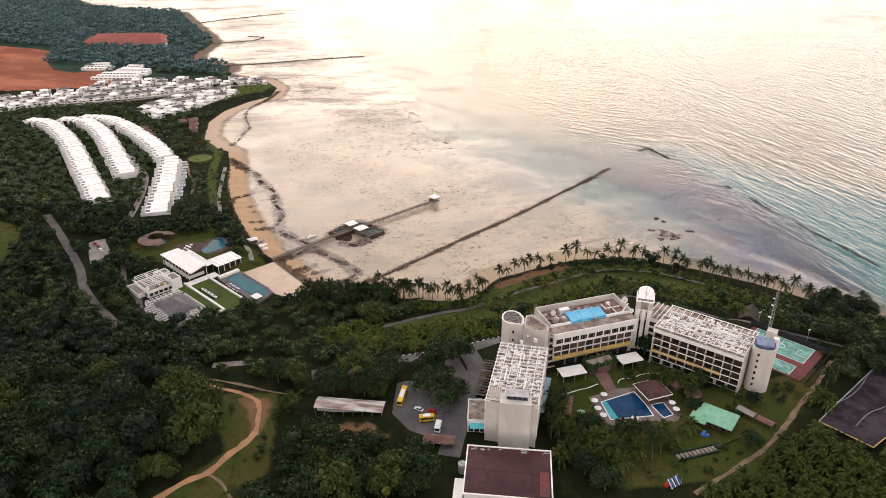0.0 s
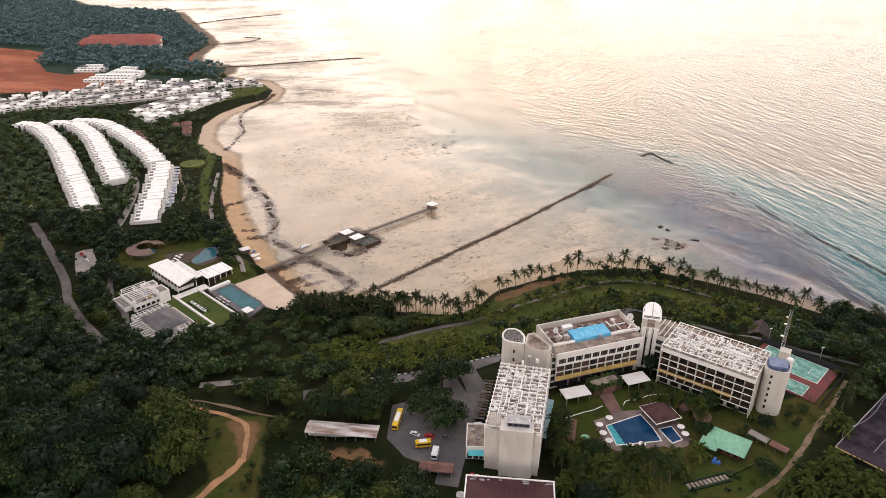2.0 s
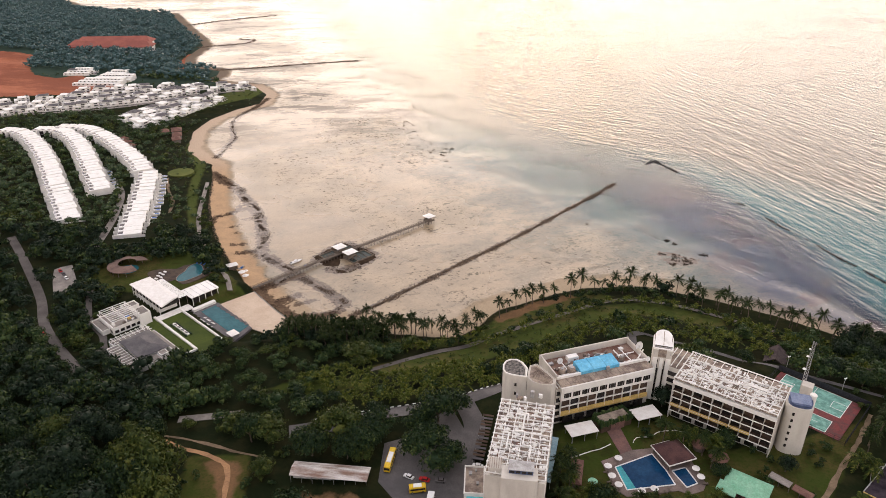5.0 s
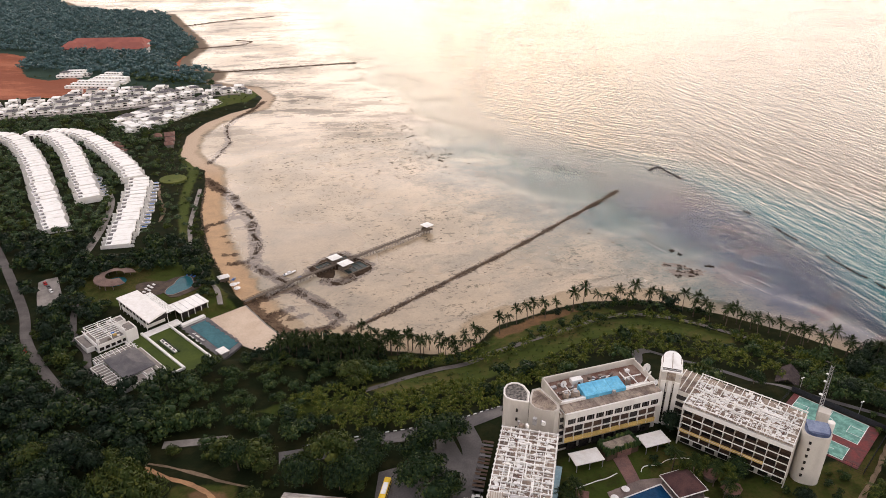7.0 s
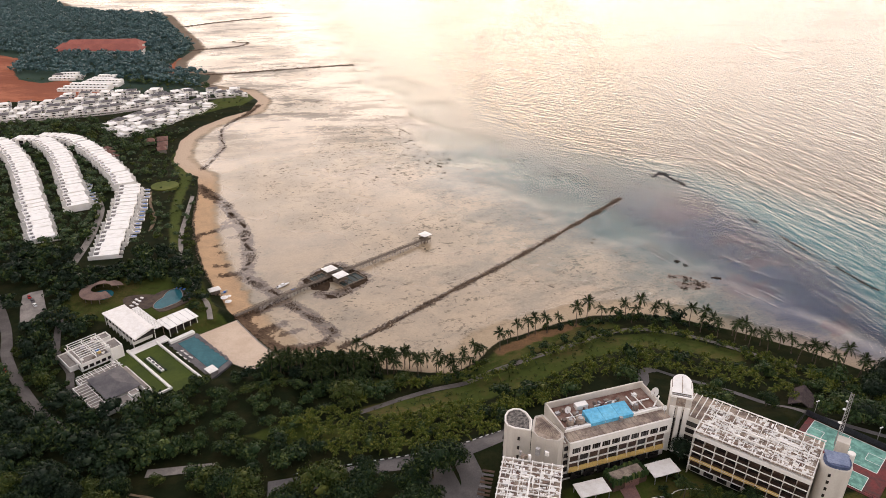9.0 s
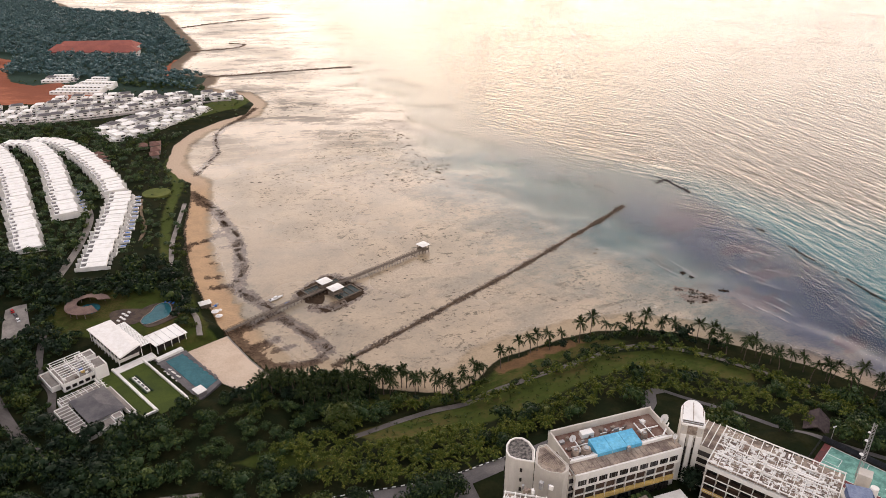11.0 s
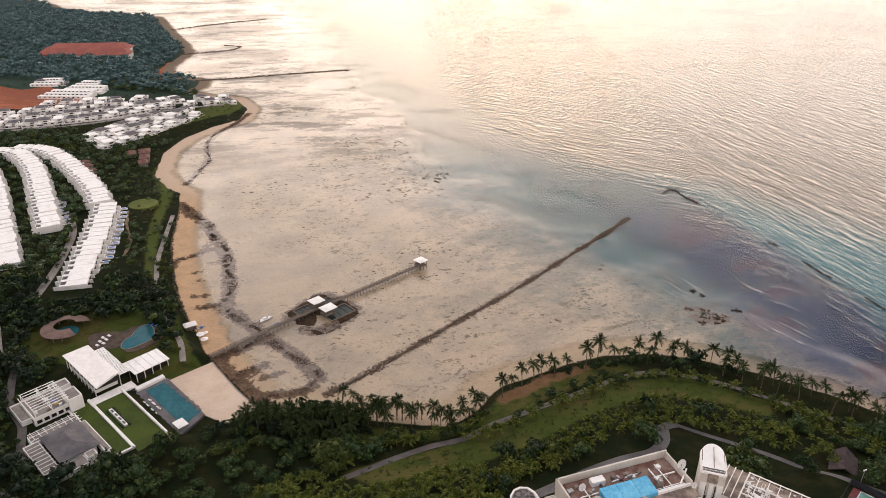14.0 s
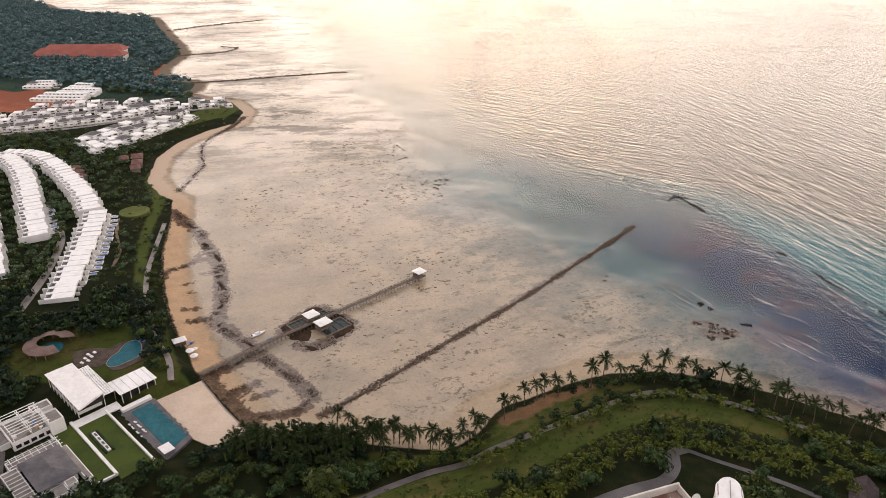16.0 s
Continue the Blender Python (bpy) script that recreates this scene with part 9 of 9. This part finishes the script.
p = np.array([(rng.normal(x, s), rng.normal(y, s)) for x, y, s, n in ((-66, 236, 3, 8), (-72, 212, 3, 8), (-92, 236, 3, 7), (-98, 222, 3, 6), (-78, 190, 4, 6), (-60, 252, 3, 6), (60, 208, 4, 7), (66, 200, 4, 8), (128, 238, 4, 6), (146, 246, 4, 6),
              (110, 256, 3, 7), (96, 268, 3, 6), (52, 246, 1.5, 5), (88, 262, 2.5, 4), (136, 222, 4, 4), (156, 252, 4, 5), (100, 200, 4, 5), (84, 194, 5, 5), (116, 208, 4, 4), (204, 270, 5, 10), (196, 278, 5, 9)) for _ in range(n)])
woods("garden_shrubs", p, rng, LIGHT, (0.8, 2.2), [LEAFM, LEAF, LEAFB], "green shrubs in the hotel garden and the clearing")
p = np.array([(q.x + rng.normal(0, 5), q.y + rng.normal(0, 4)) for q in spline([(-20, 320), (20, 337), (54, 354), (94, 376), (130, 378)], 0.8)])
woods("lawn_tufts", p, rng, SPARE, (0.35, 0.95), [LEAFM, LEAFB], "small tufts and low bushes on the lawn")
# the two great trees in the parking yard, trees in the garden
for x, y, s, k in ((3, 268, 9.5, 0), (10, 275, 6.5, 0), (-5, 263, 7.0, 1), (1, 245, 9.5, 1), (7, 240, 7.5, 0), (-6, 250, 7.5, 0), (-24, 254, 6.0, 0), (-27, 246, 4.6, 3), (-21, 263, 6.5, 1), (-33, 262, 7.0, 3), (-24, 268, 6.0, 0), (118, 252, 5.5, 0), (136, 238, 4.2, 2), (126, 213, 4.6, 0), (100, 277, 5.5, 2), (62, 222, 5.5, 0), (110, 235, 4.0, 0), (62, 190, 6.5, 0), (56, 198, 5.5, 2), (206, 262, 6.5, 0), (214, 272, 6.0, 2), (205, 284, 7.0, 0), (222, 282, 7.5, 1), (196, 292, 6.0, 0), (186, 300, 5.5, 2), (210, 296, 6.5, 0), (176, 306, 5.0, 3), (130, 318, 4.5, 3), (150, 312, 4.6, 0), (208, 328, 6.0, 2), (214, 336, 6.5, 0), (222, 331, 6.0, 2), (220, 343, 6.5, 2), (229, 338, 7.0, 0), (230, 350, 6.5, 2), (238, 344, 6.5, 0), (240, 336, 6.0, 2), (236, 354, 5.5, 0), (246, 338, 6.5, 0), (226, 323, 6.0, 2), (216, 322, 5.5, 0)):
    plant(TREES[k], x, y, s, x * 1.7, s * 1.1)
for k in spare:
    if k.name not in used:
        for o in (*k.children_recursive, k):
            bpy.data.objects.remove(o)
